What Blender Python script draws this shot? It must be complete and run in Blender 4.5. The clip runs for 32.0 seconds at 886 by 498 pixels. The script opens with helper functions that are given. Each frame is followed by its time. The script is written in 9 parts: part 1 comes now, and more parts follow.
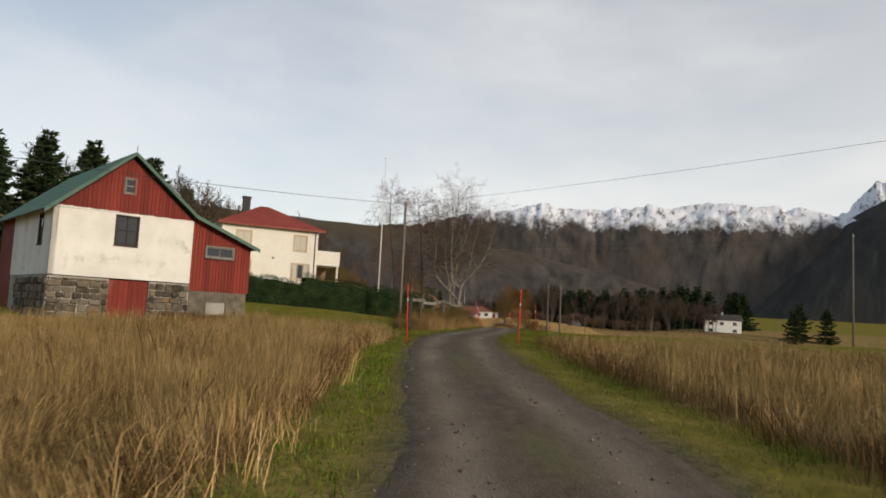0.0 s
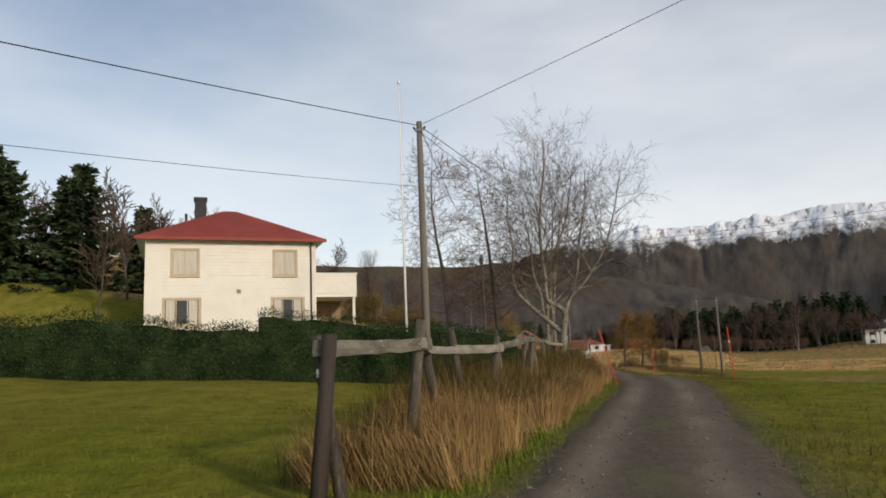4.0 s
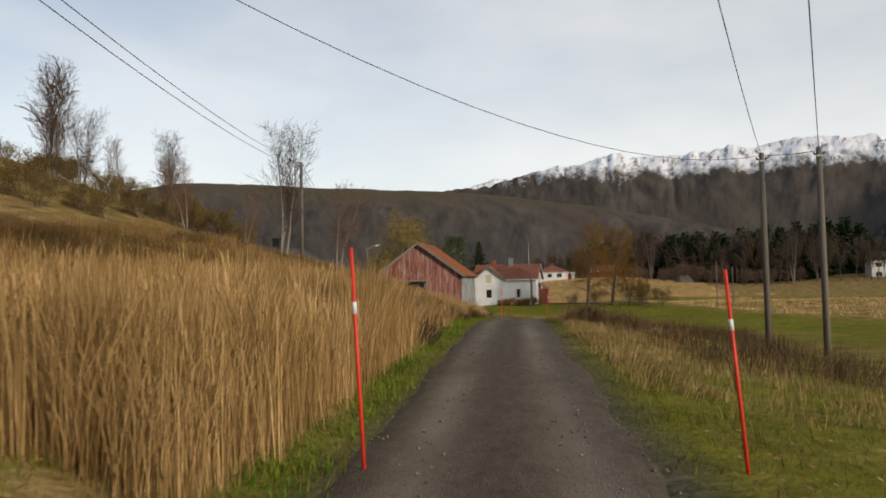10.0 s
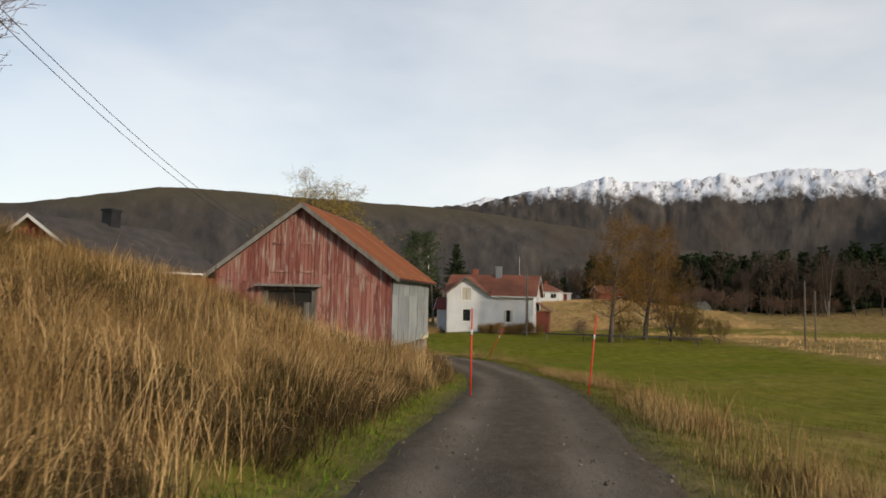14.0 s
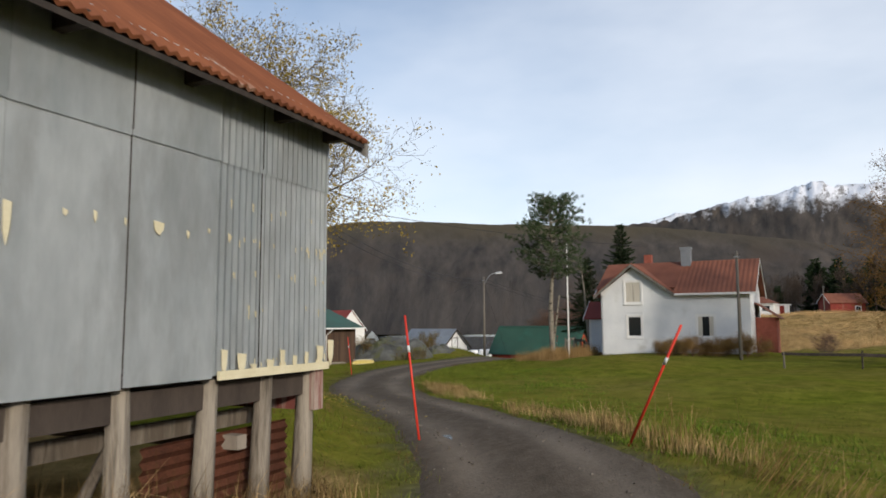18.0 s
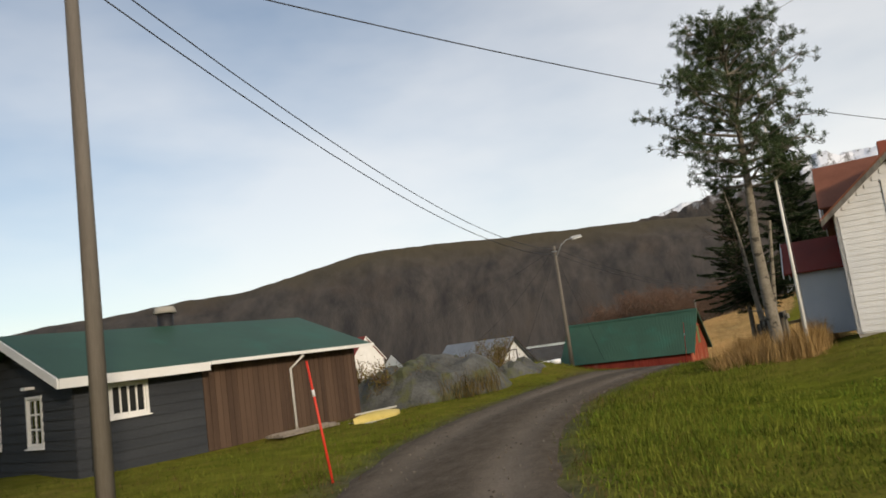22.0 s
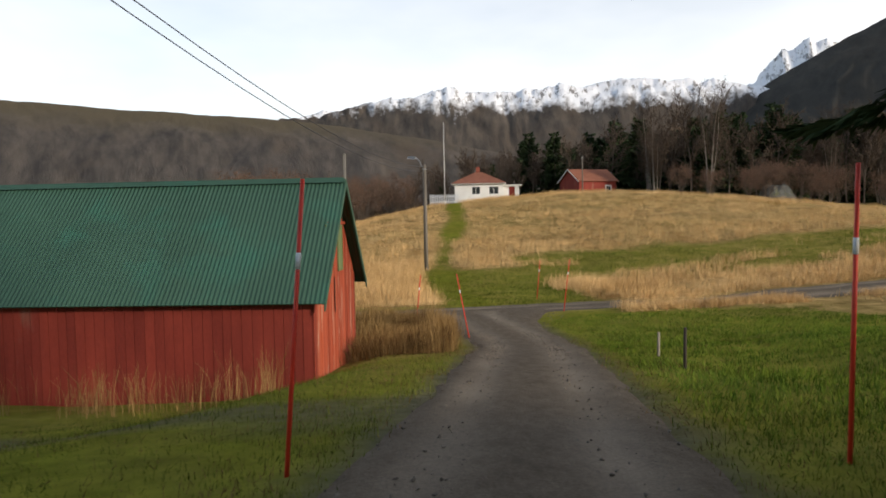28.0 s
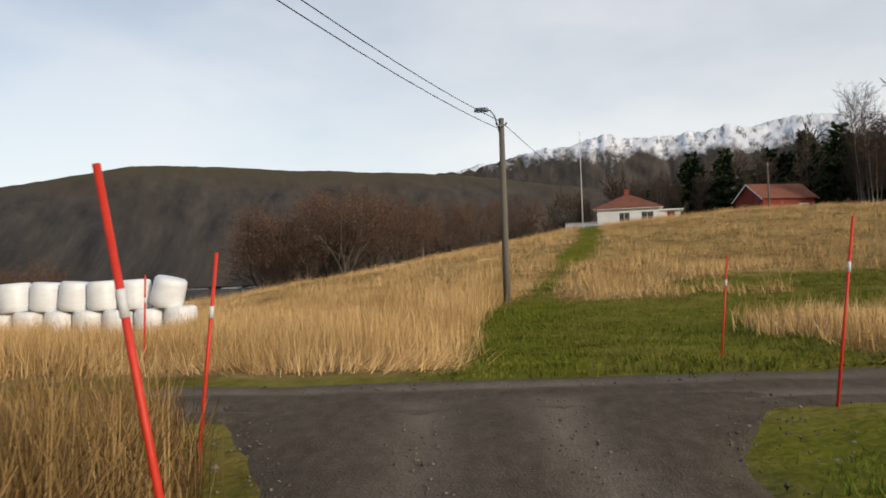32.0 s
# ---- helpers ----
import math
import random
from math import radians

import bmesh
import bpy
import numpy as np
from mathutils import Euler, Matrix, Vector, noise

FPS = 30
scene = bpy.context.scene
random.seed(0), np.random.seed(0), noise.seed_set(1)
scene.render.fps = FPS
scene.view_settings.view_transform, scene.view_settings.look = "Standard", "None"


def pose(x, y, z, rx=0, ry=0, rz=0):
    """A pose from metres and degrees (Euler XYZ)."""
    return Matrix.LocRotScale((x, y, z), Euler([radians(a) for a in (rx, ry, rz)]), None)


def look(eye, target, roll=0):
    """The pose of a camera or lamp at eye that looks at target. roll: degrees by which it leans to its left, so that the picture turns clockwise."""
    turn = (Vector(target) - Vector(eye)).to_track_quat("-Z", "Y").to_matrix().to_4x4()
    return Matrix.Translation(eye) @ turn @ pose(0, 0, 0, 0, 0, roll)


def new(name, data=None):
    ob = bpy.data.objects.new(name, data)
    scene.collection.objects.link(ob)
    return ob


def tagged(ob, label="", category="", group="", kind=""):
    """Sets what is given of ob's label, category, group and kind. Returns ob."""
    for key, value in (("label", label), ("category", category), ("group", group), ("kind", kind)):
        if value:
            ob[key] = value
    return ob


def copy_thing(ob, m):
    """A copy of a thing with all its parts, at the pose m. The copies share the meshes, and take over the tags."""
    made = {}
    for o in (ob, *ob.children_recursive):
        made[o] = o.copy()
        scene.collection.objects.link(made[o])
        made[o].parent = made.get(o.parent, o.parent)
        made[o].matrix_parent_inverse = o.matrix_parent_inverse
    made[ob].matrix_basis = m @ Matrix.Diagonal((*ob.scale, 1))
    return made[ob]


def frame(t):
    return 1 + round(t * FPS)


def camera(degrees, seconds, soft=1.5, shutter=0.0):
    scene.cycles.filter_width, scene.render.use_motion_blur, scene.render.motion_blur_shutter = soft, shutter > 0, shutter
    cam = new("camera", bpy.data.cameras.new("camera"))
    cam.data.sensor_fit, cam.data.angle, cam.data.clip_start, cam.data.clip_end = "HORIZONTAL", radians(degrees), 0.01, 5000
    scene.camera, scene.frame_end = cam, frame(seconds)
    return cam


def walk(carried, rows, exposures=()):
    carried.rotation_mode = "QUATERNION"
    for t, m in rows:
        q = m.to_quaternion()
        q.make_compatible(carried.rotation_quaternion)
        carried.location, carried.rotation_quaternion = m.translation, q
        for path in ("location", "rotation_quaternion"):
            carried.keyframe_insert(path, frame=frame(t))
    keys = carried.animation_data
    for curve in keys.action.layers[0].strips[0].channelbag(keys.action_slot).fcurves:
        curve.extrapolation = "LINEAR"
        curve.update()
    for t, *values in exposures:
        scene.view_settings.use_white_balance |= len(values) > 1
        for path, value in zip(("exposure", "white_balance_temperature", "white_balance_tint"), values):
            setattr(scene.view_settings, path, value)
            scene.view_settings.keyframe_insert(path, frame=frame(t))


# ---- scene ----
cam = camera(63.4, 32.0, soft=1.7, shutter=0.12)
PATH = [
    (0, (0.519, -1.267, 2.341), (0.498, 0.724, 2.531), 2.9),
    (1, (1.112, 5.885, 2.481), (0.873, 7.852, 2.747), 3.3),
    (2, (1.171, 12.483, 2.609), (0.846, 14.444, 2.836), -2.7),
    (3, (0.769, 19.363, 2.824), (0.368, 21.297, 3.14), -1.5),
    (4, (0.884, 26.042, 2.974), (0.597, 27.999, 3.274), -2.3),
    (6.5, (2.926, 41.289, 3.056), (2.734, 43.261, 3.329), 1.2),
    (7, (3.4, 44.825, 3.025), (3.152, 46.797, 3.248), -0.3),
    (8, (4.407, 51.582, 3.158), (4.318, 53.577, 3.271), -0.8),
    (9, (4.989, 57.962, 3.107), (4.898, 59.957, 3.22), -1.2),
    (10, (5.029, 64.939, 3.043), (4.809, 66.924, 3.135), -1.2),
    (11, (4.795, 71.915, 2.797), (4.584, 73.901, 2.897), -1.3),
    (12, (4.683, 79.129, 2.838), (4.524, 81.12, 2.945), -0.6),
    (13, (4.584, 85.976, 2.838), (4.397, 87.964, 2.955), 0.8),
    (14, (4.518, 92.576, 2.797), (4.33, 94.563, 2.937), 1.2),
    (14.5, (4.549, 95.822, 2.701), (4.364, 97.81, 2.807), 0.9),
    (16.5, (4.811, 107.764, 2.164), (4.487, 109.734, 2.292), -2.0),
    (17, (4.838, 110.97, 1.949), (4.471, 112.926, 2.146), -1.3),
    (18, (4.573, 116.781, 1.612), (3.884, 118.647, 1.818), -0.3),
    (19, (3.779, 121.951, 1.315), (2.873, 123.719, 1.551), 2.9),
    (20, (1.899, 126.475, 1.499), (0.697, 128.057, 1.727), 2.1),
    (21, (-1.191, 131.229, 1.235), (-2.347, 132.854, 1.377), -4.0),
    (22, (-4.703, 136.177, 0.999), (-5.41, 138.029, 1.268), -7.8),
    (22.5, (-6.155, 138.764, 0.913), (-6.751, 140.654, 1.183), -9.3),
    (23, (-7.261, 141.503, 0.907), (-7.632, 143.452, 1.164), -9.4),
    (23.5, (-8.187, 144.358, 0.809), (-8.384, 146.326, 1.108), -9.0),
    (24, (-8.805, 147.208, 0.865), (-8.926, 149.168, 1.245), -6.5),
    (24.5, (-9.124, 150.115, 0.867), (-9.081, 152.082, 1.224), -6.7),
    (26.5, (-8.195, 160.527, 0.796), (-8.052, 162.516, 0.954), -1.3),
    (27, (-7.844, 163.178, 0.721), (-7.759, 165.175, 0.641), -0.6),
    (28, (-6.667, 169.328, 0.3), (-6.415, 171.31, 0.21), -1.1),
    (29, (-5.437, 174.353, -0.183), (-5.132, 176.327, -0.285), -0.5),
    (30, (-4.097, 179.795, -0.782), (-3.809, 181.774, -0.731), -0.9),
    (31, (-2.824, 185.086, -1.416), (-2.689, 187.081, -1.374), 2.9),
    (32, (-1.897, 188.554, -1.941), (-2.077, 190.545, -1.876), -1.8),
]
walk(cam, [(t, look(eye, target, roll)) for t, eye, target, roll in PATH], exposures=[(0.0, -0.16, 6700, 10), (4.0, -0.12, 6450, 10), (6.5, -0.08, 6550, 10), (9.0, -0.1, 6700, 10), (12.0, -0.1, 6550, 10), (14.5, -0.05, 6600, 10), (16.5, -0.02, 6080, 10), (18.0, 0.0, 6000, 10),
     (19.0, -0.05, 5800, 10), (20.0, -0.05, 6200, 10), (21.0, -0.05, 6650, 10), (22.5, -0.05, 6700, 10), (24.5, 0.0, 6500, 10), (26.3, -0.36, 6450, 10), (26.55, -0.25, 6450, 10), (27.0, 0.32, 6450, 10), (29.0, 0.2, 6550, 10), (30.5, 0.0, 6600, 10), (32.0, -0.1, 6550, 10)])

# ---- light ----
SUN_EL, SUN_AZ = 17.0, 134.0   # degrees; azimuth from +y clockwise
world = bpy.data.worlds.new("sky")
scene.world = world
world.use_nodes = True
wn, wl = world.node_tree.nodes, world.node_tree.links
wn.clear()
w_out = wn.new("ShaderNodeOutputWorld")
w_bg = wn.new("ShaderNodeBackground")
w_bg.inputs["Strength"].default_value = 0.13
sky = wn.new("ShaderNodeTexSky")
sky.sky_type = "NISHITA"
sky.sun_disc = False
sky.sun_elevation = radians(SUN_EL)
sky.sun_rotation = radians(SUN_AZ)
sky.air_density, sky.dust_density, sky.ozone_density = 1.0, 0.6, 1.5
w_tc = wn.new("ShaderNodeTexCoord")
w_map = wn.new("ShaderNodeMapping")
w_map.inputs["Scale"].default_value = (1.0, 1.0, 2.6)
w_map.inputs["Location"].default_value = (0.35, 0.1, 0.2)
w_noise = wn.new("ShaderNodeTexNoise")
w_noise.inputs["Scale"].default_value = 1.7
w_noise.inputs["Detail"].default_value = 5.0
w_noise.inputs["Roughness"].default_value = 0.5
w_ramp = wn.new("ShaderNodeValToRGB")
w_ramp.color_ramp.elements[0].position = 0.30
w_ramp.color_ramp.elements[1].position = 0.66
w_ramp.color_ramp.elements[0].color = (0.0, 0.0, 0.0, 1)
w_ramp.color_ramp.elements[1].color = (1, 1, 1, 1)
# thin cloud thickens towards the right and the horizon
w_dot, w_sum = wn.new("ShaderNodeVectorMath"), wn.new("ShaderNodeMath")
w_dot.operation = "DOT_PRODUCT"
w_dot.inputs[1].default_value = (0.55, 0.10, -0.75)
w_gain, w_sum.operation = wn.new("ShaderNodeMath"), "MULTIPLY_ADD"
w_gain.operation = "MULTIPLY_ADD"
w_gain.inputs[1].default_value, w_gain.inputs[2].default_value = 0.75, 0.43
w_sum.inputs[1].default_value = 0.42
w_sum.use_clamp = True
w_mix = wn.new("ShaderNodeMix")
w_mix.data_type = "RGBA"
w_mix.inputs["B"].default_value = (8.5, 8.4, 8.25, 1)
wl.new(w_tc.outputs["Generated"], w_map.inputs["Vector"])
wl.new(w_map.outputs["Vector"], w_noise.inputs["Vector"])
wl.new(w_noise.outputs["Fac"], w_ramp.inputs["Fac"])
wl.new(w_tc.outputs["Generated"], w_dot.inputs[0])
wl.new(w_dot.outputs["Value"], w_gain.inputs[0])
wl.new(w_ramp.outputs["Color"], w_sum.inputs[0])
wl.new(w_gain.outputs[0], w_sum.inputs[2])
wl.new(w_sum.outputs[0], w_mix.inputs["Factor"])
wl.new(sky.outputs["Color"], w_mix.inputs["A"])
wl.new(w_mix.outputs["Result"], w_bg.inputs["Color"])
wl.new(w_bg.outputs["Background"], w_out.inputs["Surface"])

sun_data = bpy.data.lights.new("sun", "SUN")
sun_data.energy, sun_data.angle, sun_data.color = 2.95, radians(5.0), (1.0, 0.86, 0.68)
sun = new("sun", sun_data)
sun.matrix_world = look((0, 0, 60), (-math.sin(radians(SUN_AZ)) * 100, -math.cos(radians(SUN_AZ)) * 100,
                                     60 - 100 * math.tan(radians(SUN_EL))))


# ---- materials ----
def mat(name, c1, c2, scale=3.0, rough=0.8, bump=0.25, fine=40.0, metal=0.0, stretch=(1, 1, 1), rnd=0.0,
        stain=None, stain_at=(0.55, 0.7), stain_scale=0.7, bump_dist=0.02, spec=0.3, coords="Object", two=False):
    """A surface whose colour runs between c1 and c2 in broad patches and fine grain, with an optional stain colour."""
    m = bpy.data.materials.new(name)
    m.use_nodes = True
    nt = m.node_tree
    n, l = nt.nodes, nt.links
    b = n["Principled BSDF"]
    tc, mp = n.new("ShaderNodeTexCoord"), n.new("ShaderNodeMapping")
    mp.inputs["Scale"].default_value = stretch
    l.new(tc.outputs[coords], mp.inputs["Vector"])
    n1, n2 = n.new("ShaderNodeTexNoise"), n.new("ShaderNodeTexNoise")
    n1.inputs["Scale"].default_value, n1.inputs["Detail"].default_value = scale, 6
    n2.inputs["Scale"].default_value, n2.inputs["Detail"].default_value = fine, 4
    l.new(mp.outputs["Vector"], n1.inputs["Vector"])
    l.new(mp.outputs["Vector"], n2.inputs["Vector"])
    add = n.new("ShaderNodeMath")
    add.operation = "MULTIPLY_ADD"
    add.inputs[1].default_value = 0.45
    l.new(n2.outputs["Fac"], add.inputs[0])
    half = n.new("ShaderNodeMath")
    half.operation = "MULTIPLY_ADD"
    half.inputs[1].default_value, half.inputs[2].default_value = 0.75, -0.1
    l.new(n1.outputs["Fac"], half.inputs[0])
    l.new(half.outputs[0], add.inputs[2])
    last = add
    if rnd:
        if two:
            geo = n.new("ShaderNodeNewGeometry")
            pick = geo.outputs["Random Per Island"]
        else:
            info = n.new("ShaderNodeObjectInfo")
            pick = info.outputs["Random"]
        shift = n.new("ShaderNodeMath")
        shift.operation = "MULTIPLY_ADD"
        shift.inputs[1].default_value = rnd
        off = n.new("ShaderNodeMath")
        off.operation = "SUBTRACT"
        off.inputs[1].default_value = rnd / 2
        l.new(add.outputs[0], off.inputs[0])
        l.new(pick, shift.inputs[0])
        l.new(off.outputs[0], shift.inputs[2])
        last = shift
    ramp = n.new("ShaderNodeValToRGB")
    ramp.color_ramp.elements[0].position, ramp.color_ramp.elements[1].position = 0.28, 0.74
    ramp.color_ramp.elements[0].color, ramp.color_ramp.elements[1].color = (*c1, 1), (*c2, 1)
    l.new(last.outputs[0], ramp.inputs["Fac"])
    colour = ramp.outputs["Color"]
    if stain:
        n3, r3, mx = n.new("ShaderNodeTexNoise"), n.new("ShaderNodeValToRGB"), n.new("ShaderNodeMix")
        n3.inputs["Scale"].default_value, n3.inputs["Detail"].default_value = stain_scale, 8
        n3.inputs["Roughness"].default_value = 0.65
        r3.color_ramp.elements[0].position, r3.color_ramp.elements[1].position = stain_at
        mx.data_type = "RGBA"
        mx.inputs["B"].default_value = (*stain, 1)
        l.new(mp.outputs["Vector"], n3.inputs["Vector"])
        l.new(n3.outputs["Fac"], r3.inputs["Fac"])
        l.new(r3.outputs["Color"], mx.inputs["Factor"])
        l.new(colour, mx.inputs["A"])
        colour = mx.outputs["Result"]
    l.new(colour, b.inputs["Base Color"])
    b.inputs["Roughness"].default_value, b.inputs["Metallic"].default_value = rough, metal
    b.inputs["Specular IOR Level"].default_value = min(spec, 0.02) if two else spec
    if bump:
        bp = n.new("ShaderNodeBump")
        bp.inputs["Strength"].default_value, bp.inputs["Distance"].default_value = bump, bump_dist
        l.new(add.outputs[0], bp.inputs["Height"])
        l.new(bp.outputs["Normal"], b.inputs["Normal"])
    return m


M = {}
M["red_paint"] = mat("red_paint", (0.136, 0.018, 0.012), (0.240, 0.036, 0.022), 1.5, 0.75, stretch=(1, 1, 0.25), rnd=0.3, stain=(0.22, 0.13, 0.10), stain_at=(0.62, 0.8))
M["red_paint_bright"] = mat("red_paint_bright", (0.225, 0.036, 0.016), (0.420, 0.085, 0.036), 1.8, 0.78, stretch=(1, 1, 0.12), rnd=0.3, stain=(0.50, 0.34, 0.25), stain_at=(0.56, 0.72), stain_scale=4.5)
M["faded_red"] = mat("faded_red", (0.19, 0.060, 0.048), (0.37, 0.165, 0.130), 3.2, 0.9, 0.4, stretch=(2, 2, 0.22), rnd=0.4, stain=(0.43, 0.36, 0.30), stain_at=(0.50, 0.66), stain_scale=4.0)
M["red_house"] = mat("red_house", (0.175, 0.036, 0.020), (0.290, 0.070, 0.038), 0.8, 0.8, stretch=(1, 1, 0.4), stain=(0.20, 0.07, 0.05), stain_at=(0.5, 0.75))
M["grey_wood"] = mat("grey_wood", (0.098, 0.090, 0.079), (0.255, 0.240, 0.214), 2.0, 0.9, 0.5, stretch=(3, 3, 0.3), rnd=0.35, stain=(0.22, 0.23, 0.15), stain_at=(0.58, 0.72), stain_scale=4)
M["stilt_wood"] = mat("stilt_wood", (0.115, 0.092, 0.070), (0.330, 0.285, 0.225), 2.6, 0.92, 0.7, fine=30, stretch=(6, 6, 0.35), rnd=0.4, stain=(0.075, 0.060, 0.045), stain_at=(0.52, 0.66), stain_scale=2.0)
M["dark_wood"] = mat("dark_wood", (0.028, 0.022, 0.018), (0.075, 0.058, 0.047), 2.0, 0.85, 0.4, stretch=(3, 3, 0.3), rnd=0.3)
M["old_post"] = mat("old_post", (0.040, 0.032, 0.023), (0.185, 0.160, 0.125), 2.4, 0.95, 0.8, fine=30, stretch=(5, 5, 0.5), rnd=0.4, stain=(0.27, 0.275, 0.22), stain_at=(0.60, 0.72), stain_scale=6.0, bump_dist=0.03)
M["old_rail"] = mat("old_rail", (0.085, 0.076, 0.060), (0.300, 0.275, 0.225), 2.0, 0.95, 0.8, fine=26, stretch=(1.2, 1.2, 3), rnd=0.4, stain=(0.39, 0.40, 0.32), stain_at=(0.60, 0.70), stain_scale=7.0, bump_dist=0.03)
M["post_wood"] = mat("post_wood", (0.16, 0.135, 0.11), (0.34, 0.29, 0.235), 2.0, 0.9, 0.5, stretch=(4, 4, 0.4), rnd=0.35)
M["pole_wood"] = mat("pole_wood", (0.085, 0.073, 0.060), (0.210, 0.185, 0.155), 1.6, 0.9, 0.4, stretch=(4, 4, 0.15), rnd=0.2)
M["cream_paint"] = mat("cream_paint", (0.66, 0.615, 0.54), (0.80, 0.765, 0.69), 0.7, 0.7, 0.1, stain=(0.58, 0.53, 0.44), stain_at=(0.55, 0.8))
M["white_paint"] = mat("white_paint", (0.68, 0.67, 0.64), (0.82, 0.81, 0.79), 0.9, 0.65, 0.1, stain=(0.55, 0.52, 0.46), stain_at=(0.6, 0.85))
M["white_render"] = mat("white_render", (0.60, 0.58, 0.53), (0.82, 0.80, 0.75), 0.9, 0.9, 0.4, fine=22, stain=(0.36, 0.33, 0.28), stain_at=(0.57, 0.76), stain_scale=1.1)
M["white_wall"] = mat("white_wall", (0.60, 0.61, 0.62), (0.80, 0.80, 0.79), 0.8, 0.75, 0.15, stain=(0.47, 0.46, 0.42), stain_at=(0.58, 0.8))
M["concrete"] = mat("concrete", (0.25, 0.235, 0.205), (0.42, 0.395, 0.345), 1.2, 0.92, 0.35, stain=(0.20, 0.17, 0.11), stain_at=(0.52, 0.72))
M["stone"] = mat("stone", (0.048, 0.040, 0.030), (0.190, 0.162, 0.122), 2.5, 0.92, 0.6, rnd=0.5, stain=(0.30, 0.165, 0.05), stain_at=(0.58, 0.70), stain_scale=1.8, bump_dist=0.05)
M["rock"] = mat("rock", (0.040, 0.042, 0.040), (0.150, 0.152, 0.142), 1.6, 0.9, 0.8, fine=14, stain=(0.10, 0.105, 0.05), stain_at=(0.5, 0.62), stain_scale=1.2, bump_dist=0.08)
M["red_roof"] = mat("red_roof", (0.185, 0.030, 0.020), (0.285, 0.054, 0.036), 0.6, 0.6, 0.15, stain=(0.17, 0.055, 0.04), stain_at=(0.55, 0.75))
M["rust_roof"] = mat("rust_roof", (0.120, 0.038, 0.017), (0.275, 0.098, 0.040), 0.5, 0.8, 0.2, fine=9, stretch=(0.25, 2.2, 0.25), stain=(0.42, 0.30, 0.22), stain_at=(0.63, 0.71), stain_scale=1.5)
M["tile_roof"] = mat("tile_roof", (0.160, 0.055, 0.030), (0.260, 0.098, 0.055), 1.0, 0.75, 0.4, fine=18)
M["green_roof"] = mat("green_roof", (0.026, 0.066, 0.044), (0.042, 0.098, 0.066), 0.5, 0.55, 0.1, stain=(0.03, 0.12, 0.085), stain_at=(0.5, 0.8))
M["green_roof_old"] = mat("green_roof_old", (0.05, 0.105, 0.08), (0.09, 0.165, 0.125), 0.6, 0.6, 0.1)
M["dark_roof"] = mat("dark_roof", (0.035, 0.03, 0.027), (0.085, 0.07, 0.06), 1.2, 0.8, 0.3, stain=(0.12, 0.10, 0.08), stain_at=(0.6, 0.75))
M["tin_roof"] = mat("tin_roof", (0.18, 0.20, 0.22), (0.36, 0.38, 0.40), 0.8, 0.5, 0.1, metal=0.3)
M["zinc"] = mat("zinc", (0.400, 0.435, 0.445), (0.640, 0.665, 0.665), 1.4, 0.55, 0.15, fine=11, metal=0.0, rnd=0.35, stretch=(1, 1, 0.35), stain=(0.36, 0.375, 0.37), stain_at=(0.47, 0.74), stain_scale=2.2, spec=0.4)
M["rust_sheet"] = mat("rust_sheet", (0.10, 0.04, 0.025), (0.27, 0.10, 0.055), 2.0, 0.85, 0.3)
M["black_paint"] = mat("black_paint", (0.012, 0.012, 0.014), (0.03, 0.03, 0.033), 3.0, 0.6, 0.1)
M["cabin_dark"] = mat("cabin_dark", (0.022, 0.025, 0.03), (0.05, 0.054, 0.06), 1.0, 0.75, 0.2, stretch=(0.3, 0.3, 3))
M["cabin_brown"] = mat("cabin_brown", (0.055, 0.033, 0.022), (0.11, 0.068, 0.045), 1.5, 0.75, 0.3, stretch=(3, 3, 0.2), rnd=0.3)
M["door_wood"] = mat("door_wood", (0.19, 0.125, 0.07), (0.36, 0.25, 0.15), 1.5, 0.7, 0.3, stretch=(3, 3, 0.3))
M["green_paint"] = mat("green_paint", (0.014, 0.062, 0.03), (0.028, 0.105, 0.05), 1.5, 0.6, 0.2)
M["green_door"] = mat("green_door", (0.085, 0.115, 0.045), (0.185, 0.225, 0.100), 3.0, 0.78, 0.4, stretch=(2, 2, 0.15))
M["blue_white"] = mat("blue_white", (0.58, 0.61, 0.65), (0.72, 0.74, 0.77), 1.0, 0.7, 0.1)
M["brick_red"] = mat("brick_red", (0.20, 0.055, 0.035), (0.33, 0.10, 0.065), 4, 0.85, 0.4)
M["grey_metal"] = mat("grey_metal", (0.20, 0.21, 0.22), (0.34, 0.35, 0.36), 3, 0.5, 0.1, metal=0.5)
M["lamp_glass"] = mat("lamp_glass", (0.68, 0.68, 0.66), (0.80, 0.80, 0.78), 4, 0.3, 0.0)
M["stick_red"] = mat("stick_red", (0.55, 0.03, 0.015), (0.72, 0.055, 0.025), 6, 0.5, 0.05, spec=0.4)
M["reflector"] = mat("reflector", (0.62, 0.63, 0.63), (0.78, 0.79, 0.79), 30, 0.3, 0.05)
M["orange_ball"] = mat("orange_ball", (0.35, 0.06, 0.03), (0.5, 0.10, 0.05), 5, 0.5, 0.1)
M["cable"] = mat("cable", (0.02, 0.02, 0.022), (0.045, 0.045, 0.048), 3, 0.6, 0.0)
M["bale"] = mat("bale", (0.74, 0.75, 0.75), (0.86, 0.87, 0.87), 3, 0.35, 0.5, fine=16, stretch=(1, 1, 3), spec=0.5)
M["yellow_boat"] = mat("yellow_boat", (0.52, 0.40, 0.10), (0.66, 0.52, 0.16), 2, 0.5, 0.1)
M["canvas"] = mat("canvas", (0.36, 0.35, 0.32), (0.50, 0.49, 0.45), 2, 0.8, 0.2)
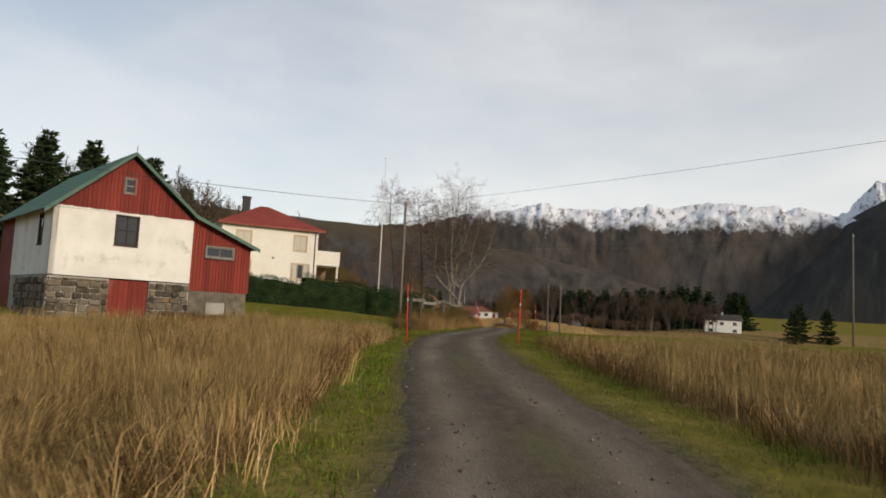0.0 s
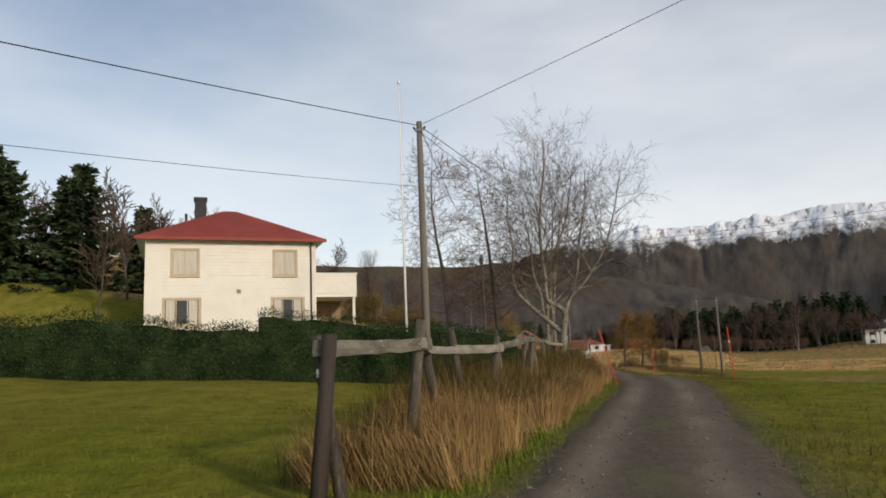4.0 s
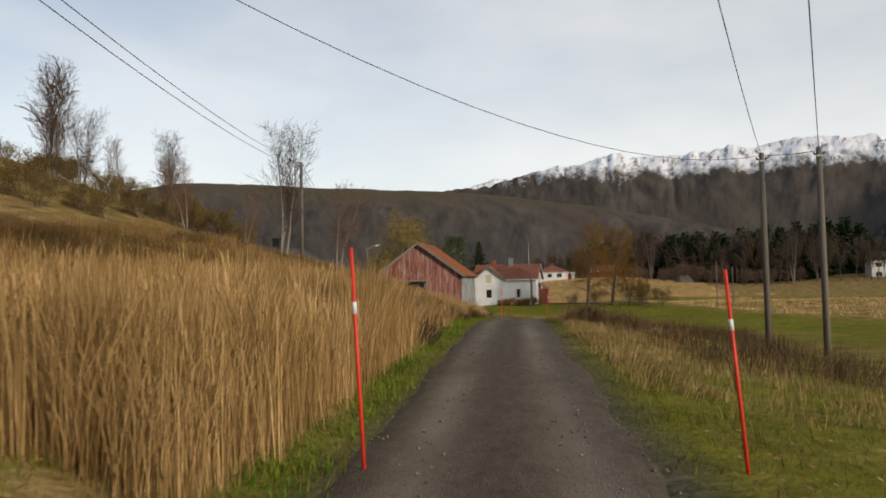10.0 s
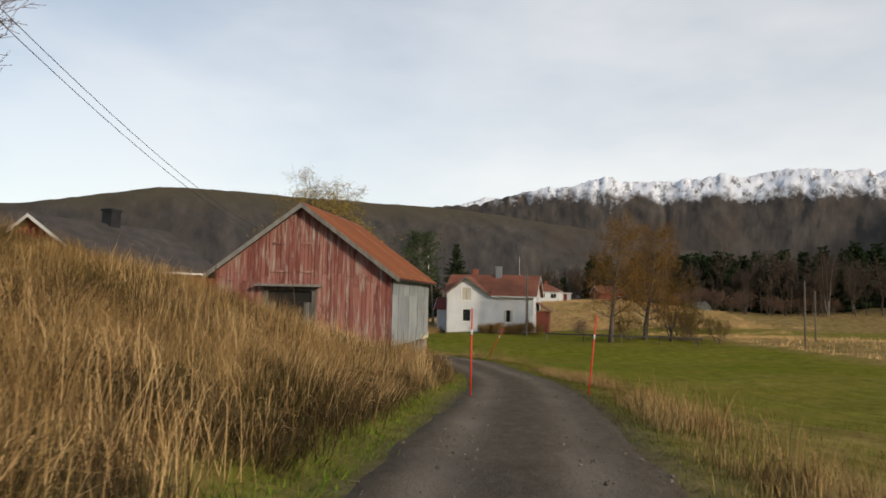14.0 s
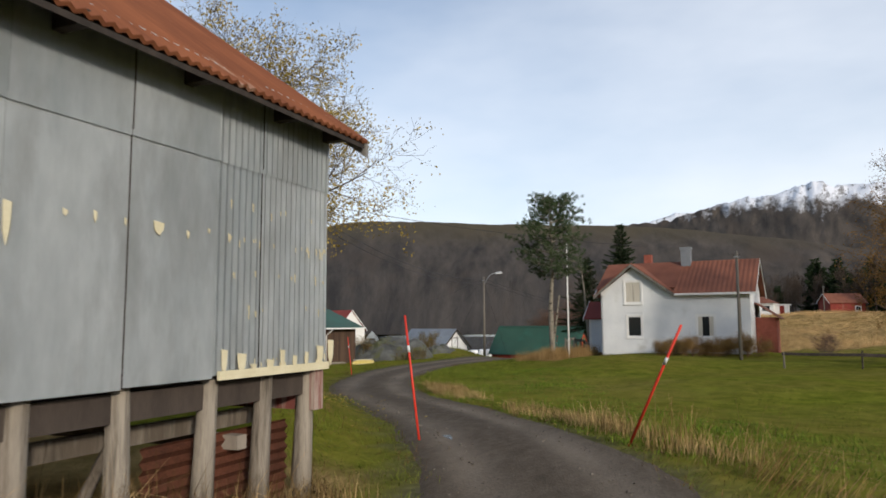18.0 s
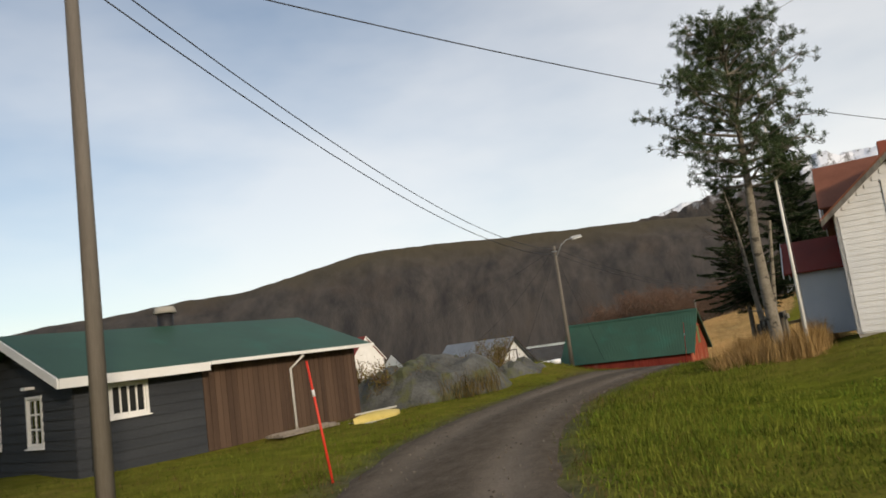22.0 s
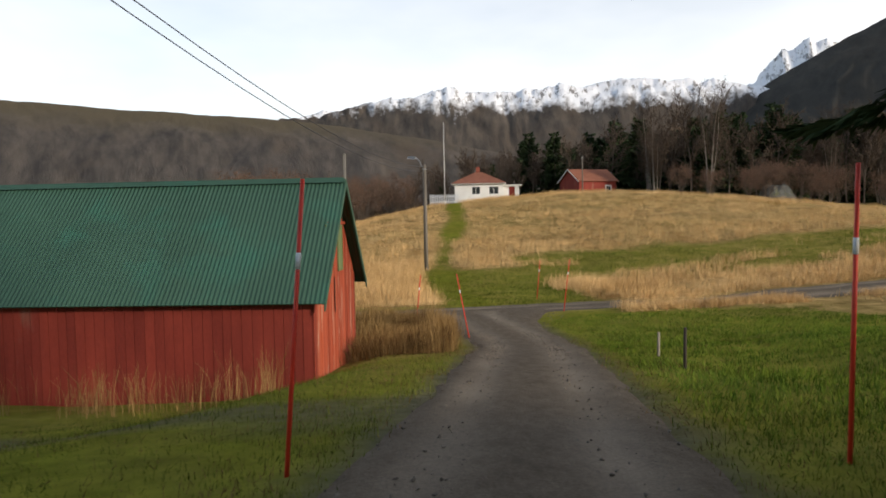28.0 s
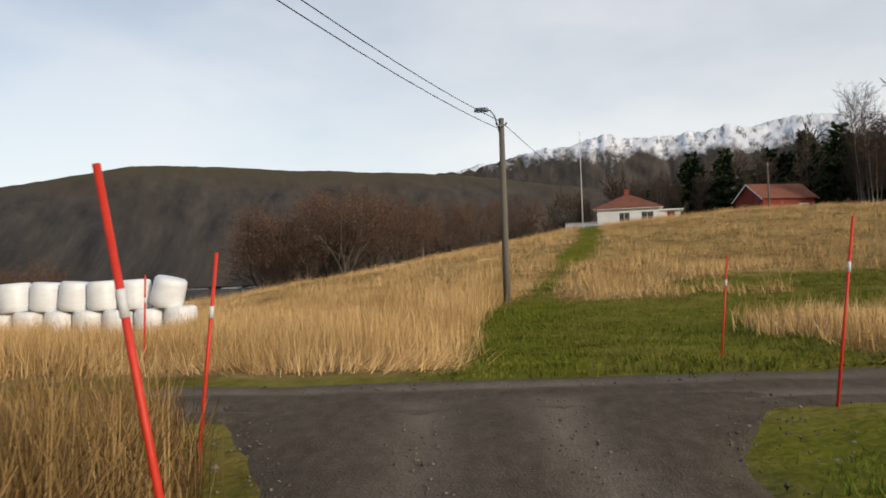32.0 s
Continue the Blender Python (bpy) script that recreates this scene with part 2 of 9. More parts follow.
M["bark_ash"] = mat("bark_ash", (0.115, 0.098, 0.073), (0.290, 0.255, 0.200), 2.5, 0.95, 0.8, fine=22, stretch=(1, 1, 1.6), stain=(0.055, 0.048, 0.036), stain_at=(0.545, 0.63), stain_scale=3.6, bump_dist=0.03)
M["bark_dark"] = mat("bark_dark", (0.055, 0.045, 0.037), (0.15, 0.12, 0.095), 3, 0.9, 0.6, stretch=(1, 1, 0.5))
M["bark_birch"] = mat("bark_birch", (0.135, 0.118, 0.098), (0.285, 0.258, 0.222), 2, 0.85, 0.4, stretch=(1, 1, 2), stain=(0.07, 0.06, 0.05), stain_at=(0.56, 0.62), stain_scale=3)
M["bark_maple"] = mat("bark_maple", (0.075, 0.060, 0.042), (0.270, 0.228, 0.165), 2.2, 0.95, 0.9, fine=14, stretch=(1.5, 1.5, 0.6), stain=(0.050, 0.045, 0.028), stain_at=(0.54, 0.64), stain_scale=3.0, bump_dist=0.03)
M["twig"] = mat("twig", (0.048, 0.034, 0.024), (0.118, 0.086, 0.062), 2, 0.9, 0.0)
M["twig_red"] = mat("twig_red", (0.11, 0.062, 0.042), (0.21, 0.125, 0.082), 2, 0.9, 0.0)
M["leaf_rust"] = mat("leaf_rust", (0.240, 0.130, 0.040), (0.460, 0.290, 0.090), 1.0, 0.75, 0.0, rnd=0.6, two=True)
M["leaf_ochre"] = mat("leaf_ochre", (0.085, 0.070, 0.020), (0.220, 0.160, 0.045), 0.6, 0.75, 0.0, rnd=0.6, two=True)
M["pale_paint"] = mat("pale_paint", (0.60, 0.53, 0.34), (0.74, 0.68, 0.48), 6, 0.7, 0.1)
M["pebble"] = mat("pebble", (0.095, 0.081, 0.066), (0.205, 0.176, 0.143), 3.0, 0.9, 0.2, rnd=0.7, two=True)
M["twig_gold"] = mat("twig_gold", (0.120, 0.068, 0.022), (0.270, 0.155, 0.050), 2, 0.9, 0.0, rnd=0.4, two=True)
M["leaf_yellow"] = mat("leaf_yellow", (0.190, 0.135, 0.026), (0.460, 0.340, 0.075), 0.7, 0.7, 0.0, rnd=0.6, two=True)
M["leaf_brown"] = mat("leaf_brown", (0.176, 0.096, 0.032), (0.336, 0.224, 0.088), 3, 0.8, 0.0, rnd=0.6, two=True)
M["needle_pine"] = mat("needle_pine", (0.032, 0.054, 0.024), (0.098, 0.128, 0.060), 0.8, 0.7, 0.0, rnd=0.5, two=True)
M["needle_spruce"] = mat("needle_spruce", (0.016, 0.030, 0.013), (0.060, 0.082, 0.038), 0.8, 0.75, 0.0, rnd=0.5, two=True)
M["hedge_leaf"] = mat("hedge_leaf", (0.010, 0.020, 0.008), (0.055, 0.078, 0.030), 1.3, 0.6, 0.0, fine=7.0, rnd=0.6, two=True)
M["grass_gold"] = mat("grass_gold", (0.150, 0.086, 0.030), (0.430, 0.285, 0.122), 1.1, 0.85, 0.0, fine=6.0, rnd=0.42, two=True)
M["straw_light"] = mat("straw_light", (0.340, 0.205, 0.082), (0.820, 0.565, 0.272), 0.4, 0.85, 0.0, fine=3.0, rnd=0.4, two=True)
M["grass_brown"] = mat("grass_brown", (0.042, 0.025, 0.010), (0.200, 0.125, 0.054), 1.1, 0.85, 0.0, fine=6.0, rnd=0.5, two=True)
M["weed_olive"] = mat("weed_olive", (0.032, 0.027, 0.008), (0.175, 0.125, 0.045), 1.0, 0.85, 0.0, fine=6.0, rnd=0.6, two=True)
# Darker than grass_brown: along the fence its tone carries shade and dark gaps.
M["grass_dark"] = mat("grass_dark", (0.024, 0.018, 0.008), (0.125, 0.088, 0.040), 1.0, 0.85, 0.0, fine=6.0, rnd=0.6, two=True)
M["grass_pale"] = mat("grass_pale", (0.120, 0.080, 0.028), (0.470, 0.335, 0.150), 1.0, 0.85, 0.0, fine=6.0, rnd=0.42, two=True)
M["grass_green"] = mat("grass_green", (0.046, 0.068, 0.008), (0.185, 0.205, 0.032), 0.6, 0.8, 0.0, fine=4.0, rnd=0.5, two=True)
M["weed_green"] = mat("weed_green", (0.046, 0.088, 0.009), (0.175, 0.230, 0.030), 0.6, 0.7, 0.0, fine=4.0, rnd=0.5, two=True)
M["stalk"] = mat("stalk", (0.062, 0.038, 0.020), (0.150, 0.098, 0.055), 1.2, 0.9, 0.0, fine=6.0, rnd=0.5, two=True)
M["glass"] = bpy.data.materials.new("glass")
M["glass"].use_nodes = True
_b = M["glass"].node_tree.nodes["Principled BSDF"]
_b.inputs["Base Color"].default_value = (0.02, 0.023, 0.026, 1)
_b.inputs["Roughness"].default_value, _b.inputs["Specular IOR Level"].default_value = 0.06, 0.6
M["curtain"] = mat("curtain", (0.42, 0.38, 0.31), (0.62, 0.58, 0.5), 3, 0.9, 0.2, stretch=(4, 4, 0.3))
M["tan_trim"] = mat("tan_trim", (0.40, 0.32, 0.22), (0.55, 0.45, 0.32), 2, 0.7, 0.1)
# Near-black colour standing in for shade: indoors, in the open hatch, in a board gap.
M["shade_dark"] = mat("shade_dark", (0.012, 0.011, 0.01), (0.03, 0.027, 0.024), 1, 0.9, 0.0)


# ---- building helpers ----
def link_mesh(name, bm, material, m=None):
    if m is not None:
        bm.transform(m)
    me = bpy.data.meshes.new(name)
    bm.to_mesh(me)
    bm.free()
    if material is not None:
        me.materials.append(material)
    return me


def part(name, bm, material, parent, label="", m=None):
    ob = new(name, link_mesh(name, bm, material, m))
    ob.parent = parent
    if label:
        tagged(ob, label)
    return ob


def single(name, bm, material, label="", category="", group="", kind="", m=None):
    return tagged(new(name, link_mesh(name, bm, material, m)), label, category, group, kind)


def thing(name, m, label="", category="", group="", kind=""):
    ob = new(name)
    ob.empty_display_size = 0.3
    ob.matrix_basis = m
    return tagged(ob, label, category, group, kind)


def box(bm, x0, x1, y0, y1, z0, z1, bevel=0.0):
    v = [bm.verts.new(p) for p in ((x0, y0, z0), (x1, y0, z0), (x1, y1, z0), (x0, y1, z0),
                                   (x0, y0, z1), (x1, y0, z1), (x1, y1, z1), (x0, y1, z1))]
    f = [bm.faces.new([v[i] for i in q]) for q in ((0, 3, 2, 1), (4, 5, 6, 7), (0, 1, 5, 4), (1, 2, 6, 5), (2, 3, 7, 6), (3, 0, 4, 7))]
    if bevel:
        bmesh.ops.bevel(bm, geom=list({e for q in f for e in q.edges}), offset=bevel, segments=1, affect="EDGES")
    return bm


def boxes(*rows, bevel=0.0):
    bm = bmesh.new()
    for r in rows:
        box(bm, *r, bevel=bevel)
    return bm


def prism(bm, outline, y0, y1):
    """An upright outline of (x, z) pairs drawn out from y0 to y1."""
    a = [bm.verts.new((x, y0, z)) for x, z in outline]
    b = [bm.verts.new((x, y1, z)) for x, z in outline]
    n = len(a)
    bm.faces.new(a)
    bm.faces.new(b[::-1])
    for i in range(n):
        bm.faces.new((a[i], b[i], b[(i + 1) % n], a[(i + 1) % n]))
    bmesh.ops.recalc_face_normals(bm, faces=bm.faces)
    return bm


def tube(bm, p0, p1, r0, r1, n=8, cap=True):
    p0, p1 = Vector(p0), Vector(p1)
    d = (p1 - p0).normalized()
    u = d.orthogonal().normalized()
    w = d.cross(u)
    ra = [bm.verts.new(p0 + (u * math.cos(a) + w * math.sin(a)) * r0) for a in [2 * math.pi * i / n for i in range(n)]]
    rb = [bm.verts.new(p1 + (u * math.cos(a) + w * math.sin(a)) * r1) for a in [2 * math.pi * i / n for i in range(n)]]
    for i in range(n):
        f = bm.faces.new((ra[i], ra[(i + 1) % n], rb[(i + 1) % n], rb[i]))
        f.smooth = True
    if cap:
        bm.faces.new(ra[::-1])
        bm.faces.new(rb)
    return bm


def path_tube(bm, pts, r, n=5):
    """One closed tube through the points."""
    pts = [Vector(p) for p in pts]
    rings = []
    for i, p in enumerate(pts):
        d = (pts[min(i + 1, len(pts) - 1)] - pts[max(i - 1, 0)]).normalized()
        u = d.cross(Vector((0, 0, 1)) if abs(d.z) < 0.9 else Vector((1, 0, 0))).normalized()
        w = d.cross(u)
        rings.append([bm.verts.new(p + (u * math.cos(a) + w * math.sin(a)) * r) for a in [2 * math.pi * k / n for k in range(n)]])
    for a, b in zip(rings, rings[1:]):
        for k in range(n):
            bm.faces.new((a[k], a[(k + 1) % n], b[(k + 1) % n], b[k])).smooth = True
    bm.faces.new(rings[0][::-1])
    bm.faces.new(rings[-1])
    return bm


def wall(length, height, thick, holes, z0=0.0):
    """A wall along x from 0 to length, its outer face at y = 0 (towards -y), with holes (x0, x1, z0, z1) cut right through."""
    bm = bmesh.new()
    xs = sorted({0.0, length, *[h[0] for h in holes], *[h[1] for h in holes]})
    zs = {z0, z0 + height, *[h[2] for h in holes], *[h[3] for h in holes]}
    zs = sorted(zs)
    for a, b in zip(zs, zs[1:]):
        if b - a < 1e-4:
            continue
        start = None
        cells = []
        for c, d in zip(xs, xs[1:]):
            free = not any(h[0] - 1e-6 <= c and d <= h[1] + 1e-6 and h[2] - 1e-6 <= a and b <= h[3] + 1e-6 for h in holes)
            if free and start is None:
                start = c
            if not free and start is not None:
                cells.append((start, c))
                start = None
        if start is not None:
            cells.append((start, length))
        for c, d in cells:
            box(bm, c, d, 0, thick, a, b)
    bmesh.ops.remove_doubles(bm, verts=bm.verts, dist=0.0005)
    return bm


def clad(parent, material, z0, z1, lap, span, holes=(), m=None, name="board", y=0.0):
    """Lapped boards on a wall that faces -y, each one an own piece; span(z) gives the ends of a row, holes are left open."""
    z = z0
    while z < z1 - 0.03:
        t = min(z + lap, z1)
        lo, hi = span(t)
        cuts = sorted((h[0] - 0.07, h[1] + 0.07) for h in holes if h[2] - 0.07 < t - 0.01 and h[3] + 0.07 > z + 0.01)
        runs, a = [], lo
        for c, d in cuts:
            runs.append((a, c))
            a = d
        runs.append((a, hi))
        for a, c in runs:
            if c - a < 0.06:
                continue
            bm = bmesh.new()
            box(bm, a, c, y - 0.028, y - 0.001, z, t + 0.012)
            for v in bm.verts:
                if v.co.z > t and v.co.y < y - 0.01:
                    v.co.y = y - 0.005
            part(name, bm, material, parent, "", m)
        z = t


def window(parent, m, w, h, nx=1, nz=1, frame_mat=None, trim=0.09, depth=0.07, sill=True, curtain=False, rail=0.045, label=""):
    """A window with its lower left corner at m's origin, facing -y: casing, glazing bars, panes, sill."""
    frame_mat = frame_mat or M["white_paint"]
    bm = boxes((-trim, w + trim, -0.03, 0.0, h, h + trim), (-trim, w + trim, -0.03, 0.0, -trim, 0),
               (-trim, 0, -0.03, 0.0, 0, h), (w, w + trim, -0.03, 0.0, 0, h))
    fr = part("window", bm, frame_mat, parent, label, m)
    bars = bmesh.new()
    for i in range(nx + 1):
        x = (w - rail) * i / nx
        box(bars, x, x + rail, 0.0, 0.05, 0, h)
    for k in range(nz + 1):
        z = (h - rail) * k / nz
        for i in range(nx):
            x = (w - rail) * i / nx + rail
            box(bars, x, (w - rail) * (i + 1) / nx, 0.005, 0.045, z, z + rail)
    part("glazing_grid", bars, frame_mat, fr, "", m)
    for i in range(nx):
        for k in range(nz):
            x0, x1 = (w - rail) * i / nx + rail, (w - rail) * (i + 1) / nx
            z0, z1 = (h - rail) * k / nz + rail, (h - rail) * (k + 1) / nz
            part("pane", boxes((x0, x1, 0.02, 0.026, z0, z1)), M["glass"], fr, "", m)
    if curtain:
        for a, b in (((0.05, 0.30), (0.70, 0.95)) if curtain is True else ((0.04, 0.49), (0.51, 0.96))):
            part("curtain", boxes((w * a, w * b, 0.012, 0.018, rail, h - rail)), M["curtain"], fr, "pale gathered curtain", m)
    if sill:
        part("sill", boxes((-trim - 0.03, w + trim + 0.03, -0.07, 0, -trim - 0.03, -trim)), frame_mat, fr, "", m)
    return fr


def slope(parent, name, material, p0, p1, p2, p3, thick=0.06, wave=0.0, pitch=0.14, label=""):
    """A roof slab over four corners (eave start, eave end, ridge end, ridge start), corrugated across the eave where wave > 0."""
    p0, p1, p2, p3 = (Vector(p) for p in (p0, p1, p2, p3))
    nrm = (p1 - p0).cross(p3 - p0).normalized()
    if nrm.z < 0:
        nrm = -nrm
    bm = bmesh.new()
    n = max(2, int((p1 - p0).length / pitch) * 4) if wave else 1
    top = []
    for i in range(n + 1):
        s = i / n
        off = nrm * (wave * math.sin(math.pi * i / 2)) if wave else Vector()
        a, b = p0.lerp(p1, s) + off, p3.lerp(p2, s) + off
        top.append([bm.verts.new(q) for q in (a + nrm * thick, b + nrm * thick, b, a)])
    for r, q in zip(top, top[1:]):
        for k in range(4):
            f = bm.faces.new((r[k], q[k], q[(k + 1) % 4], r[(k + 1) % 4]))
    bm.faces.new(top[0])
    bm.faces.new(top[-1][::-1])
    bmesh.ops.recalc_face_normals(bm, faces=bm.faces)
    return part(name, bm, material, parent, label)


def rotz(deg, at=(0, 0, 0)):
    return Matrix.Translation(at) @ Matrix.Rotation(radians(deg), 4, "Z")


def raw_mesh(name, verts, faces, material, smooth=False):
    """A mesh from arrays: verts n x 3, faces m x k (all of one size)."""
    verts, faces = np.asarray(verts, np.float32), np.asarray(faces, np.int32)
    me = bpy.data.meshes.new(name)
    k = faces.shape[1]
    me.vertices.add(len(verts))
    me.vertices.foreach_set("co", verts.ravel())
    me.loops.add(faces.size)
    me.loops.foreach_set("vertex_index", faces.ravel())
    me.polygons.add(len(faces))
    me.polygons.foreach_set("loop_start", np.arange(0, faces.size, k, dtype=np.int32))
    me.polygons.foreach_set("loop_total", np.full(len(faces), k, np.int32))
    me.polygons.foreach_set("use_smooth", np.full(len(faces), smooth))
    me.update(calc_edges=True)
    me.materials.append(material)
    return me


def value_noise(x, y, seed=0):
    """Smooth noise in 0..1 over the plane, for arrays."""
    xi, yi = np.floor(x).astype(np.int64), np.floor(y).astype(np.int64)
    fx, fy = x - xi, y - yi
    fx, fy = fx * fx * (3 - 2 * fx), fy * fy * (3 - 2 * fy)

    def h(a, b):
        n = (a * 374761393 + b * 668265263 + seed * 1442695041) & 0x7FFFFFFF
        n = ((n ^ (n >> 13)) * 1274126177) & 0x7FFFFFFF
        return ((n ^ (n >> 16)) & 0xFFFF) / 65535.0
    return (h(xi, yi) * (1 - fx) + h(xi + 1, yi) * fx) * (1 - fy) + (h(xi, yi + 1) * (1 - fx) + h(xi + 1, yi + 1) * fx) * fy


def fbm(x, y, octaves=4, seed=0):
    out, amp, tot = 0.0, 1.0, 0.0
    for o in range(octaves):
        out = out + amp * value_noise(x * 2 ** o + 17.3 * o, y * 2 ** o + 5.1 * o, seed + o)
        tot += amp
        amp *= 0.5
    return out / tot


def step(a, b, v):
    s = np.clip((np.asarray(v, float) - a) / (b - a), 0, 1)
    return s * s * (3 - 2 * s)

# ---- lie of the land ----
ROAD_Y = np.array([-30, -1.3, 5.9, 12.5, 19.4, 26, 41.3, 51.6, 58, 65, 72, 79, 86, 92.6, 107.8, 111, 116.8, 122, 126.5, 131.2, 136.2, 141.5, 147.2, 150.1, 160.5, 169.3, 174.4, 179.8, 185, 188.5, 198])
ROAD_X = np.array([0.4, 1.2, 1.5, 1.15, 0.85, 1.0, 2.93, 4.41, 4.99, 5.03, 4.8, 4.68, 4.58, 4.52, 4.81, 4.84, 4.57, 3.78, 1.9, -1.2, -4.7, -7.26, -8.8, -9.12, -8.2, -6.67, -5.44, -4.1, -2.82, -2.0, -2.2])
ROAD_Z = np.array([0.6, 0.92, 1.06, 1.19, 1.4, 1.55, 1.64, 1.74, 1.69, 1.62, 1.38, 1.42, 1.42, 1.38, 0.74, 0.53, 0.19, -0.1, -0.02, -0.18, -0.42, -0.51, -0.55, -0.55, -0.62, -1.12, -1.6, -2.2, -2.84, -3.3, -3.55])


def soft_line(y, ys, vs):
    """The values vs at ys, joined by a smooth curve."""
    m = np.gradient(vs, ys)
    i = np.clip(np.searchsorted(ys, y) - 1, 0, len(ys) - 2)
    h = ys[i + 1] - ys[i]
    t = np.clip((y - ys[i]) / h, 0, 1)
    return ((2 * t ** 3 - 3 * t ** 2 + 1) * vs[i] + (t ** 3 - 2 * t ** 2 + t) * h * m[i]
            + (-2 * t ** 3 + 3 * t ** 2) * vs[i + 1] + (t ** 3 - t ** 2) * h * m[i + 1])


def road_x(y):
    return soft_line(np.asarray(y, float), ROAD_Y, ROAD_X)


def road_z(y):
    return soft_line(np.asarray(y, float), ROAD_Y, ROAD_Z)


WATER_Z = -7.0


def ground(x, y):
    """Height of the land."""
    x, y = np.asarray(x, float), np.asarray(y, float)
    d = x - road_x(y)
    left, right = np.clip(-d - 1.7, 0, None), np.clip(d - 1.7, 0, None)
    z = road_z(y)
    bumps = (fbm(x * 0.25, y * 0.25, 3, 5) - 0.5) * 0.35 * step(1.7, 5, np.abs(d))
    # gentle rise to the first farm
    farm = step(74, 62, y) * step(28, 44, y)
    z = z + farm * (0.085 * np.minimum(left, 8) + 0.05 * np.clip(left - 8, 0, 20))
    # the bank of dry grass, and the hill behind it
    bank = step(60, 68, y) * step(121, 112, y)
    z = z + bank * (np.interp(y, [60, 80, 92, 100, 124], [0.13, 0.15, 0.30, 0.32, 0.30]) * np.minimum(left, 6)
                    + np.interp(y, [60, 84, 95, 124], [0.36, 0.34, 0.24, 0.17]) * np.clip(left - 6, 0, 4.5) + 0.05 * np.clip(left - 10.5, 0, 20))
    z = z + 5.5 * np.exp(-0.5 * ((x + 38) / 15.0) ** 2 - 0.5 * ((y - 108) / 24.0) ** 2) * step(4, 16, left)
    z = z + 11.0 * np.exp(-0.5 * ((x + 74) / 25.0) ** 2 - 0.5 * ((y - 118) / 40.0) ** 2) * step(6, 26, left)
    z = z + 0.7 * step(-8.5, -20, x) * step(80, 100, y) * step(124, 114, y)
    # the verge lifts beside the green box post
    z = z + 0.42 * step(0.6, 1.9, left) * np.exp(-0.5 * ((y - 66) / 3.0) ** 2)
    # the low field on the other side
    field = step(44, 66, y) * step(150, 100, y)
    z = z - field * np.minimum(0.115 * right, 1.1)
    # the raised lawn in front of the red house
    z = z + 0.36 * step(0.2, 1.6, left) * step(122, 126, y) * step(139, 134, y) * step(-11.5, -8.5, x)
    # level ground between the houses
    level = step(138, 165, y) * step(196, 172, y)
    z = z + level * np.minimum(right * 0.07, 0.5) * step(3, 6, right)
    z = z + step(150, 162, y) * step(182, 168, y) * (-0.075) * np.minimum(left, 12)
    # the grassy swell beside the rock outcrop
    z = z + 0.85 * np.exp(-0.5 * ((x + 11.9) / 1.25) ** 2 - 0.5 * ((y - 162.4) / 2.4) ** 2)
    # beyond the junction: up to the house on the knoll
    knoll = 6.1 * step(203, 264, y) * np.exp(-0.5 * ((x - 17) / 27.0) ** 2)
    z = z + knoll
    z = z + step(205, 280, y) * step(30, 110, x) * 5.0
    z = z - 0.75 * step(-9, -15, x) * step(203, 210, y) * step(238, 224, y)
    # the ground falls away behind the cabin, and lies lower before the green-roofed barn
    z = z - 3.2 * step(-17.5, -32, x) * step(126, 140, y) * step(182, 172, y)
    z = z - 0.7 * step(1.5, 5, left) * step(174, 183, y) * step(199, 195, y)
    east = step(178, 215, y) * step(6, 40, x)
    z = z + east * 1.6
    # down to the fjord
    s = 0.885 * (x + 95) - 0.466 * (y - 188)
    low = step(60, -15, s)
    z = z * (1 - low) + low * -9.5
    far = step(-300, -380, s)
    z = z + far * 8.5
    away = step(320, 700, y)
    z = z + away * 14.0 * (1 - low)
    return z + bumps


def ground_at(x, y):
    return float(ground(np.array([x]), np.array([y]))[0])


def lane(x, y):
    """1 on gravel, 0 off it: the road and the road that it meets."""
    wob = (fbm(x * 0.8, y * 0.8, 3, 9) - 0.5) * 0.7
    d = np.abs(x - road_x(y)) + wob
    on = step(1.55, 1.25, d) * (y < 198.5)
    cross = 197.9 + 0.085 * (x + 2)
    e = np.abs(y - cross) + wob
    on = np.maximum(on, step(1.45, 1.1, e) * (x > -80) * (x < 60))
    mouth = np.clip((y - 190.5) / 6.5, 0, 1) ** 1.7 * 3.0
    on = np.maximum(on, step(1.7, 1.2, np.abs(x + 2.0) + wob - mouth) * (y > 189) * (y < 199))
    return on


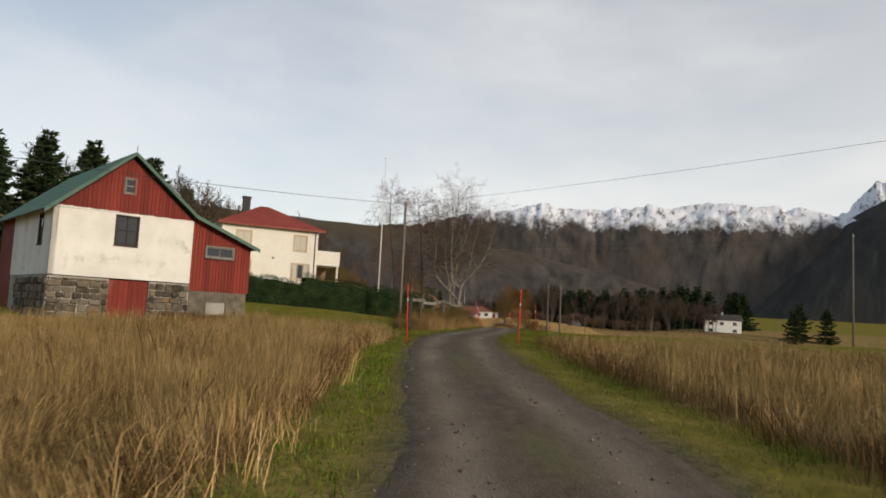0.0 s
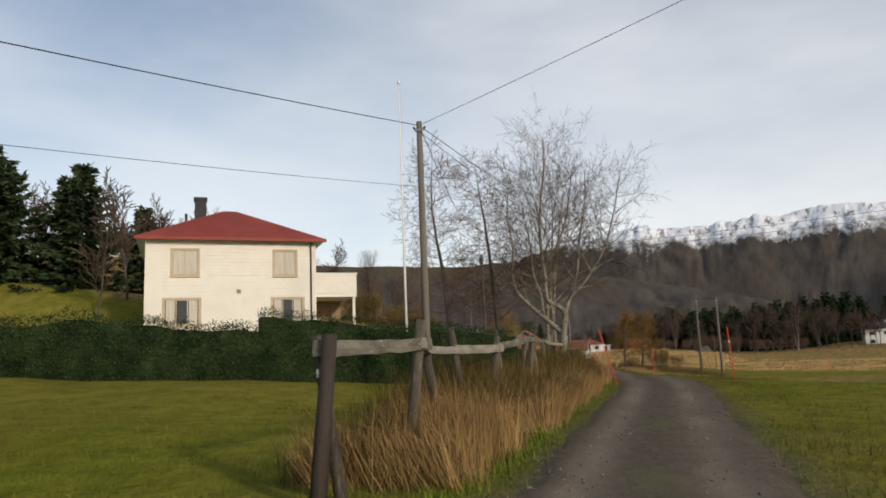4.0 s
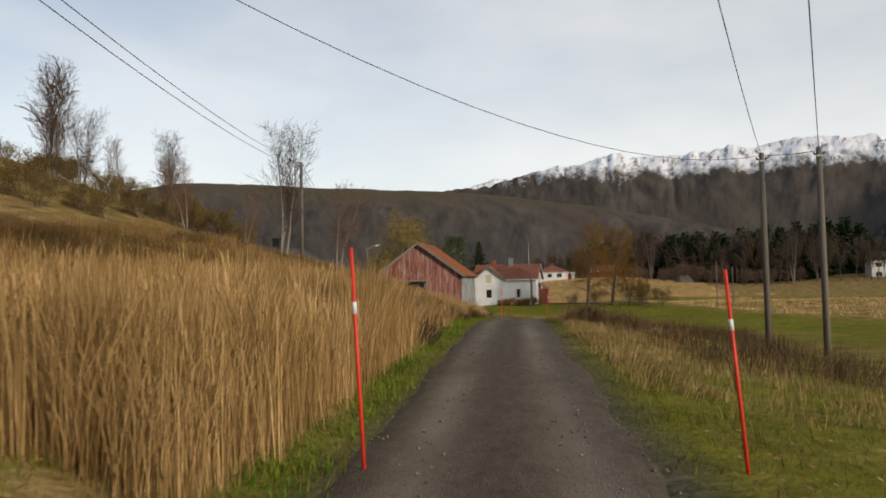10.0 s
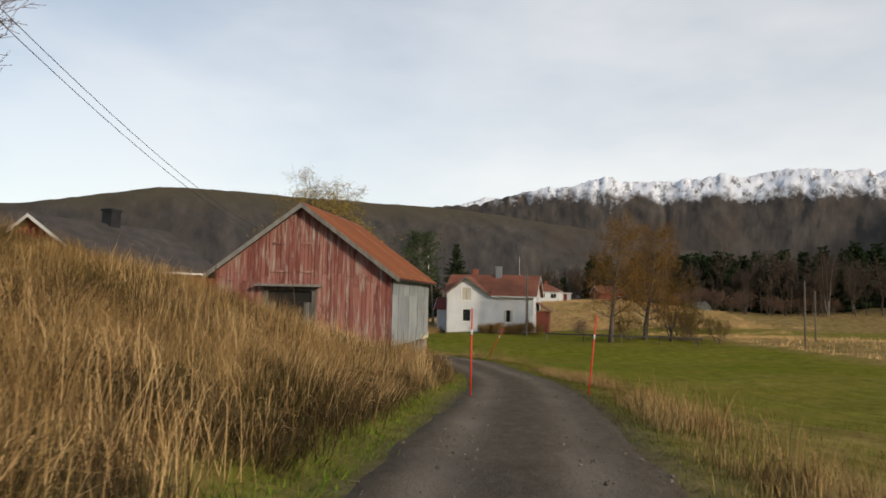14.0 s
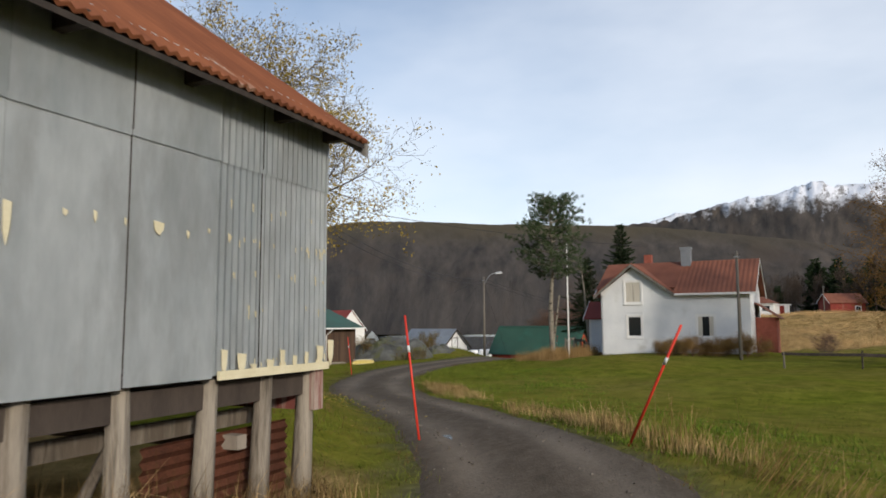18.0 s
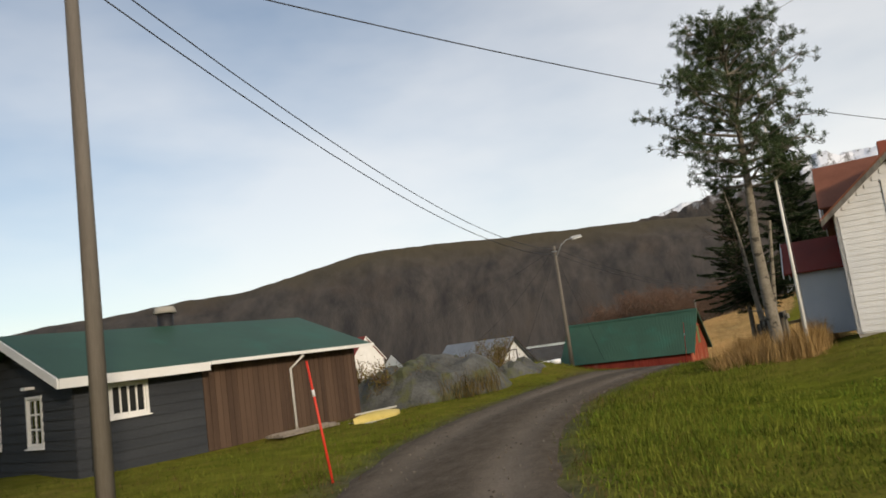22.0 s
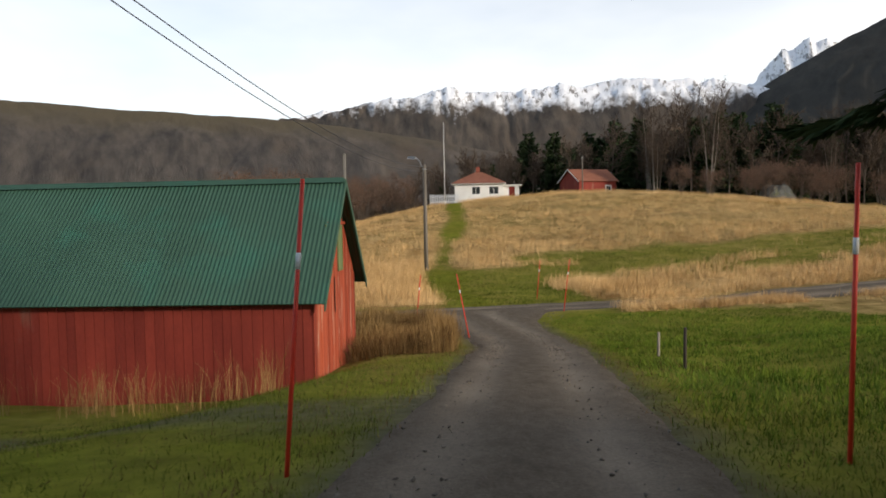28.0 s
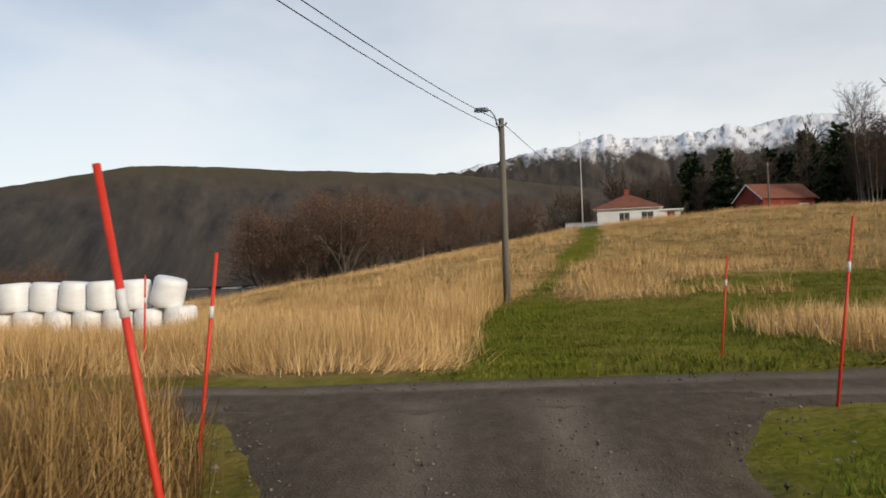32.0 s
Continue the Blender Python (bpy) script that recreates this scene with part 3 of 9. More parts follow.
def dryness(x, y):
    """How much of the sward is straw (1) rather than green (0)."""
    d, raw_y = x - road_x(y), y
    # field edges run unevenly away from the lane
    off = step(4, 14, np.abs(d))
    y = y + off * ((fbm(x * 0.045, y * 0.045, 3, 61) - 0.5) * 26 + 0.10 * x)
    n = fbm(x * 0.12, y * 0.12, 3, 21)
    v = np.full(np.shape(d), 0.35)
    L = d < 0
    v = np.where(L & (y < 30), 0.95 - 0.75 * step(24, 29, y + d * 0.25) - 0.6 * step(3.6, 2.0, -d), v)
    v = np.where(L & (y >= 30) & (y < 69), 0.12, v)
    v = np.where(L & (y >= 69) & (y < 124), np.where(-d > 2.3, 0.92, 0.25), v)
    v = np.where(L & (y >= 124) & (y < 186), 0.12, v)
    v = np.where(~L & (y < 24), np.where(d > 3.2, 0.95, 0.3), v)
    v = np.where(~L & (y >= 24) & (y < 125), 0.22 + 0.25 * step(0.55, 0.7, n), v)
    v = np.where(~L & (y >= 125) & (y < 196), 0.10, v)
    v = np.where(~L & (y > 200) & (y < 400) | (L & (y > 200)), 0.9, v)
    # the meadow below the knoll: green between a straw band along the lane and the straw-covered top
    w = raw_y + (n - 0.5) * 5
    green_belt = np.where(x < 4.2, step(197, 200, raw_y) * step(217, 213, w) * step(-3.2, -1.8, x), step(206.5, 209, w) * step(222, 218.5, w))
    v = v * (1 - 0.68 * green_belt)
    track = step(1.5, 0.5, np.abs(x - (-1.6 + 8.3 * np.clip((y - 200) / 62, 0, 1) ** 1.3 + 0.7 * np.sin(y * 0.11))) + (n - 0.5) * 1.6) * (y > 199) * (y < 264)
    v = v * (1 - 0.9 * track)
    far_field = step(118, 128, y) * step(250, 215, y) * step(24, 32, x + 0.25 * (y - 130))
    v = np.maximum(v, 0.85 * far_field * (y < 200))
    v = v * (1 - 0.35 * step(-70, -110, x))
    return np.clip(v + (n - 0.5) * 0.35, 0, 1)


def spread(fine0, fine1, stepsize, lo, hi, grow=1.22):
    mid = list(np.arange(fine0, fine1 + 1e-6, stepsize))
    s, v = stepsize, fine1
    while v < hi:
        s *= grow
        v += s
        mid.append(v)
    s, v = stepsize, fine0
    while v > lo:
        s *= grow
        v -= s
        mid.insert(0, v)
    return np.array(mid)


gx, gy = spread(-24, 26, 0.55, -2600, 2600), spread(-6, 270, 0.75, -1500, 3600)
GX, GY = np.meshgrid(gx, gy)
GZ = ground(GX, GY)
on_lane = lane(GX, GY)
GZ = GZ - 0.03 * on_lane
nx_, ny_ = len(gx), len(gy)
idx = np.arange(nx_ * ny_).reshape(ny_, nx_)
quads = np.stack([idx[:-1, :-1], idx[:-1, 1:], idx[1:, 1:], idx[1:, :-1]], -1).reshape(-1, 4)


def ground_material():
    m = bpy.data.materials.new("ground_sward")
    m.use_nodes = True
    n, l = m.node_tree.nodes, m.node_tree.links
    b = n["Principled BSDF"]
    b.inputs["Roughness"].default_value = 1.0
    b.inputs["Specular IOR Level"].default_value = 0.0
    tc, at = n.new("ShaderNodeTexCoord"), n.new("ShaderNodeAttribute")
    at.attribute_name = "cover"
    sep = n.new("ShaderNodeSeparateColor")
    l.new(at.outputs["Color"], sep.inputs["Color"])

    def noisy(c1, c2, scale, detail=8):
        t, r = n.new("ShaderNodeTexNoise"), n.new("ShaderNodeValToRGB")
        t.inputs["Scale"].default_value, t.inputs["Detail"].default_value = scale, detail
        t.inputs["Roughness"].default_value = 0.7
        r.color_ramp.elements[0].position, r.color_ramp.elements[1].position = 0.32, 0.68
        r.color_ramp.elements[0].color, r.color_ramp.elements[1].color = (*c1, 1), (*c2, 1)
        l.new(tc.outputs["Object"], t.inputs["Vector"])
        l.new(t.outputs["Fac"], r.inputs["Fac"])
        return r.outputs["Color"], t.outputs["Fac"]
    green, gf = noisy((0.062, 0.088, 0.007), (0.205, 0.222, 0.024), 1.3)
    olive, of = noisy((0.090, 0.088, 0.012), (0.250, 0.205, 0.040), 1.7)
    where, wf_ = noisy((0, 0, 0), (0.85, 0.85, 0.85), 0.16, 5)
    mx0 = n.new("ShaderNodeMix")
    mx0.data_type = "RGBA"
    l.new(where, mx0.inputs["Factor"])
    l.new(green, mx0.inputs["A"])
    l.new(olive, mx0.inputs["B"])
    green = mx0.outputs["Result"]
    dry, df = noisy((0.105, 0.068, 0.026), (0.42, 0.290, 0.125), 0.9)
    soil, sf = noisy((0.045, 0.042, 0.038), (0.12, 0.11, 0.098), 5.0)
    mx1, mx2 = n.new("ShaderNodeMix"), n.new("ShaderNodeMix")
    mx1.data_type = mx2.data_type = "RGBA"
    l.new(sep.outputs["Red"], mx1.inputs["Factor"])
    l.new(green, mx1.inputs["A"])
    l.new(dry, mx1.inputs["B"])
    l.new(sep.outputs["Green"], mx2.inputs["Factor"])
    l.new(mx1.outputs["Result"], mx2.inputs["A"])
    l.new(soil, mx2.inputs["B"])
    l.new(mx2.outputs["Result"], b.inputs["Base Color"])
    t, bp = n.new("ShaderNodeTexNoise"), n.new("ShaderNodeBump")
    t.inputs["Scale"].default_value, t.inputs["Detail"].default_value = 6.0, 8
    bp.inputs["Strength"].default_value, bp.inputs["Distance"].default_value = 0.7, 0.08
    l.new(tc.outputs["Object"], t.inputs["Vector"])
    l.new(t.outputs["Fac"], bp.inputs["Height"])
    l.new(bp.outputs["Normal"], b.inputs["Normal"])
    return m


def cover_attribute(me, red, green):
    at = me.color_attributes.new("cover", "FLOAT_COLOR", "POINT")
    rgba = np.stack([red, green, 0 * red, 0 * red + 1], -1).astype(np.float32)
    at.data.foreach_set("color", rgba.ravel())


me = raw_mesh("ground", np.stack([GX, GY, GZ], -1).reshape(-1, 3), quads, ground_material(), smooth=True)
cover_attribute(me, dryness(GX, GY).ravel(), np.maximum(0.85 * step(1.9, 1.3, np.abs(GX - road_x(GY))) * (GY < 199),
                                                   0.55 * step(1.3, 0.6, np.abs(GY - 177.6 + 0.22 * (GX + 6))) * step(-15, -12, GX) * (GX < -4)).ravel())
tagged(new("ground", me), "grassy valley floor of green turf and straw-coloured grass", "ground", kind="structure")

# water
bm = bmesh.new()
bmesh.ops.create_grid(bm, x_segments=1, y_segments=1, size=2500)
M["water"] = mat("water", (0.012, 0.018, 0.022), (0.02, 0.028, 0.033), 0.05, 0.12, 0.25, fine=0.6, spec=0.5, bump_dist=0.15)
single("water", bm, M["water"], "calm dark water of a fjord", "water", kind="structure", m=Matrix.Translation((-1000, 900, WATER_Z)))


# ---- road ----
def gravel_material():
    m = bpy.data.materials.new("gravel")
    m.use_nodes = True
    n, l = m.node_tree.nodes, m.node_tree.links
    b = n["Principled BSDF"]
    b.inputs["Roughness"].default_value = 0.95
    b.inputs["Specular IOR Level"].default_value = 0.08
    tc, at = n.new("ShaderNodeTexCoord"), n.new("ShaderNodeAttribute")
    at.attribute_name = "cover"
    sep = n.new("ShaderNodeSeparateColor")
    l.new(at.outputs["Color"], sep.inputs["Color"])
    big, vor, med = n.new("ShaderNodeTexNoise"), n.new("ShaderNodeTexVoronoi"), n.new("ShaderNodeTexNoise")
    big.inputs["Scale"].default_value, big.inputs["Detail"].default_value = 0.9, 8
    vor.inputs["Scale"].default_value = 42
    med.inputs["Scale"].default_value, med.inputs["Detail"].default_value = 5.5, 12
    med.inputs["Roughness"].default_value = 0.72
    mp = n.new("ShaderNodeMapping")
    mp.inputs["Scale"].default_value = (1.0, 0.42, 1.0)
    l.new(tc.outputs["Object"], mp.inputs["Vector"])
    l.new(tc.outputs["Object"], vor.inputs["Vector"])
    for t in (big, med):
        l.new(mp.outputs["Vector"], t.inputs["Vector"])
    r1, r2 = n.new("ShaderNodeValToRGB"), n.new("ShaderNodeValToRGB")
    r1.color_ramp.elements[0].position, r1.color_ramp.elements[1].position = 0.3, 0.72
    r1.color_ramp.elements[0].color, r1.color_ramp.elements[1].color = (0.070, 0.055, 0.039, 1), (0.150, 0.120, 0.088, 1)
    r2.color_ramp.elements[0].position, r2.color_ramp.elements[1].position = 0.3, 0.7
    r2.color_ramp.elements[0].color, r2.color_ramp.elements[1].color = (0.150, 0.122, 0.092, 1), (0.270, 0.222, 0.170, 1)
    l.new(med.outputs["Fac"], r1.inputs["Fac"])
    l.new(big.outputs["Fac"], r2.inputs["Fac"])
    mx, mo, mg = n.new("ShaderNodeMix"), n.new("ShaderNodeMix"), n.new("ShaderNodeMix")
    mx.data_type = mo.data_type = mg.data_type = "RGBA"
    l.new(sep.outputs["Red"], mx.inputs["Factor"])
    l.new(r1.outputs["Color"], mx.inputs["A"])
    l.new(r2.outputs["Color"], mx.inputs["B"])
    mo.blend_type = "MULTIPLY"
    mo.inputs["Factor"].default_value = 0.42
    rv = n.new("ShaderNodeValToRGB")
    rv.color_ramp.elements[0].color, rv.color_ramp.elements[1].color = (0.55, 0.54, 0.53, 1), (1.35, 1.33, 1.30, 1)
    l.new(vor.outputs["Color"], rv.inputs["Fac"])
    l.new(mx.outputs["Result"], mo.inputs["A"])
    l.new(rv.outputs["Color"], mo.inputs["B"])
    mg.inputs["B"].default_value = (0.13, 0.125, 0.045, 1)
    l.new(sep.outputs["Green"], mg.inputs["Factor"])
    l.new(mo.outputs["Result"], mg.inputs["A"])
    l.new(mg.outputs["Result"], b.inputs["Base Color"])
    bp = n.new("ShaderNodeBump")
    bp.inputs["Strength"].default_value, bp.inputs["Distance"].default_value = 0.6, 0.012
    l.new(vor.outputs["Distance"], bp.inputs["Height"])
    l.new(bp.outputs["Normal"], b.inputs["Normal"])
    return m


GRAVEL = gravel_material()


def strip(name, cx, cy, half, label):
    """A gravel lane along the points cx, cy, with ragged edges and two wheel tracks."""
    n = len(cx)
    tx, ty = np.gradient(cx), np.gradient(cy)
    ln = np.hypot(tx, ty)
    px, py = ty / ln, -tx / ln
    u = np.linspace(-1, 1, 17)
    rows = []
    red, grn = [], []
    for i in range(n):
        wl_ = half[i] + (float(fbm(np.array([cx[i] * 0.7]), np.array([cy[i] * 0.7]), 3, 31)[0]) - 0.5) * 0.5
        wr_ = half[i] + (float(fbm(np.array([cx[i] * 0.7 + 50]), np.array([cy[i] * 0.7]), 3, 32)[0]) - 0.5) * 0.5
        w = np.where(u < 0, wl_, wr_) * u
        x, y = cx[i] + px[i] * w, cy[i] + py[i] * w
        track = np.exp(-((np.abs(w) - 0.72) / 0.30) ** 2)
        z = ground(x, y) * 0 + road_level(x, y) + 0.03 - 0.035 * track - 0.075 * np.clip(np.abs(u) - 0.8, 0, 1) / 0.2
        rows.append(np.stack([x, y, z], -1))
        red.append(track * (0.55 + 0.45 * fbm(x * 0.6, y * 0.3, 3, 71)))
        patch = step(0.55, 0.7, fbm(x * 0.5, y * 0.35, 3, 77))
        grn.append(0.55 * np.exp(-(w / 0.28) ** 2) * patch * (step(30, 12, y) + step(8, 16, y) * step(48, 36, y)).clip(0, 1))
    v = np.concatenate(rows)
    ix = np.arange(n * len(u)).reshape(n, len(u))
    q = np.stack([ix[:-1, :-1], ix[1:, :-1], ix[1:, 1:], ix[:-1, 1:]], -1).reshape(-1, 4)
    if np.cross(v[q[0][1]] - v[q[0][0]], v[q[0][2]] - v[q[0][0]])[2] < 0:
        q = q[:, ::-1]
    me = raw_mesh(name, v, q, GRAVEL, smooth=True)
    cover_attribute(me, np.concatenate(red), np.concatenate(grn))
    return tagged(new(name, me), label, "road", kind="structure")


def road_level(x, y):
    return ground(x, y)


ry = np.arange(-28, 197.6, 0.5)
half = 1.5 + 2.4 * np.clip((ry - 191.5) / 6.0, 0, 1) ** 2
strip("road", road_x(ry), ry, half, "narrow gravel lane with two pale wheel tracks")
cxs = np.arange(-70, 55, 0.6)
strip("road", cxs, 197.9 + 0.085 * (cxs + 2) + 0.004, np.full(len(cxs), 1.45), "gravel lane crossing at the junction")


# a wet streak in one wheel track
wy = np.linspace(126.8, 133.0, 26)
wx = road_x(wy)
wtx, wty = np.gradient(wx), np.gradient(wy)
wl2 = np.hypot(wtx, wty)
wnx, wny = wty / wl2, -wtx / wl2
wide = 0.13 * np.sin(np.pi * np.linspace(0, 1, 26)) ** 0.5 * (0.55 + 0.9 * fbm(wy * 1.4, wy * 0, 3, 15))
rows = [np.stack([wx + wnx * (-0.7 + u * wide), wy + wny * (-0.7 + u * wide), road_level(wx, wy) + 0.005], -1) for u in (-1, -0.3, 0.4, 1)]
wv = np.stack(rows, 1).reshape(-1, 3)
wi = np.arange(26 * 4).reshape(26, 4)
wq = np.stack([wi[:-1, :-1], wi[:-1, 1:], wi[1:, 1:], wi[1:, :-1]], -1).reshape(-1, 4)
M["wet"] = mat("wet", (0.020, 0.019, 0.018), (0.045, 0.042, 0.038), 3.0, 0.10, 0.15, fine=30, spec=0.6)
tagged(new("puddle", raw_mesh("puddle", wv, wq, M["wet"], smooth=True)), "long shallow puddle in a wheel track", "puddle")

# loose stones on the gravel
prs = np.random.RandomState(12)
pn = 24000
py = np.concatenate([prs.uniform(2, 190, pn - 6000), prs.uniform(184, 199.2, 6000)])
px = road_x(py) + prs.uniform(-1, 1, pn) * np.where(py > 192, 3.2, 1.45)
wide = (py > 196.2) & (prs.rand(pn) < 0.5)
px = np.where(wide, prs.uniform(-12, 9, pn), px)
keep = lane(px, py) > 0.5
px, py = px[keep], py[keep]
pn = len(px)
pr = 0.006 + 0.020 * prs.rand(pn) ** 3
pc = np.stack([px, py, ground(px, py) + 0.012], -1)
dirs = np.array([[1, 0, 0], [0, 1, 0], [-1, 0, 0], [0, -1, 0], [0, 0, 0.8], [0, 0, -0.8]])
pv = pc[:, None] + dirs[None] * pr[:, None, None] * prs.uniform(0.6, 1.3, (pn, 6, 1)) + prs.normal(0, 0.2, (pn, 6, 3)) * pr[:, None, None]
pf = np.array([[0, 1, 4], [1, 2, 4], [2, 3, 4], [3, 0, 4], [1, 0, 5], [2, 1, 5], [3, 2, 5], [0, 3, 5]])
pf = (np.arange(pn)[:, None, None] * 6 + pf[None]).reshape(-1, 3)
tagged(new("loose_gravel", raw_mesh("loose_gravel", pv.reshape(-1, 3), pf, M["pebble"])), "loose grey stones scattered on the lane", "gravel", kind="stuff")


# ---- mountains ----
def mountain_material(name, snow, rock, scrub, heath=None):
    """Rock and birch scrub streaked down the slope, heath above it, snow above that."""
    m = bpy.data.materials.new(name)
    m.use_nodes = True
    n, l = m.node_tree.nodes, m.node_tree.links
    b = n["Principled BSDF"]
    b.inputs["Roughness"].default_value = 0.95
    b.inputs["Specular IOR Level"].default_value = 0.05
    at, tc = n.new("ShaderNodeAttribute"), n.new("ShaderNodeTexCoord")
    at.attribute_name = "lie"
    sep = n.new("ShaderNodeSeparateXYZ")
    l.new(tc.outputs["Object"], sep.inputs["Vector"])

    def noise(scale, detail, rough, stretch):
        t, mp = n.new("ShaderNodeTexNoise"), n.new("ShaderNodeMapping")
        mp.inputs["Scale"].default_value = stretch
        t.inputs["Scale"].default_value, t.inputs["Detail"].default_value = scale, detail
        t.inputs["Roughness"].default_value = rough
        l.new(at.outputs["Vector"], mp.inputs["Vector"])
        l.new(mp.outputs["Vector"], t.inputs["Vector"])
        return t.outputs["Fac"]

    def ramp(fac, p0, p1, c0, c1):
        r = n.new("ShaderNodeValToRGB")
        r.color_ramp.elements[0].position, r.color_ramp.elements[1].position = p0, p1
        r.color_ramp.elements[0].color, r.color_ramp.elements[1].color = (*c0, 1), (*c1, 1)
        l.new(fac, r.inputs["Fac"])
        return r.outputs["Color"]

    def blend(fac, a, colour_b):
        x = n.new("ShaderNodeMix")
        x.data_type = "RGBA"
        l.new(fac, x.inputs["Factor"])
        l.new(a, x.inputs["A"])
        x.inputs["B"].default_value = (*colour_b, 1)
        return x.outputs["Result"]

    side = n.new("ShaderNodeSeparateXYZ")
    l.new(at.outputs["Vector"], side.inputs["Vector"])

    def above(fac, gain, lo, hi, lift=0.0):
        u, r = n.new("ShaderNodeMath"), n.new("ShaderNodeMapRange")
        u.operation = "MULTIPLY_ADD"
        u.inputs[1].default_value = gain
        l.new(fac, u.inputs[0])
        l.new(sep.outputs["Z"], u.inputs[2])
        r.inputs["From Min"].default_value, r.inputs["From Max"].default_value = lo, hi
        last = u.outputs[0]
        if lift:
            k, d = n.new("ShaderNodeMapRange"), n.new("ShaderNodeMath")
            k.inputs["From Min"].default_value, k.inputs["From Max"].default_value = -330, 160
            k.inputs["To Max"].default_value = lift
            d.operation = "SUBTRACT"
            l.new(side.outputs["X"], k.inputs["Value"])
            l.new(last, d.inputs[0])
            l.new(k.outputs["Result"], d.inputs[1])
            last = d.outputs[0]
        l.new(last, r.inputs["Value"])
        return r.outputs["Result"]
    streak = noise(0.022, 9, 0.66, (1.0, 0.11, 0.40))
    patch = noise(0.0075, 7, 0.6, (1.0, 0.25, 0.5))
    grain = noise(0.07, 8, 0.7, (1.0, 0.12, 0.45))
    colour = ramp(streak, 0.34, 0.68, *rock)
    colour = blend(ramp(patch, 0.50, 0.68, (0, 0, 0), (0.8, 0.8, 0.8)), colour, scrub)
    if heath:
        colour = blend(above(patch, 90.0, heath[0] + 30, heath[0] + 110), colour, heath[1])
    if snow:
        bare = ramp(noise(0.045, 10, 0.72, (1.0, 0.12, 0.45)), 0.40, 0.48, (0.2, 0.2, 0.2), (1, 1, 1))
        cover = n.new("ShaderNodeMath")
        cover.operation = "MULTIPLY"
        l.new(above(noise(0.018, 10, 0.70, (1.0, 0.12, 0.6)), snow[1], snow[0] - 12, snow[0] + 48, snow[2]), cover.inputs[0])
        l.new(bare, cover.inputs[1])
        colour = blend(cover.outputs[0], colour, (0.86, 0.87, 0.90))
    l.new(colour, b.inputs["Base Color"])
    bp = n.new("ShaderNodeBump")
    bp.inputs["Strength"].default_value, bp.inputs["Distance"].default_value = 0.5, 5.0
    l.new(grain, bp.inputs["Height"])
    l.new(bp.outputs["Normal"], b.inputs["Normal"])
    return m


ROCK = ((0.042, 0.037, 0.033), (0.112, 0.093, 0.075))
SCRUB = (0.092, 0.070, 0.052)


def mountain(name, bearings, elevations, foot, crest, jag, carve, material, label, seed, eye=(0.0, 90.0, 2.8), power=1.35, wave=120.0, rough=0.0):
    """A ridge round the valley: for each bearing (degrees left of +y) the angle at which its crest stands over the valley
    floor; gullies are carved down its face, and the crest is jagged by jag metres."""
    nb, nr = 640, 60
    b = np.linspace(bearings[0], bearings[-1], nb)
    order = np.argsort(bearings)
    el = np.interp(b, np.array(bearings)[order], np.array(elevations)[order])
    k = np.ones(15) / 15
    el = np.convolve(np.pad(el, 7, mode="edge"), k, "valid")
    line = np.radians(b) * crest
    top = np.tan(np.radians(el)) * crest
    B, R = np.meshgrid(np.radians(b), np.linspace(0, 1.3, nr))
    r = foot + (crest - foot) * R
    rise = np.where(R < 1, np.clip(R, 0, 1) ** power, 1 - 0.6 * (R - 1) / 0.3)
    z = -6 + (top[None, :] + 6) * rise
    arc = B * crest
    z = z + jag * (fbm(arc / 48.0 + 1.5 * fbm(arc / 90.0, r / 90.0, 2, seed + 5), r / 85.0, 5, seed + 7) - 0.5) * 2 * np.clip((R - 0.78) * 4.5, 0, 1) * (R < 1.15)
    warp = (fbm(arc / 220.0, r / 700.0, 3, seed + 3) - 0.5) * 2.2
    ridged = np.abs(fbm(arc / wave + warp, r / (wave * 4.5) + 0.6 * warp, 5, seed) - 0.5) * 4
    z = z + carve * (np.clip(ridged, 0, 1.6) - 0.8) * np.clip(R * 1.5, 0, 1) * np.clip((1.12 - R) * 3.0, 0, 1)
    z = z + rough * (fbm(arc / 32.0 + 2 * warp, r / 150.0, 4, seed + 9) - 0.5) * np.clip(R * 2 - 0.5, 0, 1) * np.clip((1.1 - R) * 3, 0.2, 1)
    x, y = eye[0] - np.sin(B) * r, eye[1] + np.cos(B) * r
    v = np.stack([x, y, z], -1).reshape(-1, 3)
    ix = np.arange(nb * nr).reshape(nr, nb)
    q = np.stack([ix[:-1, :-1], ix[:-1, 1:], ix[1:, 1:], ix[1:, :-1]], -1).reshape(-1, 4)
    a = v[q[0]]
    if np.cross(a[1] - a[0], a[2] - a[0])[2] < 0:
        q = q[:, ::-1]
    me = raw_mesh(name, v, q, material, smooth=True)
    at = me.attributes.new("lie", "FLOAT_VECTOR", "POINT")
    at.data.foreach_set("vector", np.stack([arc, r, z], -1).astype(np.float32).ravel())
    return tagged(new(name, me), label, "mountain", kind="structure")


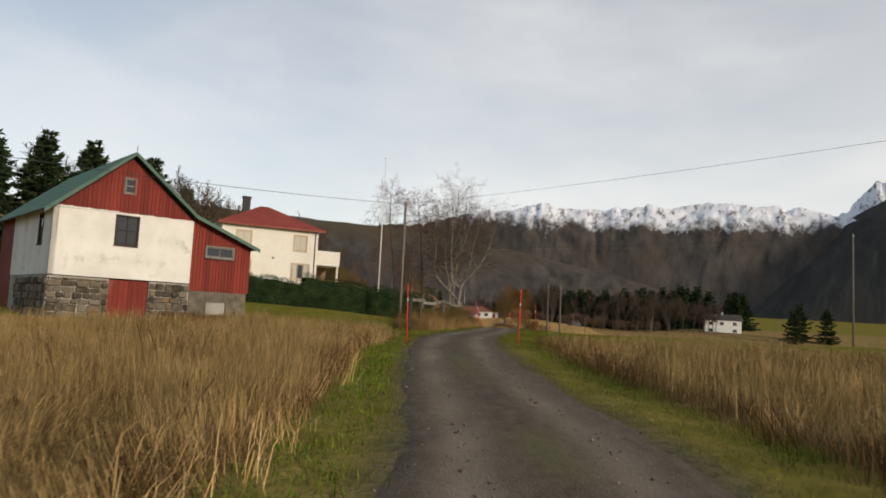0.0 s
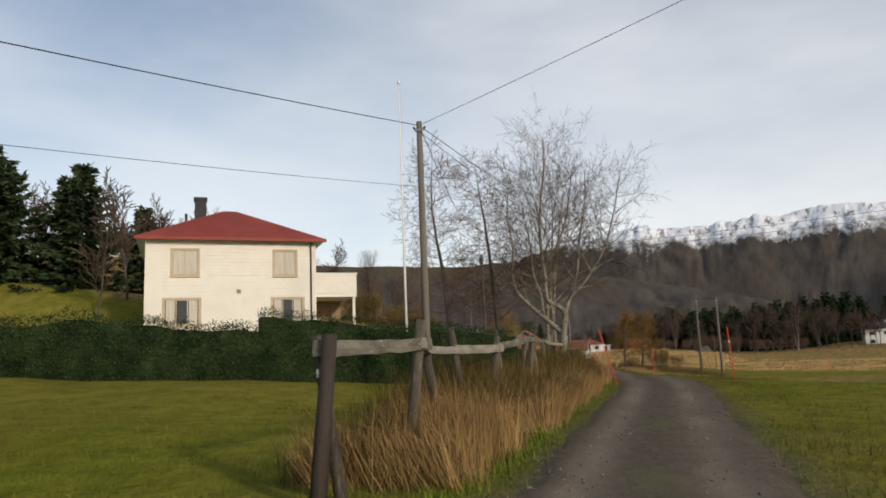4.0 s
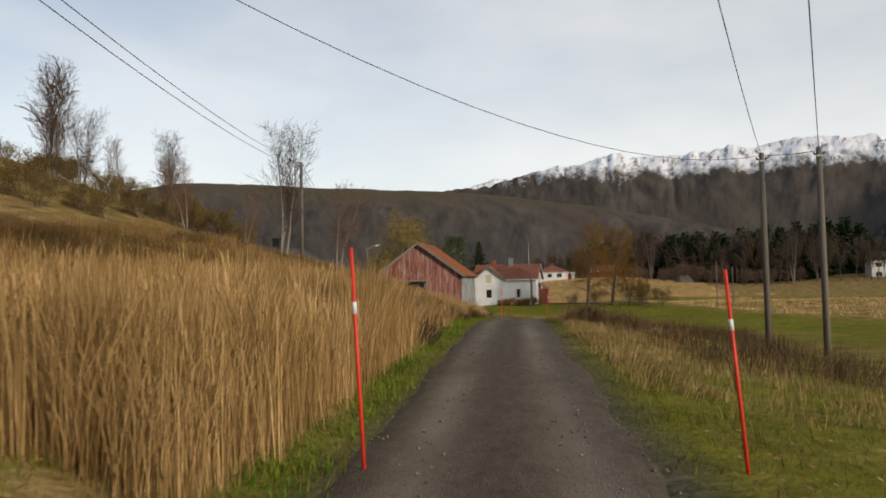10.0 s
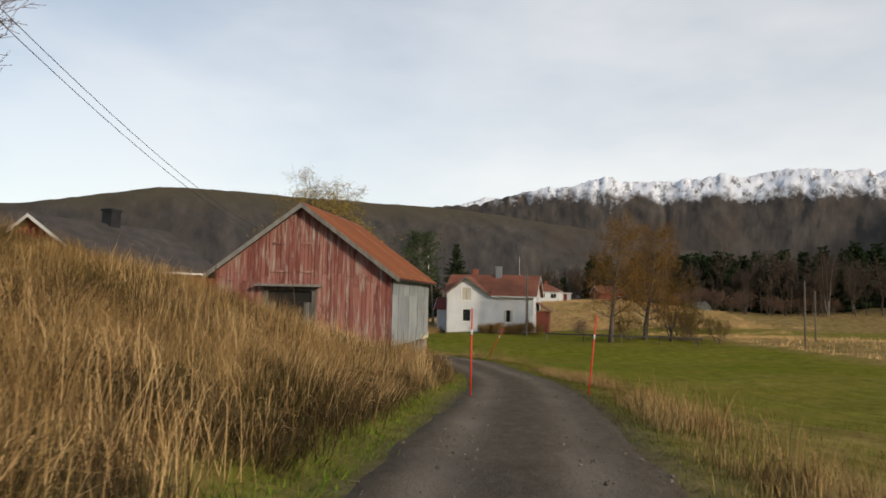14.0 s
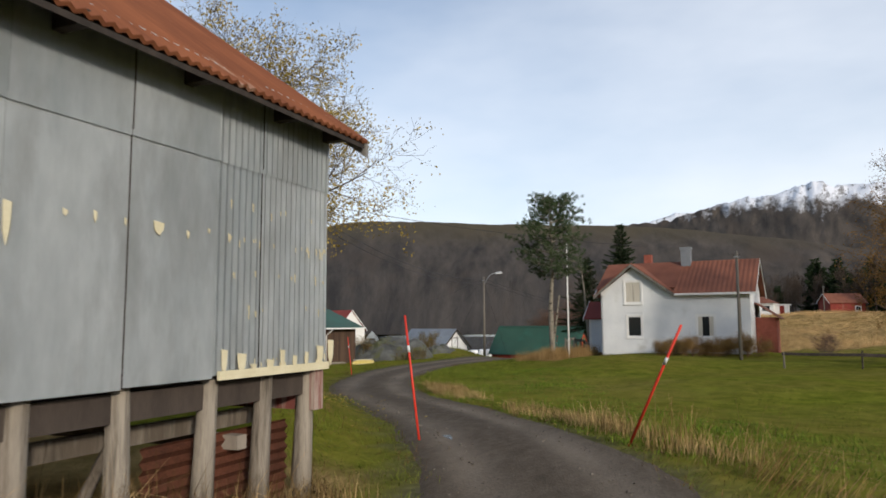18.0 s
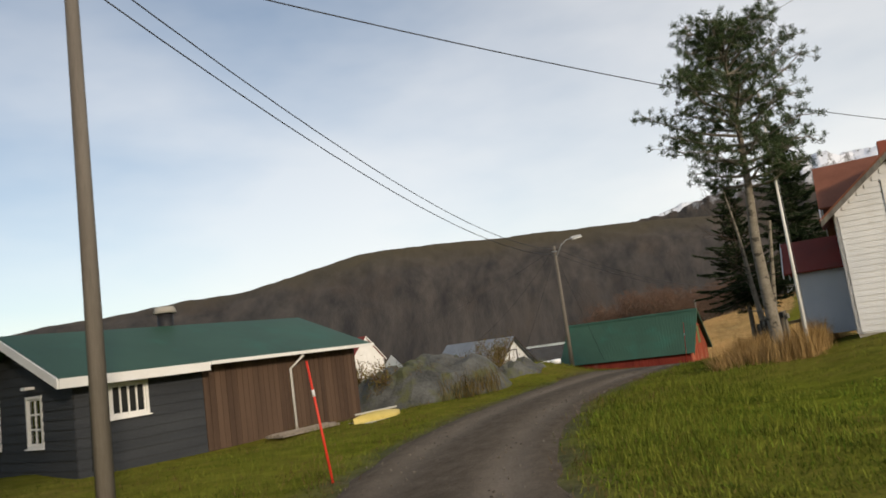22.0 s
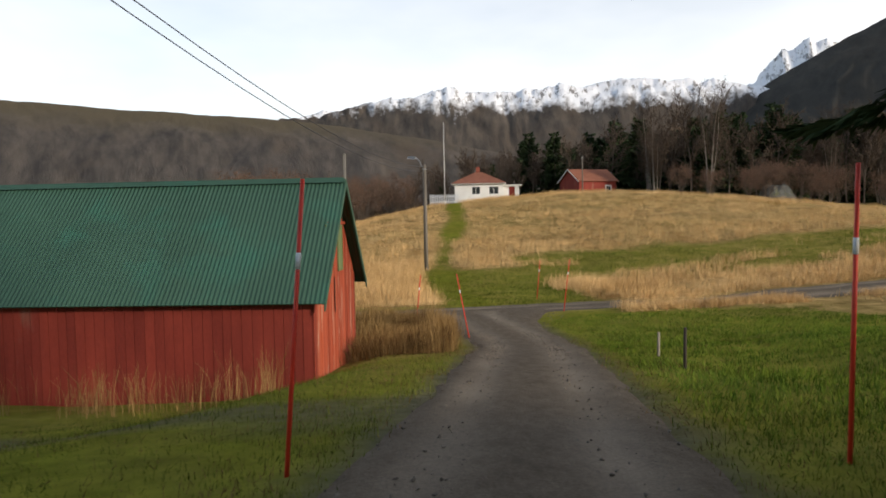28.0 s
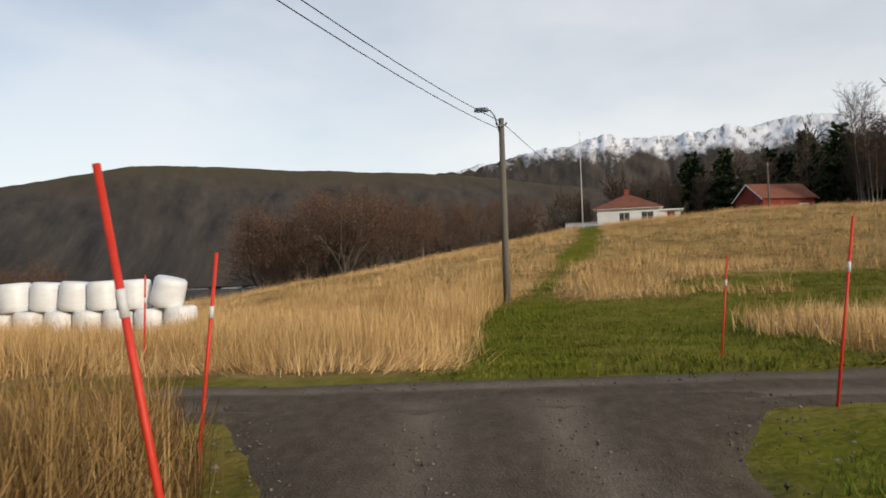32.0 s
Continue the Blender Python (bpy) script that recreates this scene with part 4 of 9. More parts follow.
mountain("backdrop_heath_ridge", [95, 75, 67, 63, 57, 50, 46, 41, 36, 31, 26, 21, 14, 7, 2, -8, -20],
         [1.0, 1.4, 1.95, 3.2, 3.7, 5.0, 5.3, 5.9, 6.15, 7.2, 8.2, 8.1, 7.8, 7.55, 7.1, 5.5, 3.0],
         520, 1750, 1, 9, mountain_material("heath_ridge", None, ROCK, SCRUB, (150, (0.090, 0.073, 0.045))),
         "dark brown birch-clad mountainside under a smooth heath crest", 3, power=1.2)
mountain("backdrop_snow_ridge", [12, 6, 3, 0, -2.5, -6.7, -9, -12, -15.7, -18, -21, -24, -26, -28.5, -30.5, -36, -45],
         [6.4, 7.3, 7.9, 8.5, 8.9, 9.9, 9.55, 9.35, 10.0, 9.6, 10.0, 9.75, 9.6, 9.3, 8.5, 7.6, 6.5],
         1250, 2450, 26, 12, mountain_material("snow_ridge", (452, 290, 62.0), ROCK, SCRUB), "steep brown mountain wall with a snow-covered rocky crest", 11, power=1.25, wave=150.0, rough=9.0)
mountain("backdrop_far_snow", [6, 4.5, 3.6, 2, 0.5, -3, -8], [7.0, 7.4, 7.9, 8.35, 8.25, 7.9, 7.5], 2500, 3300, 10, 30,
         mountain_material("far_snow", (300, 190, 0.0), ROCK, SCRUB), "distant snow-covered summit", 23)
mountain("backdrop_white_peak", [-23, -27, -29.2, -30.2, -31.0, -31.7, -32.4, -33.4, -37, -45], [6.5, 7.6, 8.4, 9.9, 10.5, 11.3, 11.0, 11.9, 10.4, 8.0],
         2300, 3000, 34, 26, mountain_material("white_peak", (380, 190, 0.0), ROCK, SCRUB), "jagged white snow peak", 29, power=1.0, wave=140.0, rough=30.0)
mountain("backdrop_dark_slope", [-20, -24, -28.6, -31, -34, -37, -40, -48, -62, -85, -100], [-0.4, 3.2, 7.7, 9.2, 10.8, 12.1, 13.2, 15.2, 15.5, 10.5, 8.0],
         900, 2700, 3, 16, mountain_material("dark_slope", None, ((0.028, 0.029, 0.026), (0.055, 0.051, 0.043)), (0.06, 0.05, 0.038)), "dark wooded mountain slope", 41, power=0.9)

# ---- buildings ----
def gable_outline(x0, x1, z0, ze, xr, zr):
    return [(x0, z0), (x1, z0), (x1, ze), (xr, zr), (x0, ze)]


def board_gable(parent, material, x0, x1, z0, ze, xr, zr, y, width=0.17, thick=0.028, name="plank", holes=(), joint=None, seed=1, drop=0.0):
    """Upright boards closing a gable whose outer face is at y (towards -y), each one an own piece, cut to the slope."""
    rng = random.Random(seed)
    x = x0
    while x < x1 - 0.02:
        w = min(width * rng.uniform(0.8, 1.2), x1 - x)
        top = []
        for c in (x + 0.006, x + w - 0.006):
            top.append(ze + (zr - ze) * ((c - x0) / (xr - x0) if c < xr else (x1 - c) / (x1 - xr)))
        mid = x + w / 2
        spans = [(z0 - rng.uniform(0, drop), None)]
        if joint:
            j = joint + rng.uniform(-0.25, 0.25)
            if j < min(top) - 0.2:
                spans = [(z0 - rng.uniform(0, drop), j - 0.006), (j + 0.006, None)]
        for a, b in spans:
            ends = top if b is None else [b, b]
            pieces = [(a, ends)]
            for h in holes:
                if h[0] < mid < h[1]:
                    cut = []
                    for p, e in pieces:
                        if p < h[2] < min(e):
                            cut.append((p, [h[2], h[2]]))
                        if p < h[3] < min(e):
                            cut.append((h[3], e))
                        if min(e) <= h[2] or p >= h[3]:
                            cut.append((p, e))
                    pieces = cut
            for p, e in pieces:
                if min(e) - p < 0.03:
                    continue
                yo = y - rng.uniform(0, 0.012)
                bm = prism(bmesh.new(), [(x + 0.006, p), (x + w - 0.006, p), (x + w - 0.006, e[1]), (x + 0.006, e[0])], yo - thick, yo)
                part(name, bm, material, parent)
        x += w


def stones(parent, length, height, m, rng, name="stone", size=0.42):
    """A rubble wall face of separate rounded stones, along x, facing -y."""
    z = 0.0
    while z < height - 0.05:
        h = min(size * rng.uniform(0.6, 1.0), height - z)
        x = -rng.uniform(0, 0.2)
        while x < length:
            w = size * rng.uniform(0.7, 1.7)
            bm = boxes((max(x, 0) + 0.015, min(x + w, length) - 0.015, -0.06 - rng.uniform(0, 0.05), 0.1, z + 0.012, z + h - 0.012))
            bmesh.ops.bevel(bm, geom=bm.edges[:], offset=0.035, segments=1, affect="EDGES")
            for v in bm.verts:
                v.co += Vector((rng.uniform(-1, 1), rng.uniform(-1, 1), rng.uniform(-1, 1))) * 0.026
            if min(x + w, length) - max(x, 0) > 0.08:
                part(name, bm, M["stone"], parent, "", m)
            x += w
        z += h


def rake(parent, x0, ze, xr, zr, y0, y1, w, h, material, name="bargeboard", label=""):
    d = Vector((xr - x0, 0, zr - ze))
    bm = prism(bmesh.new(), [(x0, ze), (xr, zr), (xr, zr + h), (x0, ze + h)], y0, y1)
    return part(name, bm, material, parent, label)


# the red and white barn
def white_red_barn():
    b = thing("barn", rotz(42.5, (-14.8, 25.97, 1.55)), "red and white barn with green roof on a rubble stone base", "barn")
    W, D, L = 5.55, 9.0, 8.25
    rng = random.Random(5)
    f = part("foundation", wall(W, 1.72, 0.5, [(2.25, 3.85, 0, 1.66)], z0=-0.1), M["concrete"], b, "rubble stone foundation")
    stones(f, 2.25, 1.6, Matrix.Translation((0, 0, 0)), rng, size=0.34)
    stones(f, 1.7, 1.6, Matrix.Translation((3.85, 0, 0)), rng, size=0.34)
    stones(f, 5.0, 1.6, rotz(90) @ Matrix.Rotation(math.pi, 4, "Z") @ Matrix.Translation((-5.0, 0, 0)), rng)
    part("cellar_door", boxes((2.27, 3.83, 0.12, 0.18, -0.1, 1.64)), M["red_paint"], b, "faded red plank cellar door")
    for i in range(8):
        part("plank", boxes((2.28 + i * 0.194, 2.465 + i * 0.194, 0.09, 0.12, -0.1, 1.62)), M["red_paint"], b)
    part("wall_front", wall(W, 2.72, 0.2, [(2.35, 3.2, 3.1, 4.25)], z0=1.7), M["white_render"], b, "whitewashed wall, stained and flaking")
    part("wall_side", wall(6.4, 2.72, 0.2, [(4.5, 5.05, 2.95, 4.1)], z0=1.7), M["white_render"], b, "whitewashed side wall", Matrix.Translation((0, 6.4, 0)) @ Matrix.Rotation(radians(-90), 4, "Z"))
    window(b, Matrix.Translation((2.35, 0.0, 3.1)), 0.85, 1.15, 2, 2, M["dark_wood"], trim=0.05, sill=True, label="weathered window with dark panes")
    window(b, Matrix.Translation((0.0, 1.9, 2.95)) @ Matrix.Rotation(radians(-90), 4, "Z"), 0.55, 1.15, 1, 2, M["dark_wood"], trim=0.05)
    part("wall_side", boxes((0, 0.2, 6.4, D, -0.1, 4.42)), M["red_paint"], b, "red boarded side wall")
    part("foundation_side", boxes((0.02, 0.3, 0.5, 6.4, -0.1, 1.69)), M["concrete"], b)
    part("wall_back", prism(bmesh.new(), gable_outline(0, W, 0, 4.42, W / 2, 6.75), D - 0.2, D), M["red_paint"], b)
    part("wall_side", boxes((W - 0.2, W, 0.2, D - 0.2, 0, 4.42)), M["red_paint"], b)
    part("gable_backing", prism(bmesh.new(), [(0, 4.43), (W, 4.43), (W / 2, 6.72)], 0.04, 0.2), M["red_paint"], b)
    board_gable(b, M["red_paint"], 0, W, 4.40, 4.42, W / 2, 6.75, 0.035, 0.15, holes=[(2.5, 2.98, 5.2, 5.85)], seed=3)
    window(b, Matrix.Translation((2.55, -0.0, 5.22)), 0.4, 0.6, 1, 2, M["grey_wood"], trim=0.05, sill=False)
    # lean-to
    part("lean_to_base", wall(L - W, 1.5, 0.3, [(0.85, 1.75, 0.4, 0.95)], z0=-0.1), M["stone"], b, "rough mortared stone plinth", Matrix.Translation((W, 0.03, 0)))
    part("vent_grille", boxes((W + 0.85, W + 1.75, 0.1, 0.14, 0.4, 0.95)), M["concrete"], b, "pale painted cellar hatch")
    part("lean_to_wall", prism(bmesh.new(), [(W, 1.4), (L, 1.4), (L, 3.6), (W, 4.65)], 0.06, 0.2), M["red_paint"], b)
    x, k = W, 0
    while x < L - 0.05:
        t0, t1 = 4.65 - 1.05 * (x - W) / (L - W), 4.65 - 1.05 * (x + 0.145 - W) / (L - W)
        part("plank", prism(bmesh.new(), [(x + 0.006, 1.42), (x + 0.14, 1.42), (x + 0.14, t1), (x + 0.006, t0)], 0.025, 0.06), M["red_paint"], b)
        x += 0.1465
    window(b, Matrix.Translation((W + 0.65, -0.022, 2.95)), 1.25, 0.42, 2, 1, M["grey_wood"], trim=0.06, label="long low window in grey casing")
    part("wall_side", boxes((L - 0.15, L, 0.2, D - 2, 0, 3.6)), M["red_paint"], b)
    # roof
    o = 0.35
    slope(b, "roof", M["green_roof_old"], (-0.4, -o, 4.12), (-0.4, D + o, 4.12), (W / 2, D + o, 6.85), (W / 2, -o, 6.85), 0.05, 0.012, 0.2, "green corrugated roof")
    slope(b, "roof", M["green_roof_old"], (L + 0.35, D + o, 3.42), (L + 0.35, -o, 3.42), (W, -o, 4.6), (W, D + o, 4.6), 0.05, 0.012, 0.2)
    slope(b, "roof", M["green_roof_old"], (W, D + o, 4.6), (W, -o, 4.6), (W / 2, -o, 6.85), (W / 2, D + o, 6.85), 0.05, 0.012, 0.2)
    rake(b, -0.4, 4.0, W / 2, 6.76, -o - 0.03, -o, 0.03, 0.16, M["green_roof_old"])
    rake(b, W, 4.5, W / 2, 6.76, -o - 0.03, -o, 0.03, 0.16, M["green_roof_old"])
    rake(b, L + 0.35, 3.32, W, 4.5, -o - 0.03, -o, 0.03, 0.16, M["green_roof_old"])
    part("finial", tube(bmesh.new(), (W / 2, -o, 6.8), (W / 2, -o, 7.2), 0.02, 0.008, 6), M["black_paint"], b)


white_red_barn()


# the cream house with the red hipped roof
def cream_house():
    h = thing("house", rotz(28.8, (-15.07 - 4.2 * 0.876, 60.57 - 4.2 * 0.482, 3.75)), "two-storey cream timber house with red hipped roof", "house")
    W, D, H = 8.4, 6.2, 5.7
    wins = [(1.25, 2.45, 3.85, 5.1), (6.25, 7.35, 3.85, 5.1), (0.9, 2.55, 1.35, 2.6), (6.15, 7.7, 1.35, 2.6)]
    wf = part("wall_front", wall(W, H, 0.18, wins), M["cream_paint"], h, "cream lapped weatherboarding")
    clad(wf, M["cream_paint"], 0.25, H - 0.05, 0.17, lambda z: (0.1, W - 0.1), wins)
    part("wall_left", wall(D - 0.36, H, 0.18, [(2.2, 3.2, 3.85, 5.1), (2.2, 3.2, 1.35, 2.6)]), M["white_paint"], h, "", Matrix.Translation((0, D - 0.18, 0)) @ Matrix.Rotation(radians(-90), 4, "Z"))
    mr = Matrix.Translation((W, 0.18, 0)) @ Matrix.Rotation(radians(90), 4, "Z")
    wr = part("wall_right", wall(D - 0.36, H, 0.18, [(1.0, 2.0, 3.0, 5.1)]), M["cream_paint"], h, "", mr)
    clad(wr, M["cream_paint"], 0.25, H - 0.05, 0.17, lambda z: (0.0, D - 0.36), [(1.0, 2.0, 3.0, 5.1)], mr)
    part("wall_back", boxes((0, W, D - 0.18, D, 0, H)), M["white_paint"], h)
    part("plinth", boxes((-0.03, W + 0.03, -0.03, D + 0.03, -1.2, 0.25)), M["concrete"], h)
    # Thin dark sheet added indoors; its colour is the shade of the rooms.
    part("room_shade_sheet", boxes((0.2, W - 0.2, 0.9, 0.95, 0.3, H - 0.2)), M["shade_dark"], h, "dark sheet painted as the shade of the room behind the windows")
    for i, (a, b, c, d) in enumerate(wins):
        window(h, Matrix.Translation((a, -0.003, c)), b - a, d - c, 2 if i < 2 else 3, 1, M["tan_trim"], trim=0.1, curtain="full" if i < 2 else True, label="window in tan casing with pale curtains")
    for z in (3.85, 1.35):
        window(h, Matrix.Translation((-0.003, D - 2.38, z)) @ Matrix.Rotation(radians(-90), 4, "Z"), 1.0, 1.25, 2, 1, M["tan_trim"])
    part("door", boxes((W - 0.1, W - 0.06, 1.2, 2.16, 3.0, 5.08)), M["door_wood"], h, "balcony door")
    part("vent", boxes((4.35, 4.55, -0.06, 0.0, 2.9, 3.1)), M["grey_wood"], h)
    for x in (-0.02, W - 0.09):
        part("corner_board", boxes((x, x + 0.11, -0.03, 0.0, 0.2, H)), M["cream_paint"], h)
    part("downpipe", tube(bmesh.new(), (W - 0.25, -0.09, 0.1), (W - 0.25, -0.09, H - 0.15), 0.04, 0.04, 8), M["dark_roof"], h, "dark downpipe")
    o, z0, z1 = 0.45, H - 0.02, 7.75
    c = (W / 2, D / 2, z1)
    ex = [(-o, -o, z0), (W + o, -o, z0), (W + o, D + o, z0), (-o, D + o, z0)]
    rl, rr = (W / 2 - 0.35, D / 2, z1), (W / 2 + 0.35, D / 2, z1)
    slope(h, "roof", M["red_roof"], ex[0], ex[1], rr, rl, 0.06, 0.0, label="red painted sheet roof slope")
    slope(h, "roof", M["red_roof"], ex[2], ex[3], rl, rr, 0.06, 0.0)
    slope(h, "roof", M["red_roof"], ex[1], ex[2], rr, rr, 0.06, 0.0)
    slope(h, "roof", M["red_roof"], ex[3], ex[0], rl, rl, 0.06, 0.0)
    for q in ((-o, W + o, -o, 0), (-o, W + o, D, D + o), (-o, 0, 0, D), (W, W + o, 0, D)):
        part("soffit", boxes((*q, z0 - 0.06, z0)), M["white_paint"], h, "white boarded eaves")
    part("gutter", boxes((-o - 0.06, W + o + 0.06, -o - 0.1, -o, z0 - 0.12, z0 + 0.05)), M["red_roof"], h, "red gutter")
    part("chimney", boxes((2.35, 2.95, 3.3, 3.9, 6.3, 8.55), (2.29, 3.01, 3.24, 3.96, 8.45, 8.6)), M["black_paint"], h, "black sheet-clad chimney")
    part("vent_pipe", tube(bmesh.new(), (1.9, 3.1, 6.2), (1.9, 3.1, 7.6), 0.07, 0.07, 8), M["black_paint"], h)
    # balcony at the end wall
    bal = part("balcony", boxes((W, W + 2.3, 0.4, 4.6, 2.72, 2.92)), M["white_paint"], h, "white boarded balcony on posts")
    part("parapet", boxes((W, W + 2.3, 0.36, 0.44, 2.9, 3.95), (W + 2.24, W + 2.32, 0.44, 4.6, 2.9, 3.95)), M["cream_paint"], bal, "cream boarded parapet")
    part("handrail", boxes((W, W + 2.36, 0.32, 0.48, 3.95, 4.02)), M["white_paint"], bal)
    for y in (0.5, 4.4):
        part("post", boxes((W + 2.1, W + 2.24, y, y + 0.14, -0.4, 2.72)), M["cream_paint"], bal)
    part("porch_wall", boxes((W + 0.05, W + 2.0, 3.2, 3.3, -0.3, 2.7)), M["door_wood"], bal, "brown boarded porch wall")


cream_house()


# the old weathered barn beside the lane
def old_barn():
    b = thing("barn", rotz(-3.2, (-5.55, 116.35, 0.0)), "weathered red plank barn with rusty roof on timber posts", "barn")
    W, D, ze, zr = 6.2, 7.0, 3.66, 5.9
    zb = 1.2
    xr = W / 2
    part("gable_backing", prism(bmesh.new(), gable_outline(0.02, W - 0.02, zb - 0.5, ze, xr, zr - 0.05), 0.05, 0.15), M["dark_wood"], b)
    board_gable(b, M["faded_red"], 0, W, zb - 0.45, ze, xr, zr - 0.03, 0.045, 0.14, holes=[(1.9, 3.5, 1.4, 3.0)], joint=3.35, seed=8, drop=0.12)
    part("wall_back", prism(bmesh.new(), gable_outline(0, W, zb - 0.4, ze, xr, zr), D - 0.15, D), M["faded_red"], b)
    part("wall_left", boxes((0, 0.15, 0.15, D - 0.15, zb - 0.6, ze)), M["faded_red"], b)
    part("wall_right", boxes((W - 0.15, W - 0.02, 0.15, D - 0.15, zb, ze)), M["dark_wood"], b)
    part("floor", boxes((0.1, W - 0.1, 0.1, D - 0.1, zb - 0.25, zb - 0.05)), M["dark_wood"], b)
    # hatch in the gable with a little roof over it
    # Opaque panel in the opening; its near-black colour paints the shade inside.
    door = part("hatch", boxes((1.9, 3.5, 0.0, 0.04, 1.3, 3.0)), M["shade_dark"], b, "loading hatch closed by a dark panel painted as the shade inside")
    part("hatch_frame", boxes((1.78, 1.92, -0.06, 0.02, 1.3, 3.05), (3.48, 3.62, -0.06, 0.02, 1.3, 3.05), (1.78, 3.62, -0.06, 0.02, 2.98, 3.12)), M["grey_wood"], door)
    part("hatch_canopy", prism(bmesh.new(), [(1.6, 3.12), (3.8, 3.12), (3.8, 3.2), (1.6, 3.2)], -0.42, 0.02), M["grey_wood"], door, "grey board canopy")
    for x in (1.95, 3.2):
        for i in range(4):
            part("slat", boxes((x + i * 0.07, x + 0.045 + i * 0.07, -0.035, -0.01, 1.35, 2.6)), M["grey_wood"], door)
    for a, c, z in ((2.0, 2.5, 3.6), (3.0, 3.5, 3.6), (2.05, 2.45, 4.55), (3.1, 3.45, 4.55)):
        part("hinge_board", boxes((a, c, -0.035, 0.0, z, z + 0.06)), M["faded_red"], b)
    # grey metal sheets on the long wall
    m = Matrix.Translation((W, 0.0, 0)) @ Matrix.Rotation(radians(90), 4, "Z")
    x, i = 0.0, 0
    widths = [0.95, 0.9, 0.92, 0.88, 0.9, 0.86, 0.56, 0.54, 0.5]
    rng = random.Random(4)
    for w in widths:
        for z0, z1 in ((zb + rng.uniform(-0.02, 0.02), 2.95), (2.9, ze + 0.02)):
            corr = i >= 6
            bm = bmesh.new()
            n = int(w / 0.076) * 4 if corr else 4
            cols = []
            for k in range(n + 1):
                y = -0.02 - 0.008 * (i % 2) - (0.006 * math.sin(math.pi * k / 2) if corr else 0.0) - (0.012 if z0 > 2 else 0)
                cols.append([bm.verts.new((x + 0.0035 + (w - 0.007) * k / n, y + dy, z)) for z, dy in ((z0, 0), ((z0 + z1) / 2, -0.003 if not corr else 0), (z1, 0))])
            for p, q in zip(cols, cols[1:]):
                for k in (0, 1):
                    bm.faces.new((p[k], q[k], q[k + 1], p[k + 1]))
            r = bmesh.ops.solidify(bm, geom=bm.faces[:], thickness=0.004)
            part("metal_sheet", bm, M["zinc"], b, "", m)
        x += w
        i += 1
    # remains of pale paint: a row of runs half way up, and along the foot of the corrugated sheets
    for k in range(22):
        if k < 13:
            a, z1, h = 2.35 + k * 0.27 + rng.uniform(-0.08, 0.08), 2.32 + rng.uniform(-0.03, 0.03), rng.uniform(0.03, 0.09)
            wd = 0.015 + 0.025 * rng.random()
            if k in (4, 5):
                h, wd = 0.40 - 0.14 * (k - 4), 0.055
            if k == 9:
                h, wd = 0.10, 0.10
        else:
            a, h = 5.48 + (k - 13) * 0.19, rng.uniform(0.06, 0.26)
            z1, wd = zb + 0.01 + h, rng.uniform(0.05, 0.12)
        bm = prism(bmesh.new(), [(a, z1), (a + wd, z1 - 0.01), (a + wd * 0.9, z1 - h * 0.6), (a + wd * 0.55, z1 - h), (a + wd * 0.15, z1 - h * 0.7)], -0.052, -0.046)
        part("paint_run", bm, M["pale_paint"], b, "", m)
    for k in range(64):
        a, z1 = 5.5 + 1.45 * rng.random(), rng.choice((2.32, 2.32, 2.05, 2.05, 2.6, 1.75, 1.3, 1.27)) + rng.uniform(-0.03, 0.03)
        wd, h = rng.uniform(0.008, 0.03), rng.uniform(0.02, 0.08)
        part("paint_fleck", prism(bmesh.new(), [(a, z1), (a + wd, z1 - 0.005), (a + wd * 0.8, z1 - h), (a + wd * 0.3, z1 - h * 0.9)], -0.0475, -0.043), M["pale_paint"], b, "", m)
    part("drip_edge", boxes((5.46, 7.02, -0.055, -0.03, zb - 0.02, zb + 0.05)), M["pale_paint"], b, "edge strip with pale yellow paint", m)
    part("sill_beam", boxes((W - 0.36, W - 0.2, 0.1, D - 0.1, zb - 0.16, zb + 0.06)), M["dark_wood"], b)
    for k, y in enumerate((0.5, 1.4, 2.3, 3.1, 3.9, 4.7, 5.5, 6.2, 6.85)):
        g = ground_at(0.3, 116.4 + y) - 0.3
        part("post", tube(bmesh.new(), (W - 0.14 + rng.uniform(-0.03, 0.03), y, g), (W - 0.12, y + rng.uniform(-0.05, 0.05), zb - 0.02), 0.085 + 0.03 * rng.random(), 0.075, 9), M["stilt_wood"], b, "split grey timber post" if k == 0 else "")
    for y in (1.8, 4.3, 6.7):
        part("post", tube(bmesh.new(), (2.2, y, ground_at(-3.5, 116.4 + y) - 0.3), (2.2, y, zb - 0.1), 0.09, 0.085, 8), M["post_wood"], b)
    part("brace", tube(bmesh.new(), (W - 0.32, 4.1, -0.35), (W - 0.3, 4.75, 0.75), 0.05, 0.04, 6), M["stilt_wood"], b)
    part("brace", tube(bmesh.new(), (W - 0.5, 2.9, -0.3), (W - 0.45, 2.35, 0.9), 0.05, 0.045, 6), M["stilt_wood"], b)
    part("ledger", boxes((W - 0.46, W - 0.4, 2.6, 6.7, 0.72, 0.86)), M["stilt_wood"], b, "pale horizontal board behind the posts")
    for k in range(5):
        for i in range(3 - (k > 3)):
            x0 = 2.9 + 0.04 * rng.random()
            bm = boxes((x0, x0 + 0.35, 2.2 + 0.62 * i + 0.2 * (k % 2), 2.78 + 0.62 * i + 0.2 * (k % 2), -0.6 + 0.25 * k, -0.37 + 0.25 * k), bevel=0.025)
            part("stone_block", bm, M["concrete"], b, "grey footing block under the barn" if not (k or i) else "")
    bm = bmesh.new()
    cols = []
    for k in range(41):
        zz = -0.25 + 0.95 * k / 40
        cols.append([bm.verts.new((W - 0.35 + 0.02 * math.sin(math.pi * k / 2), y, zz)) for y in (5.1, 6.9)])
